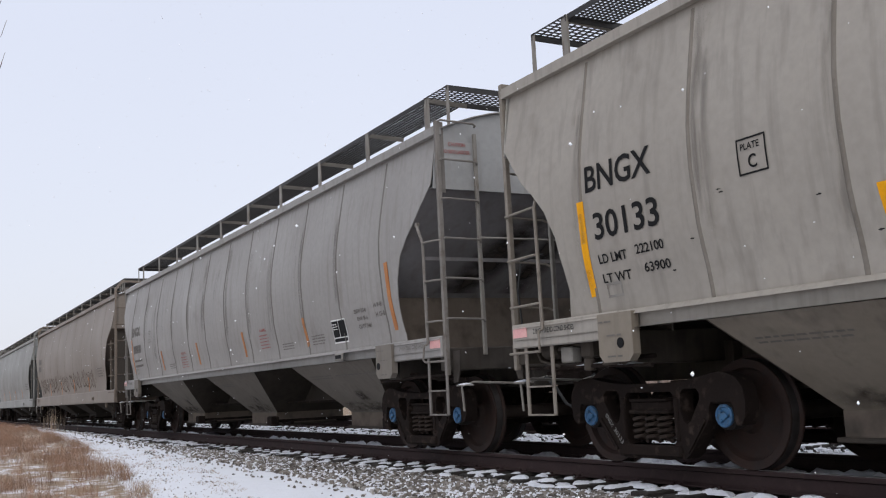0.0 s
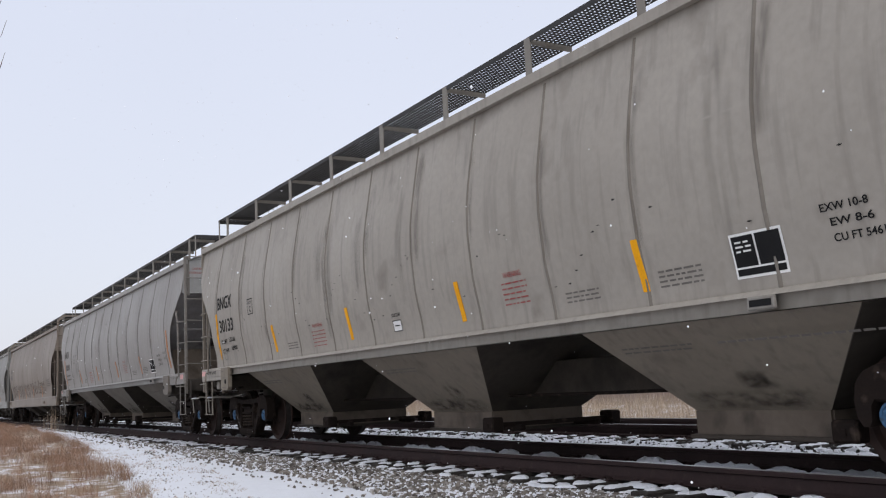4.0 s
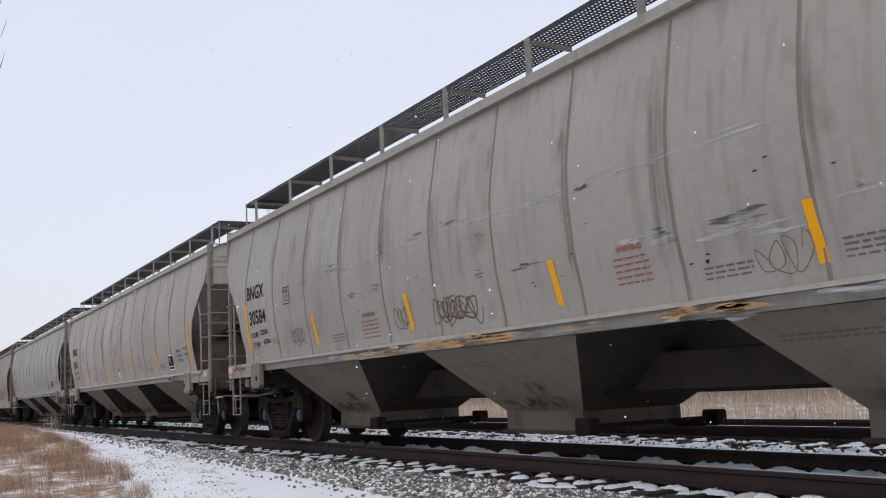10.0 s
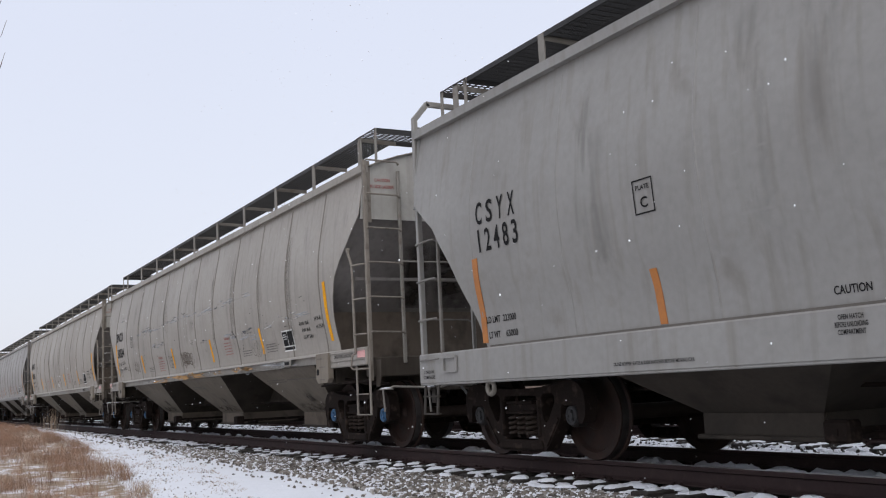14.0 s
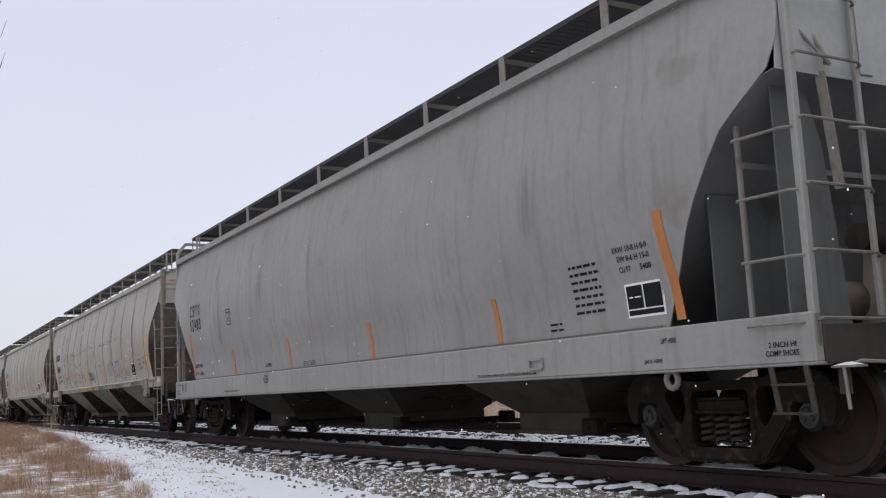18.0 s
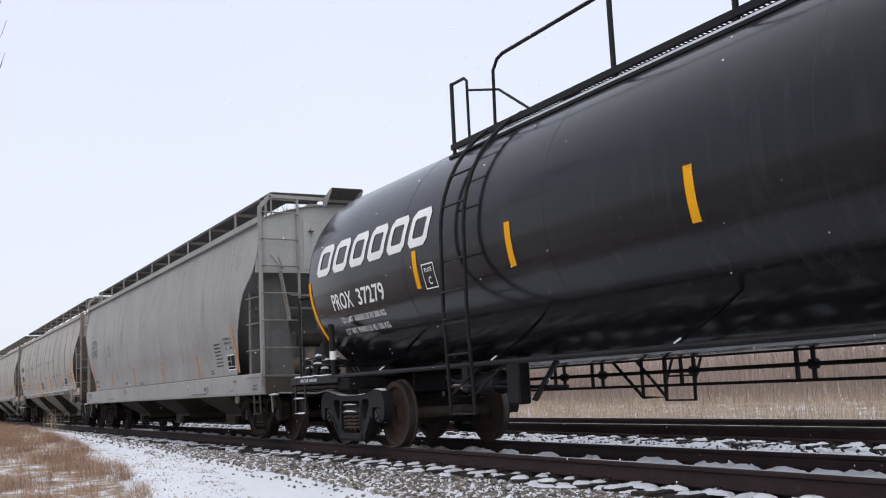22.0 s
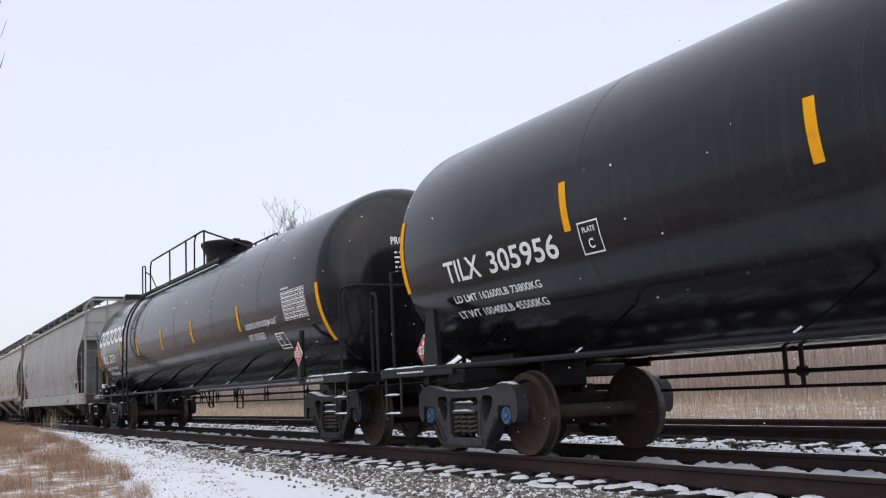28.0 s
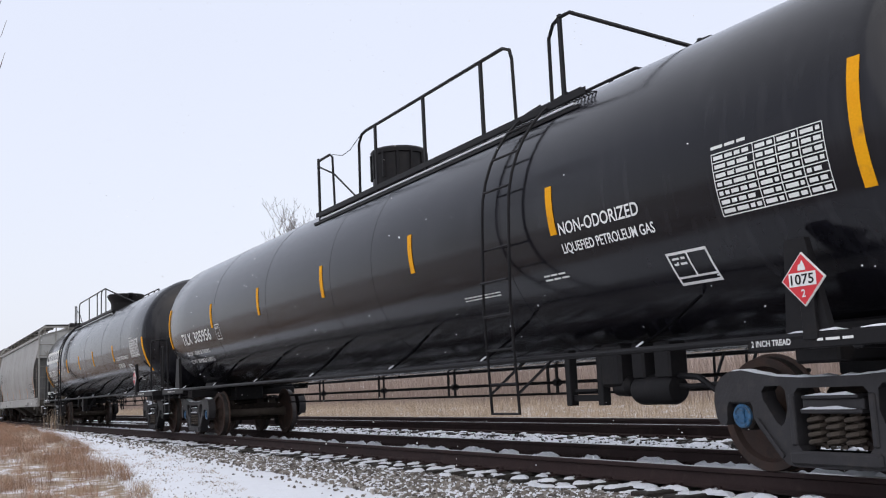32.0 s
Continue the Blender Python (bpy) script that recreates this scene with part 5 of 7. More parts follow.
    for e in (-1, 1):
        for k, (x, y, z, ln) in enumerate(((tc + 1.0, -1.44, 1.055, 0.9), (tc + 0.2, -1.45, 1.055, 0.45), (le - 0.75, -1.2, 1.055, 0.3))):
            ledge_snow(car, e * x, y, y + 0.12, z, ln, 7 * k + (3 if e > 0 else 0))
    return car, skin


def placard(car, x, y, z):
    """Diamond warning placard on its bracket."""
    bm = BM()
    r = 0.19
    prism(bm, [(x - r, z), (x, z - r), (x + r, z), (x, z + r)], y - 0.006, y + 0.006)
    p = part("placard", bm, WHITE, car, "red and white diamond hazard placard")
    r = 0.178
    bm = BM()
    poly(bm, [(x - r, y - 0.010, z), (x, y - 0.010, z - r), (x + r, y - 0.010, z), (x, y - 0.010, z + r)])
    part("placard_field", bm, PLACARD, p, "red field of the placard")
    bm = BM()
    poly(bm, [(x - 0.118, y - 0.013, z - 0.048), (x + 0.118, y - 0.013, z - 0.048), (x + 0.118, y - 0.013, z + 0.048), (x - 0.118, y - 0.013, z + 0.048)])
    part("placard_panel", bm, WHITE, p)
    bm = BM()
    write(bm, "1075", x - 0.10, x + 0.10, z - 0.036, z + 0.036, lambda a, b: y - 0.010)
    part("placard_number", bm, BLACK, p)
    bm = BM()
    write(bm, "2", x - 0.018, x + 0.018, z - 0.125, z - 0.07, lambda a, b: y - 0.008)
    part("placard_class", bm, WHITE, p)
    bm = BM()
    poly(bm, [(x - 0.035, y - 0.0135, z + 0.062), (x + 0.035, y - 0.0135, z + 0.062), (x + 0.03, y - 0.0135, z + 0.09), (x + 0.008, y - 0.0135, z + 0.135), (x - 0.005, y - 0.0135, z + 0.11), (x - 0.028, y - 0.0135, z + 0.10)])
    part("placard_flame", bm, WHITE, p)
    bm = BM()
    box(bm, x - 0.06, x + 0.06, y + 0.006, y + 0.05, z - 0.42, z + 0.1, 0.005)
    part("placard_bracket", bm, TANK_FRAME, p)


def decal(car, name, m, draw, label=""):
    bm = BM()
    draw(bm)
    me = bpy.data.meshes.new(name)
    bm.to_mesh(me)
    bm.free()
    me.materials.append(m)
    ob = new(name, me)
    ob.parent = car
    if name in ("small_print", "pad_stencil", "spray_scrawl", "rust_patch", "scraped_streak", "dark_scuff", "sill_scrape", "paint_chip", "worn_mark"):
        ob["kind"] = "stuff"
    return tagged(ob, label) if label else ob


def words(car, name, ink, surf, *items):
    """Each word a painted piece of its own: (word, x0, x1, z0, z1)."""
    for w, x0, x1, z0, z1 in items:
        decal(car, name, ink, lambda bm: write(bm, w, x0, x1, z0, z1, surf))


def strip(car, m, x0, x1, z0, z1, surf, lean=0.0):
    bm = BM()
    n = 6
    rows = []
    for i in range(n + 1):
        z = z0 + (z1 - z0) * i / n
        a = x0 + lean * i / n
        rows.append([(a, surf(a, z) - 0.008, z), (a + (x1 - x0), surf(a + (x1 - x0), z) - 0.008, z)])
    shell(bm, rows, 0.006, (0, 1, 0))
    return part("reflector_strip", bm, m, car, "upright reflective strip")


def table(car, x0, z0, w, h, surf, seed):
    """Ruled table of unreadable test data, white on black."""
    r = random.Random(seed)

    def draw(bm):
        for i in range(8):
            bar(bm, x0, x0 + w, z0 + h * i / 7 - 0.004, z0 + h * i / 7 + 0.004, surf)
        for u in (0, 0.40, 0.60, 0.80, 1.0):
            bar(bm, x0 + w * u - 0.004, x0 + w * u + 0.004, z0, z0 + h, surf)
        for i in range(7):
            for a, b in ((0.02, 0.38), (0.42, 0.58), (0.62, 0.78), (0.82, 0.98)):
                x = x0 + w * a
                while x < x0 + w * b - 0.03:
                    q = min(r.uniform(0.04, 0.12), x0 + w * b - x)
                    bar(bm, x, x + q, z0 + h * (i + 0.28) / 7, z0 + h * (i + 0.72) / 7, surf)
                    x += q + 0.02
        lines(bm, x0, x0 + w * 0.34, z0 + h + 0.02, z0 + h + 0.08, 1, surf, r)
    decal(car, "data_table", WHITE, draw, "white ruled table of small print")


def data_box(car, x0, z0, w, h, surf, line, m_back=None):
    if m_back:
        decal(car, "stencil_panel", WHITE, lambda bm: bar(bm, x0 - 0.02, x0 + w + 0.02, z0 - 0.02, z0 + h + 0.02, surf, lift=0.004), "black and white consolidated stencil")
        decal(car, "stencil_panel", BLACK, lambda bm: (bar(bm, x0, x0 + w * 0.46, z0 + h * 0.22, z0 + h, surf, lift=0.008), bar(bm, x0 + w * 0.5, x0 + w, z0 + h * 0.22, z0 + h, surf, lift=0.008),
                                                       bar(bm, x0, x0 + w, z0, z0 + h * 0.17, surf, lift=0.008)))
        decal(car, "stencil_print", WHITE, lambda bm: lines(bm, x0 + 0.03, x0 + w * 0.4, z0 + h * 0.55, z0 + h * 0.9, 3, lambda a, b: surf(a, b) - 0.005, random.Random(4)))
    else:
        r = random.Random(9)
        decal(car, "stencil_box", WHITE, lambda bm: (ring_box(bm, x0, x0 + w, z0, z0 + h, 0.022, surf), bar(bm, x0 + w * 0.48, x0 + w * 0.52, z0 + h * 0.2, z0 + h, surf),
                                                     bar(bm, x0, x0 + w, z0 + h * 0.2, z0 + h * 0.26, surf), lines(bm, x0 + 0.05, x0 + w * 0.42, z0 + h * 0.55, z0 + h * 0.88, 2, surf, r)))


def scribble(bm, x, z, w, h, surf, seed, n=26, thick=0.012):
    """Looping spray-can lines."""
    r = random.Random(seed)
    p = [(x + w * (i + r.uniform(-0.9, 0.9)) / n + 0.28 * h * math.cos(i * 1.9), z + h * (0.5 + 0.5 * math.sin(i * 1.9 + r.uniform(-0.5, 0.5)) * r.uniform(0.5, 1))) for i in range(n + 1)]
    fine = []
    for i in range(len(p) - 1):
        a, b, c, d = p[max(i - 1, 0)], p[i], p[i + 1], p[min(i + 2, len(p) - 1)]
        for k in range(5):
            t = k / 5
            fine.append(tuple(0.5 * (2 * b[j] + (c[j] - a[j]) * t + (2 * a[j] - 5 * b[j] + 4 * c[j] - d[j]) * t * t + (-a[j] + 3 * b[j] - 3 * c[j] + d[j]) * t ** 3) for j in (0, 1)))
    for (x0, z0), (x1, z1) in zip(fine, fine[1:]):
        d = math.hypot(x1 - x0, z1 - z0)
        if d < 1e-4:
            continue
        nx, nz = -(z1 - z0) / d * thick, (x1 - x0) / d * thick
        q = [(x0 - nx, z0 - nz), (x1 - nx, z1 - nz), (x1 + nx, z1 + nz), (x0 + nx, z0 + nz)]
        bm.faces.new([bm.verts.new((a, surf(a, b) - 0.006, b)) for a, b in q])


def blotches(bm, x0, x1, zf, n, surf, seed, wmax=0.5, hmax=0.05):
    """Ragged horizontal scrapes along the height zf(x)."""
    r = random.Random(seed)
    for _ in range(n):
        x = r.uniform(x0, x1)
        w, h = r.uniform(0.05, wmax), r.uniform(0.008, hmax)
        z = zf(x) + r.gauss(0, 0.03)
        k = 7
        up = [(x + w * i / k, z + h * r.uniform(0.2, 1) * math.sin(math.pi * min(max(i / k, 0.04), 0.96))) for i in range(k + 1)]
        lo = [(x + w * i / k, z - h * r.uniform(0.2, 1) * math.sin(math.pi * min(max(i / k, 0.04), 0.96))) for i in range(k + 1)]
        for i in range(k):
            bm.faces.new([bm.verts.new((a, surf(a, b) - 0.005, b)) for a, b in (lo[i], lo[i + 1], up[i + 1], up[i])])


def end_word(car, name, ink, word, surf, y0, y1, z, h):
    """A word on the car's right end, whose x is surf(y, z)."""
    uv, faces = GLYPHS[word]
    bm = BM()
    vs = [bm.verts.new((surf(y0 + u * (y1 - y0), z + v * h), y0 + u * (y1 - y0), z + v * h)) for u, v in uv]
    for f in faces:
        try:
            bm.faces.new([vs[i] for i in f])
        except ValueError:
            pass
    me = bpy.data.meshes.new(name)
    bm.to_mesh(me)
    bm.free()
    me.materials.append(ink)
    new(name, me).parent = car


def ribbed_marks(car, number, ldl, ltw, strip_m, seed, ink, plain_mark=False):
    """Lettering, strips and small stencils on a ribbed hopper's near side."""
    r = random.Random(seed)
    if not plain_mark:
        words(car, "reporting_mark", ink, flank, ("BNGX", -7.46, -6.58, 2.44, 2.68), (number, -7.40, -6.55, 2.01, 2.25))
        words(car, "weight_data", ink, flank, ("LD LMT", -7.40, -7.02, 1.80, 1.88), (ldl, -6.90, -6.55, 1.82, 1.90), ("LT WT", -7.40, -7.02, 1.63, 1.71), (ltw, -6.84, -6.52, 1.66, 1.74))
    else:
        words(car, "reporting_mark", ink, flank, ("BNGX", -7.46, -6.58, 2.44, 2.68))
        decal(car, "worn_mark", ink, lambda bm: (lines(bm, -7.40, -6.55, 2.01, 2.23, 1, flank, r, 0.9), lines(bm, -7.40, -6.55, 1.64, 1.9, 2, flank, r)))
    decal(car, "plate_box", ink, lambda bm: (ring_box(bm, -5.64, -5.36, 2.21, 2.48, 0.014, flank), write(bm, "PLATE", -5.60, -5.42, 2.39, 2.44, flank), write(bm, "C", -5.54, -5.46, 2.25, 2.35, flank)))
    words(car, "size_data", ink, flank, ("EXW 10-8", 6.60, 6.98, 1.83, 1.885), ("EW 8-6", 6.66, 7.0, 1.73, 1.785), ("CU FT 5461", 6.66, 7.06, 1.625, 1.68), ("H 9-8", 7.24, 7.48, 1.86, 1.92), ("H 15-0", 7.26, 7.52, 1.74, 1.80))
    data_box(car, 5.76, 1.50, 0.46, 0.29, flank, None, True)
    for x, z, w in ((2.62, 1.86, 0.33), (-2.75, 1.76, 0.40)):
        decal(car, "warning_text", RED_INK, lambda bm: write(bm, "WARNING", x, x + w, z, z + 0.055, flank))
        decal(car, "fine_print", RED_INK, lambda bm: lines(bm, x - 0.06, x + w + 0.06, z - 0.29, z - 0.03, 5, flank, r, 0.27))["kind"] = "stuff"
    decal(car, "small_print", FADED, lambda bm: (lines(bm, 3.6, 4.1, 1.5, 1.62, 3, flank, r), lines(bm, 4.9, 5.4, 1.5, 1.66, 4, flank, r), lines(bm, -3.9, -3.45, 1.5, 1.62, 3, flank, r),
                                                 lines(bm, 5.3, 7.0, 1.02, 1.06, 1, lambda a, b: -1.50 + (1.25 - b) * 0.72, r)))
    for a in (-7.62, 7.70):
        strip(car, strip_m, a, a + 0.09, 1.53, 2.38, flank, 0.02 if a < 0 else -0.02)
    for a in (-4.50, -1.43, 1.64, 4.68):
        strip(car, strip_m, a, a + 0.085, 1.50, 1.94, flank, -0.03)
    for x in (-8.52, 7.88):
        decal(car, "sill_stencil", ink, lambda bm: write(bm, "2 INCH TREAD COND SHOES", x, x + 0.66, 1.265, 1.315, lambda a, b: -1.575))
    # red warning on the end sheet
    for w, y0, y1, z in (("CAUTION", -1.33, -1.10, 3.62), ("NO SIDE LADDER", -1.42, -1.04, 3.53)):
        end_word(car, "end_warning", RED_INK, w, lambda y, z: 8.91, y0, y1, z, 0.045)
    bm = BM()
    ring_box(bm, -7.38, -7.17, 1.50, 1.63, 0.022, flank)
    part("routing_card_holder", bm, GALV, car, "small metal card holder")
    bm = BM()
    box(bm, 5.87, 6.14, -1.60, -1.57, 1.235, 1.335, 0.012)
    sb = part("sill_bracket", bm, GALV, car)
    decal(sb, "bracket_pocket", BLACK, lambda bm: poly(bm, [(5.90, -1.603, 1.26), (6.11, -1.603, 1.26), (6.11, -1.603, 1.31), (5.90, -1.603, 1.31)]))
    for x in (-7.36, 7.38):
        decal(car, "pad_stencil", FADED, lambda bm: [lines(bm, x + d, x + 0.2 + d, z, z + 0.018, 1, lambda a, b: -1.6, r, 0.8) for d, z in ((-0.1, 1.28), (0.0, 1.16), (0.0, 0.98))])
    if not plain_mark:
        bm = BM()
        write(bm, "BNGX", 0.0, 0.14, -0.02, 0.022, lambda a, b: 0.0)
        write(bm, number, 0.17, 0.34, -0.02, 0.022, lambda a, b: 0.0)
        a = radians(49)
        for v in bm.verts:
            x, z = v.co.x, v.co.z
            v.co = (-7.47 - 0.585 + x * math.cos(a) + z * math.sin(a), -1.128, 0.47 - x * math.sin(a) + z * math.cos(a))
        part("frame_stencil", bm, STENCIL_PALE, car, "white stencilled number on the side frame")


def paint_car(car, colour):
    for o in (car, *car.children_recursive):
        gear = o.name.split(".")[0] in ("wheel", "wheelset", "side_frame", "coil_spring", "truck_bolster", "coupler", "gate_gear", "brake_pipe")
        o.color = (0.55, 0.49, 0.47, 1) if gear else (*colour, 1)


# where each car's middle stands on the train at the start
ribbed = hopper_car("ribbed")
plain = hopper_car("plain")
CARS = []


def add_car(template, x, colour, label, first=False):
    car = template if first else copy_thing(template, pose(x, 0, 0))
    if not first:
        for o, p in zip(car.children_recursive, template.children_recursive):
            for w, a in list(SPINNING[:]):
                if w == p:
                    SPINNING.append((o, a))
    tagged(car, label)
    paint_car(car, colour)
    CARS.append((car, x))
    return car


car_z = add_car(ribbed, -18.85, (0.86, 0.88, 0.92), "cool grey ribbed covered hopper with faded lettering, rolling on the track")
car_w = add_car(ribbed, -76.2, (0.80, 0.80, 0.80), "grey ribbed covered hopper far down the train")
car_b = add_car(ribbed, 19.81, (0.98, 0.97, 0.95), "beige ribbed covered hopper with scraped side and scrawls")
car_y = add_car(plain, -38.05, (0.60, 0.52, 0.46), "rust-stained covered hopper with deep side sill")
car_x = add_car(plain, -57.1, (0.70, 0.74, 0.76), "pale grey covered hopper with deep side sill")
car_a = add_car(ribbed, 0.5, (1.0, 0.98, 0.94), "beige ribbed covered hopper with black lettering", True)
car_c = add_car(plain, 39.0, (0.81, 0.845, 0.885), "cool grey smooth covered hopper with orange strips", True)
ribbed_marks(car_a, "30133", "222100", "63900", YELLOW, 1, BLACK)
decal(car_a, "job_stencil", BLACK, lambda bm: write(bm, "JOB 3247", -0.07, 0.17, 1.68, 1.735, flank))
decal(car_a, "job_label", WHITE, lambda bm: bar(bm, -0.07, 0.16, 1.51, 1.65, flank), "small white paper label")
decal(car_a, "job_label", BLACK, lambda bm: (ring_box(bm, -0.07, 0.16, 1.51, 1.65, 0.01, lambda a, b: flank(a, b) - 0.003), lines(bm, -0.02, 0.11, 1.565, 1.60, 1, lambda a, b: flank(a, b) - 0.003, random.Random(2))))
ribbed_marks(car_b, "30584", "222300", "63700", YELLOW, 2, BLACK)
ribbed_marks(car_z, "", "", "", ORANGE, 3, FADED, True)
ribbed_marks(car_w, "", "", "", ORANGE, 4, FADED, True)
def sill_face(a, b):
    return -1.572


for x0, x1, z, h in ((2.6, 3.6, 1.91, 0.04), (3.55, 4.75, 1.87, 0.045), (0.6, 2.3, 2.52, 0.04), (-0.9, 0.65, 2.55, 0.045), (4.9, 5.4, 1.94, 0.04), (-5.4, -3.2, 2.47, 0.035), (-4.4, -1.6, 2.52, 0.045), (-2.4, -0.5, 2.55, 0.05), (-3.3, -1.8, 2.12, 0.03), (5.6, 7.0, 2.0, 0.035), (2.4, 4.9, 2.56, 0.03), (-7.6, -5.9, 3.0, 0.018)):
    decal(car_b, "scraped_streak", SCRAPE, lambda bm: blotches(bm, x0, x0 + (x1 - x0) * 0.7, lambda x: z, 12, flank, int(x0 * 10) + 99, (x1 - x0) * 0.45, h), "long pale scrape in the paint")
for x0, x1, z, h in ((3.07, 3.5, 1.93, 0.035), (3.7, 4.72, 1.925, 0.035), (2.14, 2.51, 2.53, 0.03), (0.89, 1.57, 1.94, 0.02), (0.21, 0.6, 1.96, 0.015), (5.06, 5.25, 1.95, 0.04), (-3.9, -3.1, 2.52, 0.02), (-3.2, -2.7, 2.10, 0.03), (-2.5, -1.9, 2.13, 0.02), (-1.2, -0.7, 2.60, 0.03), (-0.5, 0.1, 2.62, 0.025)):
    decal(car_b, "dark_scuff", SCUFF, lambda bm: blotches(bm, x0, (x0 + x1) / 2, lambda x: z, 5, flank, int(x0 * 10) + 199, (x1 - x0) * 0.6, h), "dark bluish scuff marks")
for x0, x1 in ((-4.2, -1.8), (-2.0, 0.6), (0.2, 3.0), (2.6, 5.2), (4.8, 6.8)):
    decal(car_b, "sill_scrape", SCRAPE, lambda bm: blotches(bm, x0, (x0 + x1) / 2, lambda x: 1.29, 9, sill_face, int(x0 * 10) + 299, 1.4, 0.05), "pale scraped paint on the sill")
decal(car_b, "spray_scrawl", GRAFFITI, lambda bm: (scribble(bm, -0.75, 1.44, 0.95, 0.40, flank, 5, 30, 0.010), scribble(bm, -0.70, 1.50, 0.70, 0.34, flank, 55, 13, 0.009), scribble(bm, 4.15, 1.46, 0.5, 0.32, flank, 15, 12, 0.004), scribble(bm, -1.78, 1.5, 0.34, 0.32, flank, 6, 12, 0.007), scribble(bm, -5.45, 1.52, 0.5, 0.34, flank, 7, 16, 0.007),
                                                  scribble(bm, -6.5, 1.6, 0.4, 0.16, flank, 8, 10, 0.006)), "brown spray-can scrawl")
decal(car_b, "rust_patch", RUST, lambda bm: (blotches(bm, -3.9, -0.4, lambda x: 1.245 + 0.012 * (x + 3.9), 16, lambda a, b: -1.576, 18, 1.3, 0.035), blotches(bm, -0.8, 0.7, lambda x: 1.30, 9, lambda a, b: -1.576, 19, 1.0, 0.05), blotches(bm, 3.0, 4.0, lambda x: 1.28, 9, lambda a, b: -1.575, 8, 0.9, 0.05), blotches(bm, -1.4, 0.6, lambda x: 1.27, 8, lambda a, b: -1.575, 9, 1.2, 0.025), blotches(bm, 1.6, 2.4, lambda x: 1.25, 4, lambda a, b: -1.575, 10, 0.8, 0.02)), "orange rust along the sill")
for car, sd in ((car_y, 1), (car_x, 2)):
    rr = random.Random(sd)
    decal(car, "worn_mark", FADED, lambda bm: (lines(bm, -7.3, -6.5, 2.2, 2.8, 2, flank, rr, 0.7), lines(bm, 6.3, 7.1, 1.6, 1.9, 4, flank, rr)))
    for a in (-4.5, -1.5, 1.4, 4.4):
        strip(car, ORANGE, a, a + 0.08, 1.22, 1.68, flank)
decal(car_y, "spray_scrawl", GRAFFITI, lambda bm: [scribble(bm, -7 + 2.6 * k, 1.25, 2.2, 0.7, flank, 20 + k, 20, 0.03) for k in range(5)], "large brown spray-can scrawl")
# smooth grey hopper's lettering
def spaced_mark(car, text, x0, x1, z0, z1):
    """Wide-set stencil letters, each its own piece."""
    n = len(text)
    w = (x1 - x0) / (n - 0.4)
    for i, ch in enumerate(text):
        k = 0.2 if ch == "1" else 0.6
        a = x0 + w * i + (0.6 - k) * w / 2
        decal(car, "reporting_mark", BLACK, lambda bm: write(bm, ch, a, a + k * w, z0, z1, flank))


spaced_mark(car_c, "CSYX", -7.14, -6.39, 2.47, 2.71)
spaced_mark(car_c, "12483", -7.15, -6.36, 2.18, 2.42)
words(car_c, "weight_data", BLACK, flank, ("LD LMT", -7.22, -6.95, 1.44, 1.51), ("223000", -6.90, -6.65, 1.44, 1.51), ("LT WT", -7.20, -6.98, 1.28, 1.35), ("63000", -6.87, -6.65, 1.28, 1.35))
decal(car_c, "plate_box", BLACK, lambda bm: (ring_box(bm, -4.59, -4.34, 2.13, 2.42, 0.013, flank), write(bm, "PLATE", -4.55, -4.38, 2.33, 2.37, flank), write(bm, "C", -4.51, -4.42, 2.18, 2.27, flank)))
decal(car_c, "caution_text", BLACK, lambda bm: (write(bm, "CAUTION", -2.78, -2.48, 1.28, 1.34, flank), *[write(bm, w, -2.76 + d, -2.50 - d, z, z + 0.035, lambda a, b: -1.56) for w, d, z in (("OPEN HATCH", 0.03, 1.11), ("BEFORE UNLOADING", 0, 1.06), ("COMPARTMENT", 0.02, 1.01))]))
words(car_c, "size_data", BLACK, flank, ("EXW 10-8 H 8-9", 6.73, 7.18, 1.86, 1.91), ("EW 8-6 H 15-0", 6.77, 7.18, 1.78, 1.83), ("CU FT", 6.77, 6.92, 1.69, 1.74), ("5400", 7.04, 7.18, 1.69, 1.74))
rr = random.Random(31)
decal(car_c, "small_print", BLACK, lambda bm: (lines(bm, 6.06, 6.48, 1.37, 1.85, 7, flank, rr, 0.36), lines(bm, 5.62, 5.83, 1.25, 1.36, 2, flank, rr, 0.36), lines(bm, -1.0, -0.5, 1.22, 1.30, 3, flank, rr)))
decal(car_c, "sill_stencil", BLACK, lambda bm: (write(bm, "CLOSE HOPPER GATES & SLIDE HATCHES BEFORE MOVING CAR", -5.1, -4.1, 0.905, 0.935, lambda a, b: -1.56), write(bm, "CLOSE HOPPER GATES & SLIDE HATCHES BEFORE MOVING CAR", 4.29, 5.40, 0.875, 0.905, lambda a, b: -1.56),
                                                write(bm, "JACK HERE", 7.0, 7.22, 0.90, 0.94, lambda a, b: -1.56), write(bm, "LIFT HERE", 7.22, 7.40, 1.06, 1.10, lambda a, b: -1.56), write(bm, "2 INCH HI", 8.35, 8.60, 0.96, 1.0, lambda a, b: -1.56),
                                                write(bm, "COMP SHOES", 8.32, 8.62, 0.90, 0.94, lambda a, b: -1.56), write(bm, "2 INCH HI", -8.62, -8.38, 0.96, 1.0, lambda a, b: -1.56), write(bm, "COMP SHOES", -8.64, -8.36, 0.90, 0.94, lambda a, b: -1.56)))
# thin dark line painted as the shadow where sheet meets sill
decal(car_c, "sill_seam", FADED, lambda bm: bar(bm, -7.2, 7.2, 1.192, 1.212, lambda a, b: -1.507))
data_box(car_c, 6.80, 1.32, 0.44, 0.25, flank, None, True)
for a in (-7.34, 7.38):
    strip(car_c, ORANGE, a, a + 0.1, 1.24, 2.13, flank, 0.05 if a < 0 else -0.08)
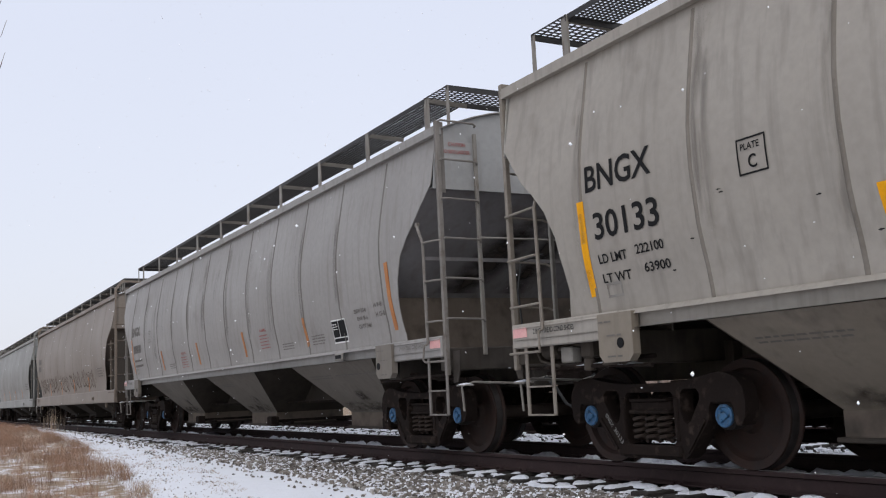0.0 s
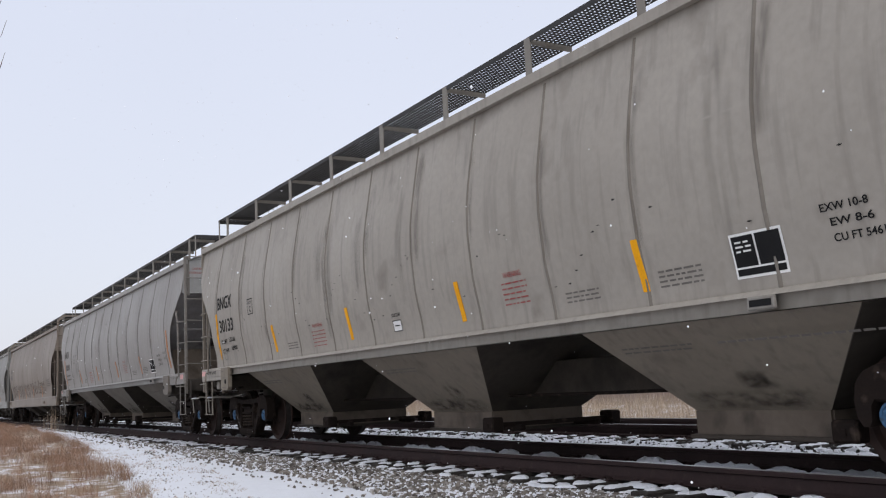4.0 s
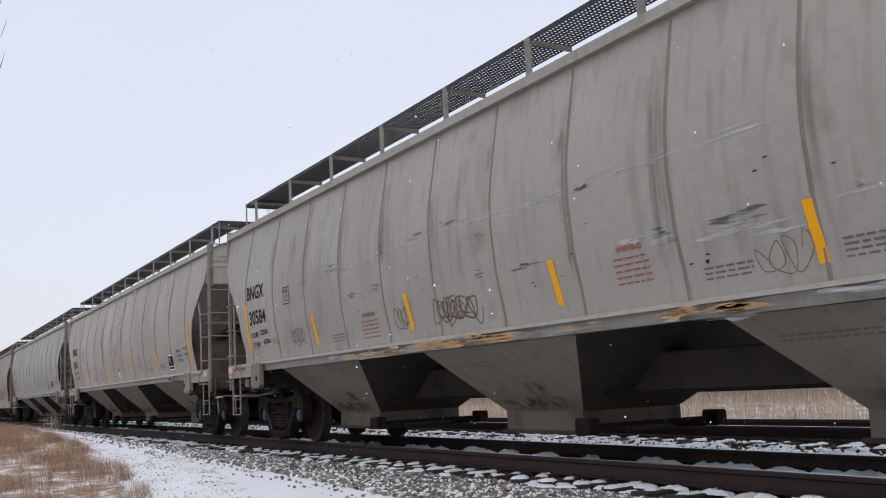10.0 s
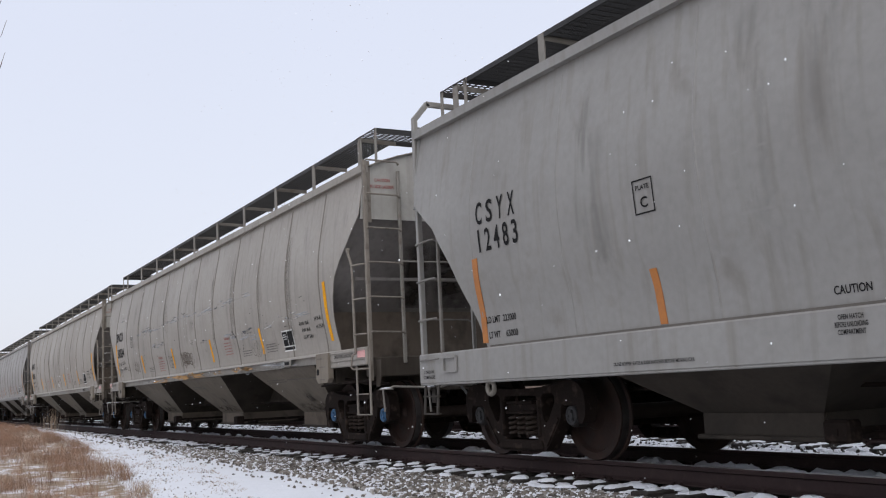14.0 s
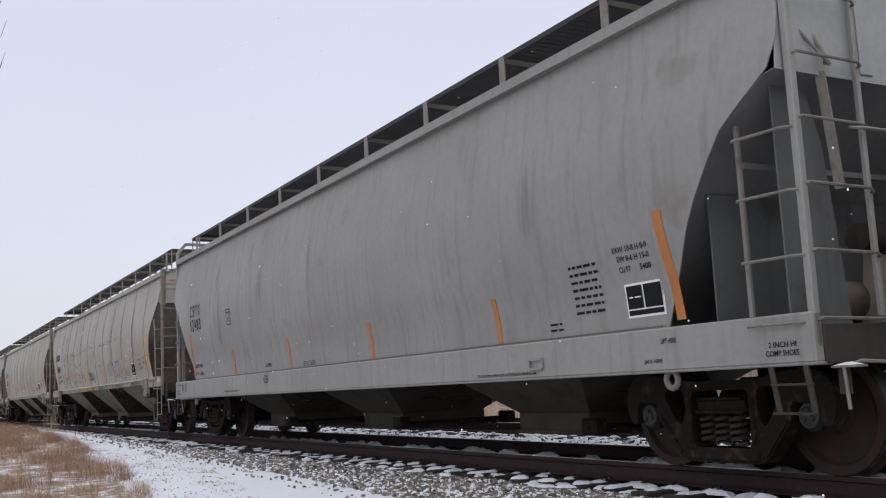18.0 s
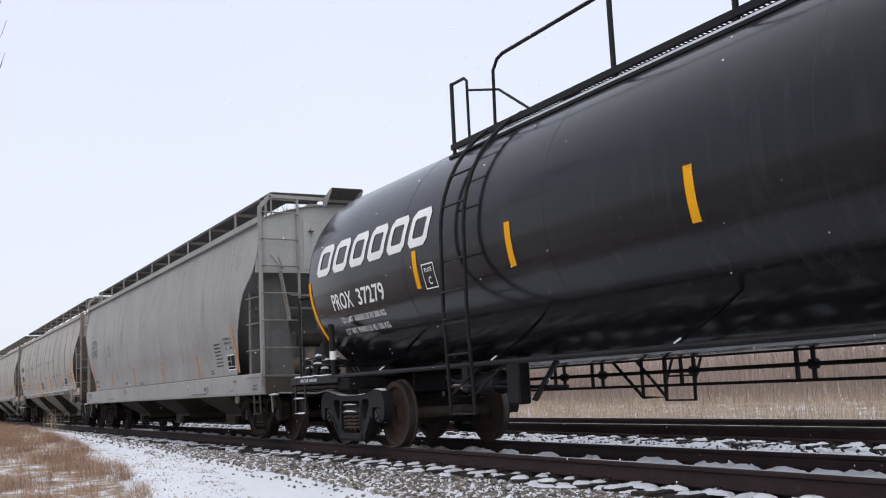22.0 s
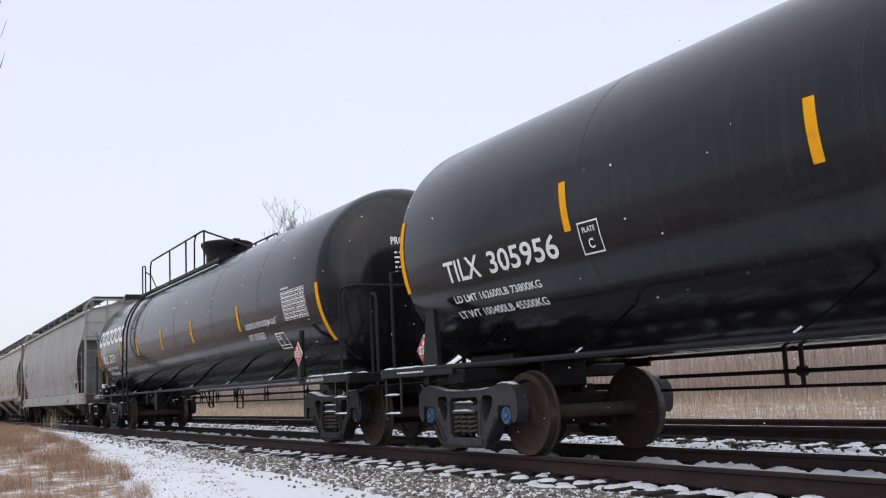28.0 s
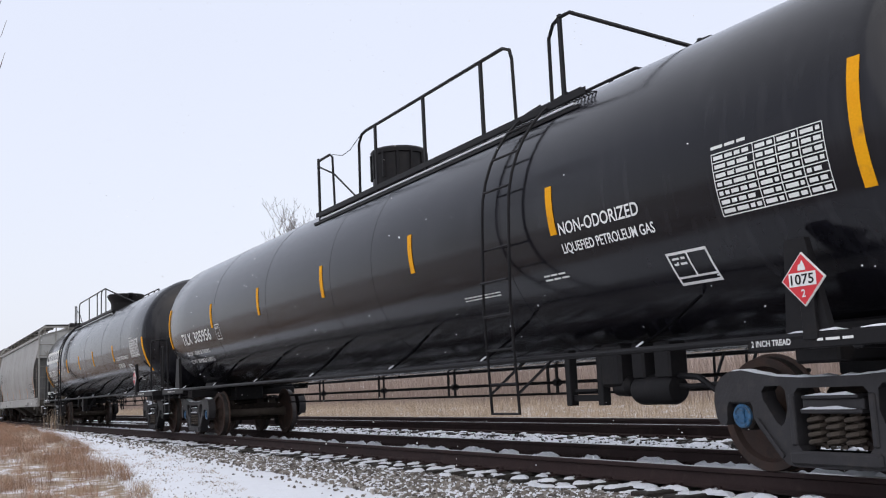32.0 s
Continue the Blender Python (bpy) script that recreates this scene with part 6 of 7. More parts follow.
for a in (-4.52, -1.58, 1.52, 4.66):
    strip(car_c, ORANGE, a, a + 0.085, 1.22, 1.68, flank, -0.03)


def brake_wheel(car, x, y, z, e=1):
    """Hand brake wheel on its gear box, with chain and stand."""
    bm = BM()
    tube(bm, [(x + e * 0.10, y + 0.28 * math.cos(a), z + 0.28 * math.sin(a)) for a in [2 * math.pi * k / 28 for k in range(28)]], 0.014, 6, True)
    lathe(bm, [(0.05, -0.11), (0.05, 0.0), (0.05, 0.09), (0.03, 0.12)], 16, "x", (x, y, z))
    w = part("brake_wheel", bm, GALV, car, "spoked steel hand brake wheel")
    for k in range(6):
        a = 2 * math.pi * k / 6
        bm = BM()
        tube(bm, [(x + e * 0.07, y + 0.04 * math.cos(a), z + 0.04 * math.sin(a)), (x + e * 0.10, y + 0.28 * math.cos(a), z + 0.28 * math.sin(a))], 0.01, 6)
        part("spoke", bm, GALV, w)
    bm = BM()
    lathe(bm, [(0.17, -0.10), (0.17, -0.02), (0.12, 0.02)], 20, "x", (x - 0.02, y - 0.05, z))
    box(bm, min(x - e * 0.16, x - e * 0.02), max(x - e * 0.16, x - e * 0.02), y - 0.17, y + 0.15, z - 0.26, z + 0.12, 0.03)
    part("brake_gear", bm, CHUTE, w, "grey brake gear housing")
    bm = BM()
    box(bm, min(x - e * 0.14, x - e * 0.08), max(x - e * 0.14, x - e * 0.08), y - 0.05, y + 0.03, 1.1, z - 0.2, 0.01)
    tube(bm, [(x - 0.04, y + 0.05, z - 0.25), (x - 0.03, y + 0.08, 1.3), (x - 0.1, y + 0.05, 0.9)], 0.016, 6)
    part("brake_chain", bm, CAST, w)


brake_wheel(car_c, 8.80, -0.30, 2.15)
for car in (car_a, car_b):
    brake_wheel(car, -8.95, -0.1, 2.0, -1)
bm = BM()
lathe(bm, [(0.02, -0.32), (0.13, -0.30), (0.15, -0.2), (0.15, 0.22), (0.10, 0.28), (0.02, 0.30)], 20, "y", (8.35, -0.75, 1.30))
box(bm, 8.2, 8.5, -0.55, 0.1, 1.12, 1.2, 0.02)
part("brake_cylinder", bm, CHUTE, car_c, "grimy brake cylinder")
bm = BM()
lathe(bm, [(0.03, -0.24), (0.11, -0.22), (0.12, 0.18), (0.06, 0.22)], 18, "y", (8.58, -0.58, 1.74))
part("air_reservoir", bm, CAST, car_c, "dark round air reservoir")
bm = BM()
prism(bm, [(8.46, 1.1), (8.66, 1.1), (8.70, 1.9), (8.62, 2.05), (8.50, 2.0)], -0.16, 0.06)
prism(bm, [(8.40, 1.1), (8.60, 1.1), (8.60, 1.62), (8.48, 1.66)], -0.62, -0.50)
part("brake_stand", bm, PAINT_LOW, car_c, "dusty steel brake stand")
for y in (-0.74, -0.30):
    bm = BM()
    for k in range(14):
        z = 1.60 - 0.035 * k
        tube(bm, [(8.68 + 0.014 * math.cos(a) * (k % 2), y + 0.014 * math.cos(a) * (1 - k % 2), z + 0.022 * math.sin(a)) for a in [2 * math.pi * q / 8 for q in range(8)]], 0.006, 4, True)
    part("brake_chain", bm, CAST, car_c)["kind"] = "stuff"
bm = BM()
obox(bm, (8.35, 0.35, 2.5), (7.9, 0.35, 1.2), 0.30, 0.10)
part("chute_brace", bm, END_GRIME, car_c, "grimy slanting brace")

tank_a, skin_a = tank_car("a")
tank_b, skin_b = tank_car("b")
CARS += [(tank_a, 59.15), (tank_b, 80.63)]
tagged(tank_a, "black tank car with white lettering, yellow strips and top walkway")
tagged(tank_b, "glossy black tank car with shoulder ladder and yellow strips")
for x0 in (-5.74, -3.62, -0.92, 1.84, 5.14):
    strip(tank_a, YELLOW, x0, x0 + 0.10, 2.0, 2.46, skin_a, 0.02)
for x0 in (-6.0, -3.05, -0.06, 2.88, 5.88):
    strip(tank_b, YELLOW, x0, x0 + 0.10, 2.20, 2.68, skin_b, -0.03)
strip(tank_a, YELLOW, -9.20, -9.11, 1.58, 2.45, skin_a, -0.0)
strip(tank_a, YELLOW, 9.13, 9.22, 1.58, 2.45, skin_a, 0.0)
strip(tank_b, YELLOW, -9.46, -9.37, 1.97, 2.86, skin_b, 0.0)
strip(tank_b, YELLOW, 9.40, 9.49, 1.97, 2.86, skin_b, 0.0)


def wordmark(bm, i):
    """One of the six plain slanted rounded blocks of the owner's mark."""
    x0, x1, z0, z1 = -8.86 + 0.605 * i, -8.86 + 0.605 * i + 0.50, 2.50, 2.95
    tmp = bmesh.new()
    pts = lambda a, c: [(x0 + a + dx * (x1 - x0 - 2 * a), z0 + a + dz * (z1 - z0 - 2 * a)) for dx, dz in ((c, 0), (1 - c, 0), (1, c), (1, 1 - c), (1 - c, 1), (c, 1), (0, 1 - c), (0, c))]
    o, n = pts(0.0, 0.16), pts(0.105, 0.10)
    ov = [tmp.verts.new((x + (z - z0) * 0.28, 0, z)) for x, z in o]
    nv = [tmp.verts.new((x + (z - z0) * 0.28, 0, z)) for x, z in n]
    for k in range(8):
        tmp.faces.new((ov[k], ov[(k + 1) % 8], nv[(k + 1) % 8], nv[k]))
    for z in (2.58, 2.66, 2.74, 2.82, 2.88):
        bmesh.ops.bisect_plane(tmp, geom=tmp.verts[:] + tmp.edges[:] + tmp.faces[:], plane_co=(0, 0, z), plane_no=(0, 0, 1))
    lay(bm, tmp, skin_a)


for i in range(6):
    decal(tank_a, "owner_mark", WHITE, lambda bm: wordmark(bm, i), "broad white slanted block mark")
words(tank_a, "reporting_mark", WHITE, skin_a, ("PROX", -8.40, -7.70, 1.97, 2.20), ("37279", -7.52, -6.66, 1.97, 2.20))
words(tank_a, "weight_data", WHITE, skin_a, ("LD LMT 163600 LB 74 200 KG", -8.29, -6.84, 1.78, 1.86), ("LT WT 99400 LB 45 100 KG", -8.33, -6.90, 1.62, 1.70))
decal(tank_a, "plate_box", WHITE, lambda bm: (ring_box(bm, -5.52, -5.22, 1.97, 2.27, 0.014, skin_a), write(bm, "PLATE", -5.46, -5.28, 2.17, 2.22, skin_a), write(bm, "C", -5.41, -5.33, 2.02, 2.11, skin_a)))
words(tank_a, "contents_text", WHITE, skin_a, ("LIQUEFIED PETROLEUM GAS", 5.52, 7.15, 1.98, 2.09), ("NOT-ODORIZED", 5.51, 6.41, 1.79, 1.90))
table(tank_a, 7.62, 2.0, 1.05, 0.46, skin_a, 1)
data_box(tank_a, 6.87, 1.57, 0.46, 0.27, skin_a, None)
decal(tank_a, "small_print", WHITE, lambda bm: lines(bm, 7.2, 7.55, 1.38, 1.5, 3, skin_a, random.Random(3)))
words(tank_b, "reporting_mark", WHITE, skin_b, ("TILX", -8.42, -7.65, 1.98, 2.22), ("305956", -7.46, -6.17, 1.98, 2.22))
words(tank_b, "weight_data", WHITE, skin_b, ("LD LMT 162600LB 73800KG", -8.43, -6.66, 1.75, 1.83), ("LT WT 100400LB 45500KG", -8.50, -6.70, 1.58, 1.66))
decal(tank_b, "plate_box", WHITE, lambda bm: (ring_box(bm, -5.80, -5.49, 1.95, 2.25, 0.014, skin_b), write(bm, "PLATE", -5.74, -5.55, 2.15, 2.20, skin_b), write(bm, "C", -5.69, -5.61, 2.0, 2.09, skin_b)))
words(tank_b, "contents_text", WHITE, skin_b, ("NON-ODORIZED", 6.02, 7.19, 2.18, 2.30), ("LIQUEFIED PETROLEUM GAS", 6.01, 7.33, 1.99, 2.10))
table(tank_b, 8.12, 2.0, 1.06, 0.48, skin_b, 2)
data_box(tank_b, 7.33, 1.55, 0.48, 0.27, skin_b, None)
decal(tank_b, "small_print", WHITE, lambda bm: (lines(bm, 3.9, 4.7, 1.74, 1.80, 2, skin_b, random.Random(3)), lines(bm, 5.55, 5.95, 1.78, 1.86, 2, skin_b, random.Random(5))))
decal(tank_b, "sill_stencil", WHITE, lambda bm: (write(bm, "2 INCH TREAD", 8.35, 8.72, 0.975, 1.02, lambda a, b: -1.46), lines(bm, 8.95, 9.25, 0.975, 1.02, 1, lambda a, b: -1.46, random.Random(1)), lines(bm, -9.7, -9.0, 0.975, 1.02, 1, lambda a, b: -1.46, random.Random(1))))
decal(tank_a, "sill_stencil", WHITE, lambda bm: [write(bm, "2 INCH TREAD COND SHOES", x, x + 0.7, 0.975, 1.02, lambda a, b: -1.46) for x in (-9.75, 8.6)])
placard(tank_a, 8.38, -1.50, 1.42)
placard(tank_b, 8.90, -1.48, 1.42)
placard(tank_b, -9.25, -1.30, 1.26)
# white writing on the tank's end
def tank_end(y, z):
    return 9.15 + 0.60 * math.sqrt(max(0.0, 1 - (y * y + (z - 2.48) ** 2) / 1.49 ** 2)) + 0.012


for w, y0, y1 in (("PROX", -0.46, -0.16), ("37279", -0.06, 0.3)):
    end_word(tank_a, "end_lettering", WHITE, w, tank_end, y0, y1, 2.98, 0.12)


def end_lines(car, name, ink, surf, y0, y1, z, n, pitch, h, seed):
    """Lines of small unreadable writing on the right end."""
    r = random.Random(seed)
    bm = BM()
    for i in range(n):
        y = y0
        while y < y1:
            w = r.uniform(0.03, 0.08)
            a, b = z - pitch * i, z - pitch * i + h
            poly(bm, [(surf(q, v), q, v) for q, v in ((y, a), (y + w, a), (y + w, b), (y, b))])
            y += w + 0.025
    me = bpy.data.meshes.new(name)
    bm.to_mesh(me)
    bm.free()
    me.materials.append(ink)
    ob = new(name, me)
    ob.parent = car
    ob["kind"] = "stuff"


end_lines(tank_a, "small_print", WHITE, tank_end, -0.42, -0.05, 2.84, 5, 0.075, 0.028, 71)


# soot smears on the bays and grimy runs on the lower sheets
def bay_face(x, z):
    return -(1.47 - (1.27 - z) * 1.025)


def wash(bm, x0, x1, z0, z1, surf):
    """A rounded thin patch laid on a sheet."""
    n = 18
    xm, zm = (x0 + x1) / 2, (z0 + z1) / 2
    pts = []
    for k in range(n):
        a = 2 * math.pi * k / n
        ca, sa = math.cos(a), math.sin(a)
        pts.append((xm + (x1 - x0) / 2 * math.copysign(abs(ca) ** 0.5, ca), zm + (z1 - z0) / 2 * math.copysign(abs(sa) ** 0.5, sa)))
    fade = bm.verts.layers.float.new("fade")
    mid = bm.verts.new((xm, surf(xm, zm) - 0.006, zm))
    inner = [bm.verts.new((xm + (x - xm) * 0.55, surf(x, zm + (z - zm) * 0.55) - 0.006, zm + (z - zm) * 0.55)) for x, z in pts]
    ring = [bm.verts.new((x, surf(x, z) - 0.006, z)) for x, z in pts]
    for v in [mid] + inner:
        v[fade] = 1.0
    for k in range(n):
        bm.faces.new((mid, inner[k], inner[(k + 1) % n]))
        bm.faces.new((inner[k], ring[k], ring[(k + 1) % n], inner[(k + 1) % n]))


def soft_run(bm, x, w, low, top, lift):
    """A strip down the side that fades out at its edges and ends."""
    fade = bm.verts.layers.float.new("fade")
    rows = []
    for i in range(9):
        z = low + (top - low) * i / 8
        rows.append([bm.verts.new((x + w * u, flank(x, z) - lift, z)) for u in (0.0, 0.35, 0.65, 1.0)])
        for q in (1, 2):
            rows[-1][q][fade] = min(1.0, 2.2 * math.sin(math.pi * i / 8))
    for a, b in zip(rows, rows[1:]):
        for q in range(3):
            bm.faces.new((a[q], a[q + 1], b[q + 1], b[q]))


def runs(car, seed, count, x0, x1, z_low):
    """Thin dirt runs down the side below the eaves."""
    r = random.Random(seed)
    for _ in range(count):
        x, w, top = r.uniform(x0, x1), r.uniform(0.15, 0.5), r.uniform(3.0, 3.7)
        low = r.uniform(z_low, 2.4)
        decal(car, "dirt_run", DIRT_RUN, lambda bm: soft_run(bm, x, w, low, top, 0.004), "faint dirt run down the side")


def seam_runs(car, seed):
    """Narrow brown runs that start at the seams: dirt, and painted shade of the bulging panels."""
    r = random.Random(seed)
    for q in (-7.54, -6.13, -4.74, -3.38, -2.03, -0.68, 0.68, 2.03, 3.38, 4.74, 6.13):
        w, top, low = r.uniform(0.12, 0.30), r.uniform(3.2, 3.72), r.uniform(1.5, 2.6)
        x = q - 0.02 if r.random() < 0.6 else q - w + 0.02
        decal(car, "dirt_run", SEAM_RUN, lambda bm: soft_run(bm, x, w, low, top, 0.0085), "brown dirt run beside a seam, doubling as painted panel shade")


def end_slope(y, z):
    return float(np.interp(z, [1.57, 2.06, 2.36, 2.68, 2.92, 3.09], [7.20, 7.74, 8.06, 8.36, 8.60, 8.80])) + 0.008


for car, k in ((car_a, 1.0), (car_b, -0.6), (car_z, 0.7)):
    def draw(bm):
        fade = bm.verts.layers.float.new("fade")
        for j, (y0, y1, wd) in enumerate(((-0.9, 0.25, 0.38), (0.35, 0.95, 0.26))):
            prev = None
            for i in range(9):
                u = i / 8
                z = 2.0 + 0.9 * u
                yc = k * (y0 + (y1 - y0) * u)
                row = [bm.verts.new((end_slope(0, z), yc + d, z)) for d in (-wd, 0.0, wd)]
                row[1][fade] = 1.5 * math.sin(math.pi * (0.15 + 0.8 * u))
                if prev:
                    for q in (0, 1):
                        bm.faces.new((prev[q], prev[q + 1], row[q + 1], row[q]))
                prev = row
    decal(car, "soot_smear", SOOT, draw, "dark diagonal soot bands on the end slope")
for car, sd in ((car_a, 71), (car_b, 72), (car_z, 73)):
    seam_runs(car, sd)
for car, sd in ((car_a, 61), (car_b, 62), (car_c, 63), (car_z, 64)):
    runs(car, sd, 6, -6.5, 7.0, 1.5)
for car, sd in ((car_a, 41), (car_b, 42), (car_z, 43)):
    for c in (-5.0, 0.0, 5.0):
        decal(car, "soot_smear", SMEAR, lambda bm: wash(bm, c - 0.80, c + 0.80, 0.485, 0.66, bay_face), "dark sooty smear")
        decal(car, "gate_patch", SMEAR, lambda bm: wash(bm, c + 0.05, c + 0.48, 0.64, 0.82, bay_face), "dark scuffed patch")
        decal(car, "small_print", FADED, lambda bm: lines(bm, c - 1.0, c - 0.1, 1.00, 1.07, 2, bay_face, random.Random(sd)))
for car, sd in ((car_a, 51), (car_b, 52)):
    decal(car, "paint_chip", BLACK, lambda bm: blotches(bm, -6.6, 7.0, lambda x: 2.0 + 0.35 * math.sin(x * 3.1), 46, flank, sd, 0.05, 0.012), "small dark chips in the paint")

for w, y0, y1, z in (("CSYX", 0.35, 0.72, 3.42), ("12483", 0.33, 0.75, 3.28)):
    end_word(car_c, "end_lettering", BLACK, w, lambda y, z: 8.695, y0, y1, z, 0.09)
end_lines(car_c, "small_print", FADED, lambda y, z: 8.695, -0.32, -0.04, 3.26, 5, 0.052, 0.026, 77)


# ---- ground ----
def toe_y(x):
    return float(np.interp(x, [-60, -31, -23, -17.5, -13.5, -11, -8, 0], [-2.05, -2.3, -2.5, -2.6, -2.5, -2.38, -2.35, -2.3]))


def low_z(x):
    return float(np.interp(x, [-60, -31, -20, -13, -10, 0, 20], [0.0, -0.01, -0.08, -0.22, -0.30, -0.45, -0.5]))


def ground_z(x, y):
    t, g = toe_y(x), low_z(x)
    if y < t:
        z = g - 0.03 * min(1, (t - y) / 3) + 0.035 * noise.noise((x * 0.6, y * 0.6, 3)) * min(1, (t - y) / 0.5)
    elif y < -1.55:
        k = (y - t) / (-1.55 - t)
        z = g + (-0.25 - g) * (k * k * (3 - 2 * k) * 0.4 + k * 0.6)
    elif y < 5.3:
        z = -0.255 + 0.115 * min(1, max(0, (y - 1.2) / 1.2))
    else:
        z = -0.14 - min(1, (y - 5.3) / 1.3) * 0.40 + max(0, y - 9) * 0.012 * min(1, 200 / max(y, 1))
        z += 0.05 * noise.noise((x * 0.3, y * 0.3, 8))
    return z


def grass_line(x):
    """Where the dead grass gives way to trodden snow."""
    return float(np.interp(x, [-60, -38, -24.4, -19.1, -15.4, -12.8, -10.4, -8, 0], [-2.45, -2.75, -3.37, -3.72, -3.96, -4.3, -4.66, -5.2, -6.3]))


def make_ground():
    xs = [-3000, -1200, -500, -250, -150, -110, -85, -70] + [-60 + 0.5 * i for i in range(60)] + [-30 + 0.2 * i for i in range(150)] + [0.5 * i for i in range(0, 20)] + [12, 20, 40, 90, 200, 600, 3000]
    ys = [-3000, -900, -300, -120, -60, -30, -18, -12] + [-9 + 0.2 * i for i in range(35)] + [-2.0 + 0.1 * i for i in range(12)] + [-0.8 + 0.25 * i for i in range(33)] + [7.6 + 0.8 * i for i in range(12)] + [18, 22, 28, 36, 50, 70, 100, 150, 250, 500, 1000, 3000]
    verts = [(x, y, ground_z(x, y)) for x in xs for y in ys]
    n = len(ys)
    faces = [(i * n + j, (i + 1) * n + j, (i + 1) * n + j + 1, i * n + j + 1) for i in range(len(xs) - 1) for j in range(n - 1)]
    me = bpy.data.meshes.new("ground")
    me.from_pydata(verts, [], faces)
    snow, soil = me.attributes.new("snow", "FLOAT", "POINT"), me.attributes.new("soil", "FLOAT", "POINT")
    sv, gv = [], []
    for x, y, z in verts:
        t, gl = toe_y(x), grass_line(x)
        s = 0.0
        if y < t + 0.1:
            s = 1.5 * min(1, (t + 0.1 - y) / 0.25)
        elif y < -1.2:
            s = 0.36 + 0.06 * min(1, max(0, (-1.4 - y) / 0.8))
        g = min(1, max(0, (gl - y) / 0.35))
        if y > 6.0:
            g, s = min(1, (y - 6.0) / 0.8), 0.35
        if -1.3 < y < 6.2:
            s = 0.95 if y > 1.4 else 0.30
        sv.append(s)
        gv.append(g)
    snow.data.foreach_set("value", sv)
    soil.data.foreach_set("value", gv)
    me.polygons.foreach_set("use_smooth", [True] * len(me.polygons))
    m = bpy.data.materials.new("ground_cover")
    m.use_nodes = True
    nn, l = m.node_tree.nodes, m.node_tree.links
    b = nn["Principled BSDF"]
    b.inputs["Roughness"].default_value, b.inputs["Specular IOR Level"].default_value = 0.9, 0.2
    co = nn.new("ShaderNodeTexCoord")

    def tex(scale, detail=5):
        t = nn.new("ShaderNodeTexNoise")
        t.inputs["Scale"].default_value, t.inputs["Detail"].default_value = scale, detail
        l.new(co.outputs["Object"], t.inputs["Vector"])
        return t.outputs[0]

    def attr(name):
        a = nn.new("ShaderNodeAttribute")
        a.attribute_name = name
        return a.outputs["Fac"]

    def math_node(op, a, c):
        q = nn.new("ShaderNodeMath")
        q.operation = op
        for i, v in enumerate((a, c)):
            if isinstance(v, float):
                q.inputs[i].default_value = v
            else:
                l.new(v, q.inputs[i])
        return q.outputs[0]

    def rng(src, lo, hi):
        r = nn.new("ShaderNodeMapRange")
        r.inputs["From Min"].default_value, r.inputs["From Max"].default_value = lo, hi
        l.new(src, r.inputs[0])
        return r.outputs[0]

    def mix(f, a, c):
        x = nn.new("ShaderNodeMix")
        x.data_type = "RGBA"
        l.new(f, x.inputs[0])
        for src, s in ((a, x.inputs[6]), (c, x.inputs[7])):
            if isinstance(src, tuple):
                s.default_value = (*src, 1)
            else:
                l.new(src, s)
        return x.outputs[2]
    vor = nn.new("ShaderNodeTexVoronoi")
    vor.inputs["Scale"].default_value = 22
    l.new(co.outputs["Object"], vor.inputs["Vector"])
    sepc = nn.new("ShaderNodeSeparateColor")
    l.new(vor.outputs["Color"], sepc.inputs[0])
    # dark base colour stands in for shade in the gaps between stones
    gravel = mix(sepc.outputs[0], (0.03, 0.027, 0.025), (0.13, 0.115, 0.103))
    n1, n2, n3 = tex(1.3), tex(7.0), tex(30.0)
    snow_c = mix(n2, (0.59, 0.61, 0.655), (0.66, 0.68, 0.725))
    soil_c = mix(n2, (0.17, 0.125, 0.085), (0.34, 0.265, 0.19))
    soil_s = rng(math_node("ADD", math_node("MULTIPLY", n1, 0.6), math_node("MULTIPLY", n2, 0.5)), 0.52, 0.64)
    soil_c = mix(soil_s, soil_c, (0.64, 0.65, 0.69))
    amount = math_node("ADD", attr("snow"), math_node("ADD", math_node("MULTIPLY", math_node("SUBTRACT", n2, 0.5), 1.3), math_node("MULTIPLY", math_node("SUBTRACT", n3, 0.5), 0.9)))
    col = mix(rng(amount, 0.46, 0.58), gravel, snow_c)
    grassy = math_node("ADD", attr("soil"), math_node("MULTIPLY", math_node("SUBTRACT", n2, 0.5), 0.9))
    col = mix(rng(grassy, 0.42, 0.62), col, soil_c)
    l.new(col, b.inputs["Base Color"])
    bp = nn.new("ShaderNodeBump")
    bp.inputs["Strength"].default_value, bp.inputs["Distance"].default_value = 0.6, 0.03
    l.new(math_node("ADD", math_node("MULTIPLY", n3, 0.6), n2), bp.inputs["Height"])
    l.new(bp.outputs[0], b.inputs["Normal"])
    me.materials.append(m)
    return tagged(new("ground", me), "stony railway ground with trodden snow and dead grass soil", "ground", kind="structure")


make_ground()


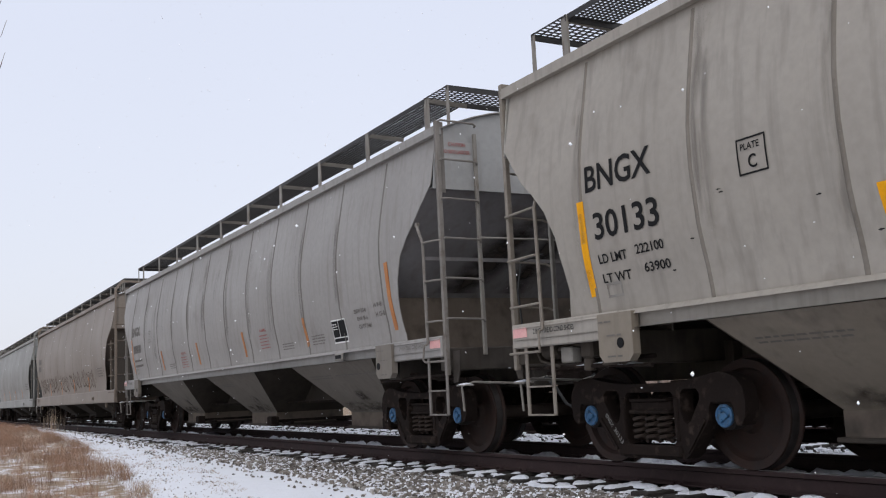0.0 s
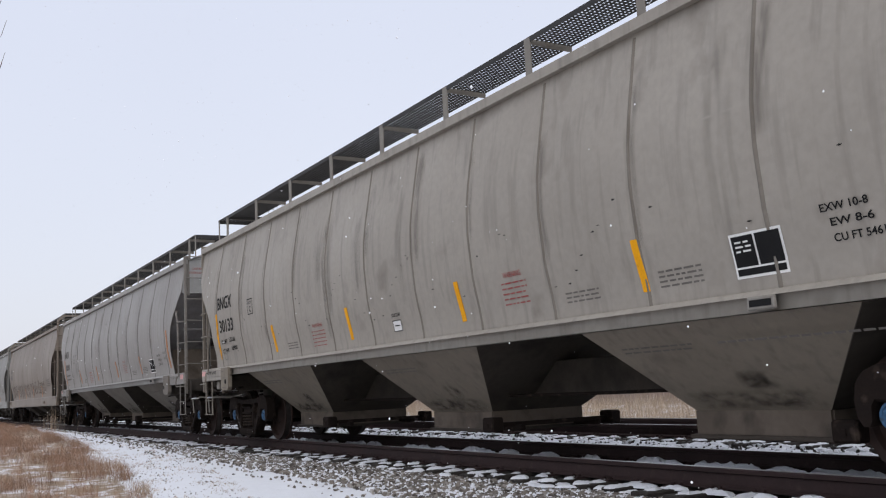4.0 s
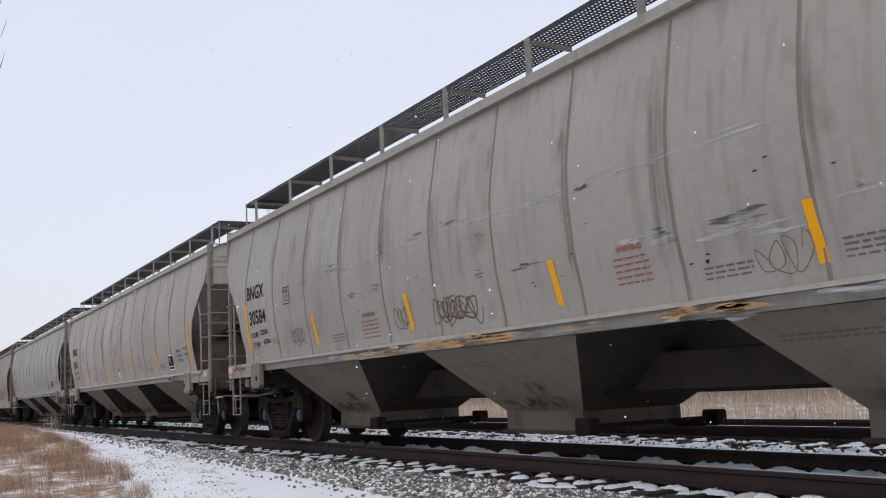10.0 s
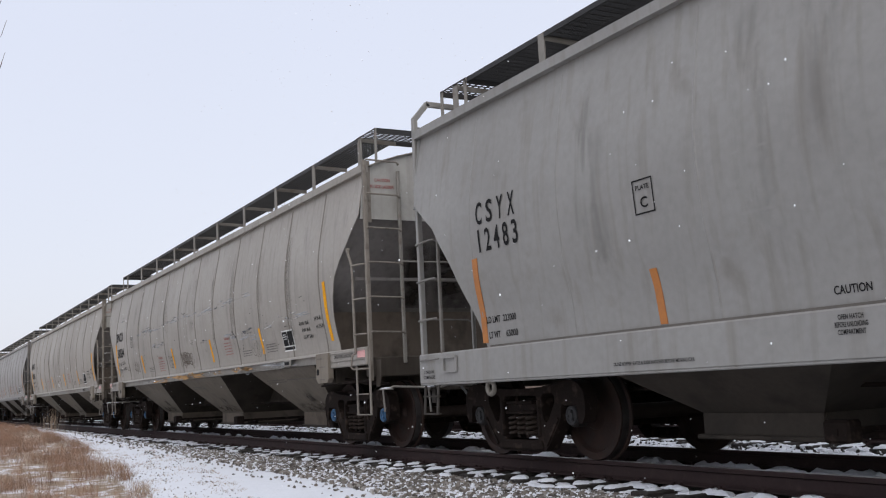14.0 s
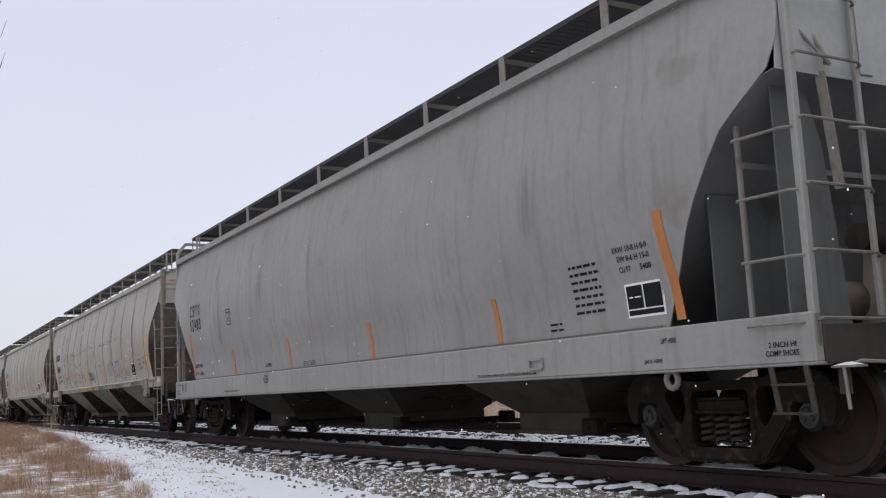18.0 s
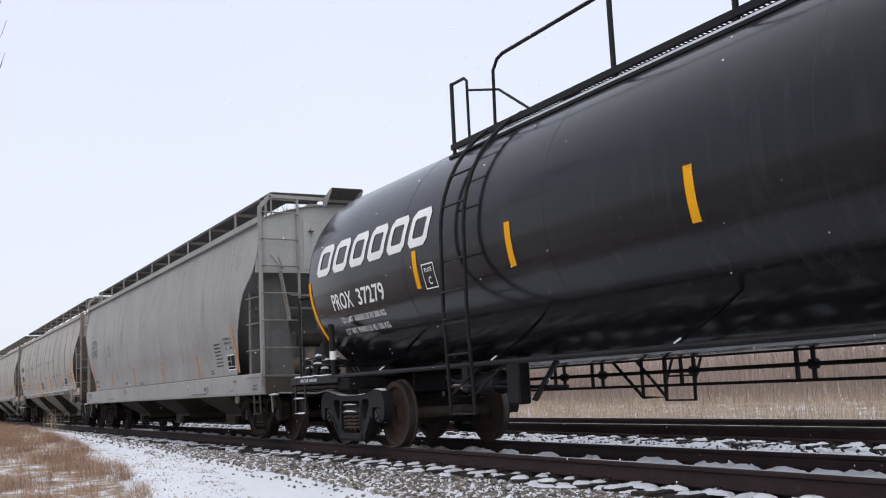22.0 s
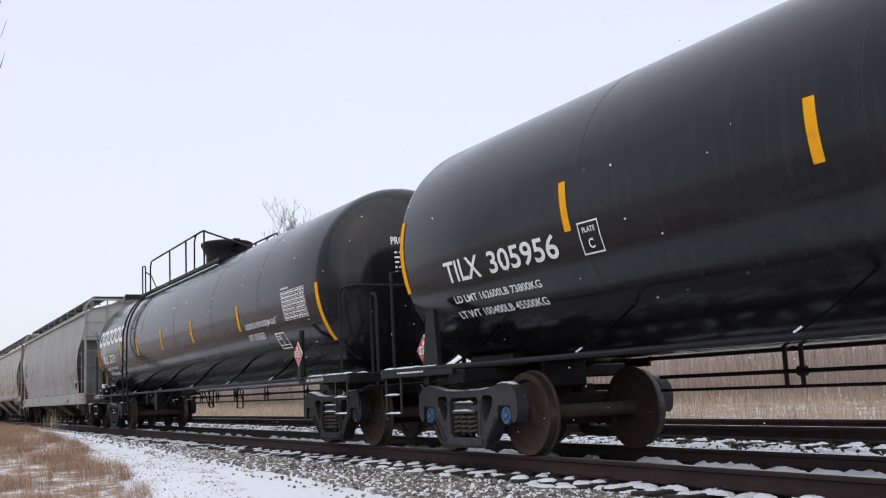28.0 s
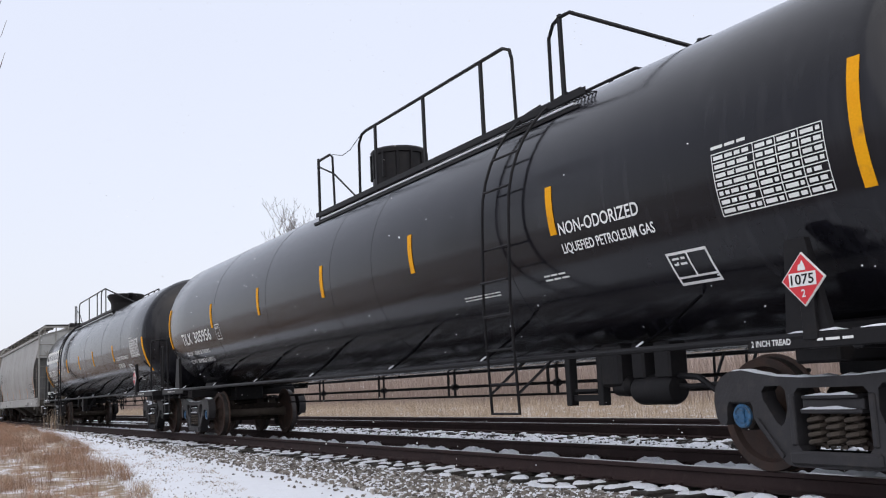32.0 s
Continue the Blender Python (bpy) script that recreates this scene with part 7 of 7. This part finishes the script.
def stones(name, spots, m, label, size=(0.018, 0.04), seed=1):
    """Loose angular stones as one piece of stuff; spots: (x, y, z)."""
    r = np.random.RandomState(seed)
    base = np.array([(1, 0, -.25), (0.31, 0.95, -.2), (-0.81, 0.59, -.3), (-0.81, -0.59, -.2), (0.31, -0.95, -.3), (0.5, 0.1, .75), (-0.35, 0.45, .8), (-0.25, -0.5, .7)])
    tri = [(0, 1, 5), (1, 6, 5), (1, 2, 6), (2, 7, 6), (2, 3, 7), (3, 4, 7), (4, 5, 7), (4, 0, 5), (5, 6, 7)]
    n = len(spots)
    sc = r.uniform(size[0], size[1], (n, 1, 1)) * r.uniform(0.65, 1.25, (n, 1, 3))
    a = r.uniform(0, 6.28, n)
    v = base[None] * (1 + r.uniform(-0.22, 0.22, (n, 8, 3))) * sc
    t = r.uniform(-0.6, 0.6, n)
    c, s = np.cos(t)[:, None], np.sin(t)[:, None]
    y, z = v[..., 1] * c - v[..., 2] * s, v[..., 1] * s + v[..., 2] * c
    v[..., 1], v[..., 2] = y, z
    c, s = np.cos(a)[:, None], np.sin(a)[:, None]
    x, y = v[..., 0] * c - v[..., 1] * s, v[..., 0] * s + v[..., 1] * c
    v[..., 0], v[..., 1] = x, y
    v += np.array(spots)[:, None, :]
    f = (np.array(tri)[None] + 8 * np.arange(n)[:, None, None]).reshape(-1, 3)
    me = bpy.data.meshes.new(name)
    me.from_pydata(v.reshape(-1, 3).tolist(), [], f.tolist())
    me.materials.append(m)
    return tagged(new(name, me), label, "gravel", kind="stuff")


def spread(n, x0, x1, y0f, y1f, seed, near=1.6):
    """Spots on the ground, denser towards x1."""
    r = random.Random(seed)
    out = []
    while len(out) < n:
        x = x1 + (x0 - x1) * r.random() ** near
        y = r.uniform(y0f(x), y1f(x))
        out.append((x, y, ground_z(x, y) + r.uniform(0.0, 0.018)))
    return out


stones("ballast", spread(26000, -45, -2.5, lambda x: toe_y(x) - 0.05, lambda x: -1.22, 1), STONE, "crushed grey stone ballast dusted with snow")
stones("ballast_snow", spread(14000, -45, -2.5, lambda x: toe_y(x) - 0.05, lambda x: -1.22, 21), SNOW, "little patches of snow caught between stones", (0.013, 0.038), 21)
stones("ballast_fringe", spread(420, -30, -5, lambda x: toe_y(x) - 0.5, lambda x: toe_y(x), 2), STONE, "scattered stones at the ballast's snowy edge", (0.01, 0.03), 2)
stones("crib_ballast", spread(6000, -40, 0, lambda x: -1.2, lambda x: 1.6, 3, 1.2), STONE_SNOWY, "snowy stones between the sleepers", (0.018, 0.035), 3)
stones("bare_ballast", [(x, y, z + 0.045) for x, y, z in spread(4200, -45, 8, lambda x: 1.3, lambda x: 2.5, 14, 1.0)], TIE, "dark stones poking through the snow", (0.010, 0.026), 14)
stones("snowy_ballast", spread(16000, -50, 8, lambda x: 1.3, lambda x: 5.4, 4, 1.0), STONE_SNOWY, "snow-covered stones between two tracks", (0.025, 0.06), 4)


stones("path_debris", spread(700, -18, -5, lambda x: grass_line(x) - 0.2, lambda x: grass_line(x) + 1.0, 33), STONE, "bits of gravel and leaf litter on the snow", (0.004, 0.013), 33)


# ---- tracks ----
def rail_mesh(bm, y, x0, x1, z):
    prof = [(-0.075, -0.172), (0.075, -0.172), (0.075, -0.160), (0.012, -0.140), (0.009, -0.05), (0.034, -0.04), (0.036, -0.012), (0.028, -0.001), (-0.028, -0.001), (-0.036, -0.012), (-0.034, -0.04), (-0.009, -0.05), (-0.012, -0.140), (-0.075, -0.160)]
    rows = []
    for x in (x0, x1):
        rows.append([bm.verts.new((x, y + a, z + b)) for a, b in prof])
    n = len(prof)
    for k in range(n):
        bm.faces.new((rows[0][k], rows[0][(k + 1) % n], rows[1][(k + 1) % n], rows[1][k]))
    bm.faces.new(rows[0])
    bm.faces.new(rows[1][::-1])


def snow_lump(bm, x, y, z, lx, ly, h, r):
    """A low uneven cushion of snow."""
    rings = []
    n = 13
    rag = [r.uniform(0.55, 1.25) for i in range(n)]
    for k, (s, q) in enumerate(((1.0, 0.0), (0.84, 0.6), (0.45, 1.0))):
        rings.append([bm.verts.new((x + lx * s * math.cos(2 * math.pi * i / n) * rag[i] * r.uniform(0.92, 1.06), y + ly * s * math.sin(2 * math.pi * i / n) * rag[i] * r.uniform(0.92, 1.06), z + h * q * r.uniform(0.55, 1.15))) for i in range(n)])
    for a, b in zip(rings, rings[1:]):
        for i in range(n):
            bm.faces.new((a[i], a[(i + 1) % n], b[(i + 1) % n], b[i]))
    bm.faces.new(rings[-1])


def make_track(name, yc, z0, x_from, x_to, seed, near):
    tr = tagged(new(name), "rusty railway track on wooden sleepers dusted with snow", "railway track", kind="structure")
    tr.location = (0, yc, z0)
    for s in (-1, 1):
        bm = BM()
        rail_mesh(bm, s * 0.7525, -400, 60, 0.0)
        rl = part("rail", bm, STEEL_RAIL, tr, "rust-brown steel rail")
        bm = BM()
        box(bm, -400, 60, s * 0.7525 - 0.026, s * 0.7525 + 0.026, -0.001, 0.0012)
        part("rail_head", bm, RAIL_TOP, rl, "polished running surface")
    bm = BM()
    box(bm, -0.115, 0.115, -1.295, 1.295, -0.36, -0.185, 0.012)
    tie_me = finish("sleeper", bm, TIE)
    r = random.Random(seed)
    bm_plate, bm_snow = BM(), BM()
    x = x_from
    while x < x_to:
        t = part("sleeper", tie_me, None, tr)
        t.location = (x, r.uniform(-0.05, 0.05), r.uniform(-0.006, 0.006))
        t.rotation_euler = (0, 0, radians(r.uniform(-1.2, 1.2)))
        for s in (-1, 1):
            box(bm_plate, x - 0.1, x + 0.1, s * 0.7525 - 0.17, s * 0.7525 + 0.17, -0.19, -0.168)
            for dx in (-0.05, 0.05):
                for dy in (-0.1, 0.1):
                    box(bm_plate, x + dx - 0.012, x + dx + 0.012, s * 0.7525 + dy - 0.014, s * 0.7525 + dy + 0.014, -0.17, -0.145)
        if x > -60:
            for k in range(2):
                if r.random() < 0.85:
                    snow_lump(bm_snow, x + r.uniform(-0.03, 0.02), -1.17 + 0.24 * k + r.uniform(-0.05, 0.05), -0.190, r.uniform(0.08, 0.125), r.uniform(0.08, 0.17), r.uniform(0.015, 0.035), r)
            if r.random() < 0.35:
                snow_lump(bm_snow, x + 0.25 + r.uniform(-0.06, 0.06), -1.08 + r.uniform(-0.15, 0.15), -0.22, r.uniform(0.05, 0.11), r.uniform(0.05, 0.10), r.uniform(0.015, 0.03), r)
            if near and x > -7.5:
                snow_lump(bm_snow, x + 0.12 + r.uniform(-0.06, 0.06), -0.95 + r.uniform(-0.03, 0.03), -0.195, r.uniform(0.14, 0.26), r.uniform(0.06, 0.09), r.uniform(0.035, 0.065), r)
            for yy in (-0.3, 1.1):
                snow_lump(bm_snow, x + r.uniform(-0.06, 0.06), yy + r.uniform(-0.1, 0.1), -0.187, r.uniform(0.08, 0.14), r.uniform(0.1, 0.3), r.uniform(0.015, 0.04), r)
            if r.random() < 0.75:
                snow_lump(bm_snow, x + r.uniform(-0.1, 0.1), 0.50 + r.uniform(-0.05, 0.05), -0.19, r.uniform(0.24, 0.36), r.uniform(0.08, 0.12), r.uniform(0.075, 0.095), r)
        x += 0.50 + r.uniform(-0.025, 0.025)
    part("tie_plates", bm_plate, STEEL_RAIL, tr, "spiked steel tie plates")["kind"] = "stuff"
    part("snow_cushions", bm_snow, SNOW, tr, "cushions of snow on the sleepers")["kind"] = "stuff"
    return tr


make_track("track_near", 0.0, 0.0, -110, 6, 5, True)
make_track("track_far", 3.616, 0.105, -110, 14, 6, False)


def snow_drifts():
    r = random.Random(44)
    bm = BM()
    for _ in range(2300):
        x = 8 - 48 * r.random() ** 1.1
        y = r.uniform(1.3, 2.45)
        snow_lump(bm, x, y, ground_z(x, y) + 0.015, r.uniform(0.08, 0.26), r.uniform(0.05, 0.14), r.uniform(0.02, 0.06), r)
    for _ in range(150):
        x = 4 - 36 * r.random() ** 1.2
        y = r.uniform(-1.42, -0.95)
        snow_lump(bm, x, y, -0.215, r.uniform(0.05, 0.16), r.uniform(0.04, 0.10), r.uniform(0.015, 0.035), r)
    for _ in range(700):
        x = 8 - 60 * r.random() ** 1.1
        y = 3.616 + r.uniform(-0.6, 0.6)
        snow_lump(bm, x, y, -0.085, r.uniform(0.10, 0.3), r.uniform(0.05, 0.14), r.uniform(0.02, 0.05), r)
    return tagged(finish_ob("snow_drifts", bm, SNOW), "uneven drifts of snow on the ballast between the tracks", "snow", kind="stuff")


def finish_ob(name, bm, m):
    return new(name, finish(name, bm, m))


snow_drifts()


# ---- dead grass and reeds ----
def blades(name, spots, m, label, h=(0.25, 0.6), w=0.006, lean=0.35, seed=1):
    """Thin bent blades as one piece of stuff."""
    r = np.random.RandomState(seed)
    p = np.array(spots)
    n = len(p)
    hh = r.uniform(h[0], h[1], n)
    a = r.uniform(0, 6.28, n)
    d = np.stack([np.cos(a), np.sin(a), np.zeros(n)], 1)
    ln = (r.uniform(0.1, 1, n) * lean * hh)[:, None] * np.stack([np.cos(a + 1.6), np.sin(a + 1.6), np.zeros(n)], 1)
    ww = (w if np.isscalar(w) else np.array(w))
    ww = (ww * r.uniform(0.6, 1.4, n))[:, None]
    up = np.array([0, 0, 1.0])
    v = np.stack([p - d * ww, p + d * ww, p + ln * 0.35 + up * (hh * 0.6)[:, None] + d * ww * 0.8, p + ln * 0.35 + up * (hh * 0.6)[:, None] - d * ww * 0.8, p + ln + up * hh[:, None]], 1).reshape(-1, 3)
    k = 5 * np.arange(n)
    f4 = np.stack([k, k + 1, k + 2, k + 3], 1).tolist()
    f3 = np.stack([k + 3, k + 2, k + 4], 1).tolist()
    me = bpy.data.meshes.new(name)
    me.from_pydata(v.tolist(), [], f4 + f3)
    me.materials.append(m)
    return tagged(new(name, me), label, "grass", kind="stuff")


def near_grass():
    r = random.Random(11)

    def grow(n, x0, span, power, back, depth, keep, off):
        out = []
        while len(out) < n:
            x = x0 - span * r.random() ** power
            y = grass_line(x) - back - depth * r.random() ** 1.35
            if keep(x, y) > r.random():
                out.append((x, y, ground_z(x, y) - off))
        return out

    def tufts(x, y):
        return 2.2 * (noise.noise((x * 0.9, y * 1.2, 25)) + 0.6 * noise.noise((x * 2.9, y * 2.9, 19))) - 0.05

    def sward(x, y):
        return 1.8 * (noise.noise((x * 1.3, y * 1.3, 5)) + 0.8 * noise.noise((x * 4.1, y * 4.1, 9))) + 0.08
    blades("dead_grass", grow(60000, -7.5, 50, 1.3, -0.05, 5.5, sward, 0.02), STRAW, "straw-brown dead grass beside the snowy path", (0.03, 0.16), 0.0019, 2.0, 2)
    blades("russet_weeds", grow(42000, -9.5, 48, 1.2, 0.05, 3.2, tufts, 0.02), WEED, "fuzzy russet dead weeds in clumps among the grass", (0.07, 0.28), 0.0015, 1.3, 22)
    blades("weed_tops", grow(9000, -11.0, 40, 1.2, 0.10, 2.6, lambda x, y: tufts(x, y) - 0.35, 0.02), WEED, "feathery tops of tall russet weeds", (0.16, 0.36), 0.0014, 1.1, 23)
    blades("grass_stubble", [q for q in grow(3600, -6.5, 17, 1.2, -1.1, 1.3, lambda x, y: 2.0 * noise.noise((x * 2.1, y * 2.1, 15)) + 0.15, 0.01) if q[1] < toe_y(q[0]) - 0.2], STRAW, "short dry stubble sticking through the snow", (0.012, 0.045), 0.0035, 4.0, 8)
    tall = []
    while len(tall) < 60:
        x = r.gauss(-36, 1.6)
        tall.append((x, -2.3 + r.gauss(0, 0.16), ground_z(x, -2.4) - 0.02))
    blades("tall_grass_stalks", tall, STRAW, "thin tall dry grass stalks", (0.4, 0.9), 0.004, 0.25, 3)


near_grass()


def field():
    r = random.Random(12)
    a, b = [], []
    while len(a) < 95000:
        y = 6.4 + 17 * r.random() ** 1.25
        x = r.uniform(-110 - y, 10)
        if noise.noise((x * 0.5, y * 0.8, 2)) < -0.3:
            continue
        a.append((x, y, ground_z(x, y) - 0.02))
    blades("field_grass", a, FIELD_STRAW, "pale dead grass along the far track", (0.15, 0.75), 0.0045, 0.8, 4)
    wid = []
    while len(b) < 130000:
        y = 22 + 150 * r.random() ** 1.7
        x = r.uniform(-170 - y, 15 + 0.25 * y)
        b.append((x, y, ground_z(x, y) - 0.02))
        wid.append(0.004 + y * 0.0004)
    blades("reed_field", b, REED, "reddish brown dry reeds over a wide field", (1.3, 3.3), wid, 0.5, 5)


field()


# ---- bare trees ----
def bare_tree(x, y, height, seed, label, spread_f=0.75, levels=5, bark=BARK, thin=0.012):
    r = random.Random(seed)
    tree = thing("bare_tree", label, "tree", "bare winter trees")
    tree.location = (x, y, ground_z(x, y) - 0.1)
    bt, bc = BM(), BM()

    def grow(bm, p, d, length, rad, lev):
        n = 3
        pts = [p]
        for i in range(n):
            d = (d + Vector((r.gauss(0, 0.13), r.gauss(0, 0.13), r.gauss(0.05, 0.08)))).normalized()
            p = p + d * (length / n)
            pts.append(p)
        rings = []
        seg = 6 if lev < 2 else 3
        for i, q in enumerate(pts):
            rad_i = rad * (1 - 0.45 * i / n)
            s = d.cross(Vector((0.3, 0.9, 0.2))).normalized()
            u = s.cross(d)
            rings.append([bm.verts.new(q + rad_i * (math.cos(6.283 * k / seg) * s + math.sin(6.283 * k / seg) * u)) for k in range(seg)])
        for a, c in zip(rings, rings[1:]):
            for k in range(seg):
                bm.faces.new((a[k], a[(k + 1) % seg], c[(k + 1) % seg], c[k]))
        if lev >= levels:
            return
        for k in range(3 if lev else 5):
            at = pts[r.randint(1, n)] if k else pts[-1]
            ax = Vector((r.gauss(0, 1), r.gauss(0, 1), r.gauss(0.1, 0.4))).normalized()
            nd = (d * (0.9 if k == 0 else 0.55) + ax * spread_f * (0.5 if k == 0 else 1) + Vector((0, 0, 0.25))).normalized()
            grow(bc, at, nd, length * r.uniform(0.55, 0.8), max(rad * (0.62 if k == 0 else 0.45), thin), lev + 1)
    grow(bt, Vector((0, 0, 0)), Vector((0, 0, 1)), height * 0.36, height * 0.016, 0)
    zmax = max(v.co.z for v in bc.verts)
    top = [v.co.copy() for v in bc.verts if v.co.z > zmax * 0.7]
    mid = sum(top, Vector()) / len(top)
    for m in (bt, bc):
        for v in m.verts:
            k = v.co.z / zmax
            v.co = (v.co.x - mid.x * k, v.co.y - mid.y * k, k * height)
    part("trunk", bt, bark, tree)
    part("crown", bc, bark, tree, "open crown of bare twigs")
    return tree


bare_tree(-84.6, 24.0, 19.0, 12, "lone leafless tree beyond the reed field", 0.5, 6, TREE_BARK, 0.014)
for k, (x, y, h) in enumerate(((-60, 95, 13), (-47, 110, 12), (-72, 90, 14), (-85, 80, 12), (-33, 105, 11), (-20, 118, 13), (-98, 75, 13), (-55, 120, 15))):
    bare_tree(x, y, h, 30 + k, "pale leafless tree along the field's far edge", 0.7, 4)


def roadside_tree():
    """A leafless tree just out of view whose drooping twig tips hang into it."""
    r = random.Random(2)
    tree = thing("bare_tree", "leafless tree with thin drooping twigs beside the path", "tree", "bare winter trees")
    tree.location = (-20.0, -8.3, ground_z(-20, -8.3) - 0.1)
    bm = BM()
    tube(bm, [(0, 0, 0), (0.1, 0.05, 2.5), (0.0, 0.15, 5.0), (0.15, 0.2, 8.0), (0.1, 0.4, 10.5)], 0.11, 8)
    part("trunk", bm, BARK, tree)
    bm = BM()
    for k in range(26):
        z = r.uniform(3.0, 10.0)
        a = r.uniform(0, 6.28)
        ln = r.uniform(1.0, 2.2)
        d = Vector((math.cos(a), min(math.sin(a), 0.75), 0))
        p = Vector((0.1, 0.2, z))
        pts = [p, p + d * ln * 0.4 + Vector((0, 0, 0.6)), p + d * ln * 0.8 + Vector((0, 0, 0.8)), p + d * ln + Vector((0, 0, 0.5))]
        tube(bm, pts, 0.018, 5)
        for q in range(4):
            s = pts[r.randint(1, 3)]
            e = Vector((r.gauss(0, 0.3), r.gauss(0, 0.25), -r.uniform(0.2, 0.6)))
            tube(bm, [s, s + e * 0.4 + Vector((0, 0, 0.15)), s + e], 0.006, 4)
    for z, y in ((9.0, 2.98), (8.4, 3.02), (7.75, 3.0), (7.55, 2.95)):
        tube(bm, [(0.1, 0.3, z - 0.3), (0.1, 1.6, z - 0.2), (0.1, 2.5, z - 0.5), (0.1, y - 0.1, z - 0.35), (0.1, y, z)], 0.005, 4)
    part("crown", bm, BARK, tree, "thin drooping bare twigs")


roadside_tree()


# ---- falling snow ----
def falling_snow():
    r = np.random.RandomState(6)
    n = 26000
    p = np.stack([r.uniform(-32, 14, n), r.uniform(-5.4, 9, n), r.uniform(-1, 48, n)], 1)
    keep = np.hypot(p[:, 0], p[:, 1] + 6.995) > 1.8
    p = p[keep]
    n = len(p)
    base = np.array([(1, 0, 0), (0, 1, 0), (-1, 0, 0), (0, -1, 0), (0, 0, 1), (0, 0, -1)], float)
    v = base[None] * (r.uniform(0.0032, 0.0090, (n, 1, 1)) * r.uniform(0.6, 1.3, (n, 6, 1))) + p[:, None, :]
    tri = np.array([(0, 1, 4), (1, 2, 4), (2, 3, 4), (3, 0, 4), (1, 0, 5), (2, 1, 5), (3, 2, 5), (0, 3, 5)])
    f = (tri[None] + 6 * np.arange(n)[:, None, None]).reshape(-1, 3)
    me = bpy.data.meshes.new("falling_snow")
    me.from_pydata(v.reshape(-1, 3).tolist(), [], f.tolist())
    me.materials.append(FLAKE)
    return tagged(new("falling_snow", me), "small scattered snowflakes drifting down", "snow", kind="stuff")


FLAKES = falling_snow()


# ---- the train rolls away to the left ----
ROLL = [(0, 0), (1, 2.9), (2, 5.84), (4.5, 13.02), (6, 17.32), (7, 20.25), (8, 23.24), (9, 26.18), (11.5, 33.41), (13, 37.76), (14.5, 42.23), (17.5, 50.98), (19, 55.34),
        (20, 58.24), (21, 61.16), (22, 64.12), (23, 67.17), (24.5, 71.76), (26.5, 77.78), (28, 82.21), (29, 85.21), (30, 88.25), (31, 91.26), (32, 94.32)]


def motions():
    for car, x in CARS:
        walk(car, [(t, pose(x - s, 0, 0)) for t, s in ROLL])
    walk(FLAKES, [(0, pose(0, 0, 0)), (16, pose(-4, 1.0, -18)), (32, pose(-8, 2.0, -36))])
    ts = [0.2 * i for i in range(161)]
    turn = [math.degrees(float(np.interp(t, [a for a, b in ROLL], [b for a, b in ROLL])) / R_WHEEL) for t in ts]
    for ws, a in SPINNING:
        walk(ws, [(t, pose(a, 0, R_WHEEL, 0, -d, 0)) for t, d in zip(ts, turn)])


motions()
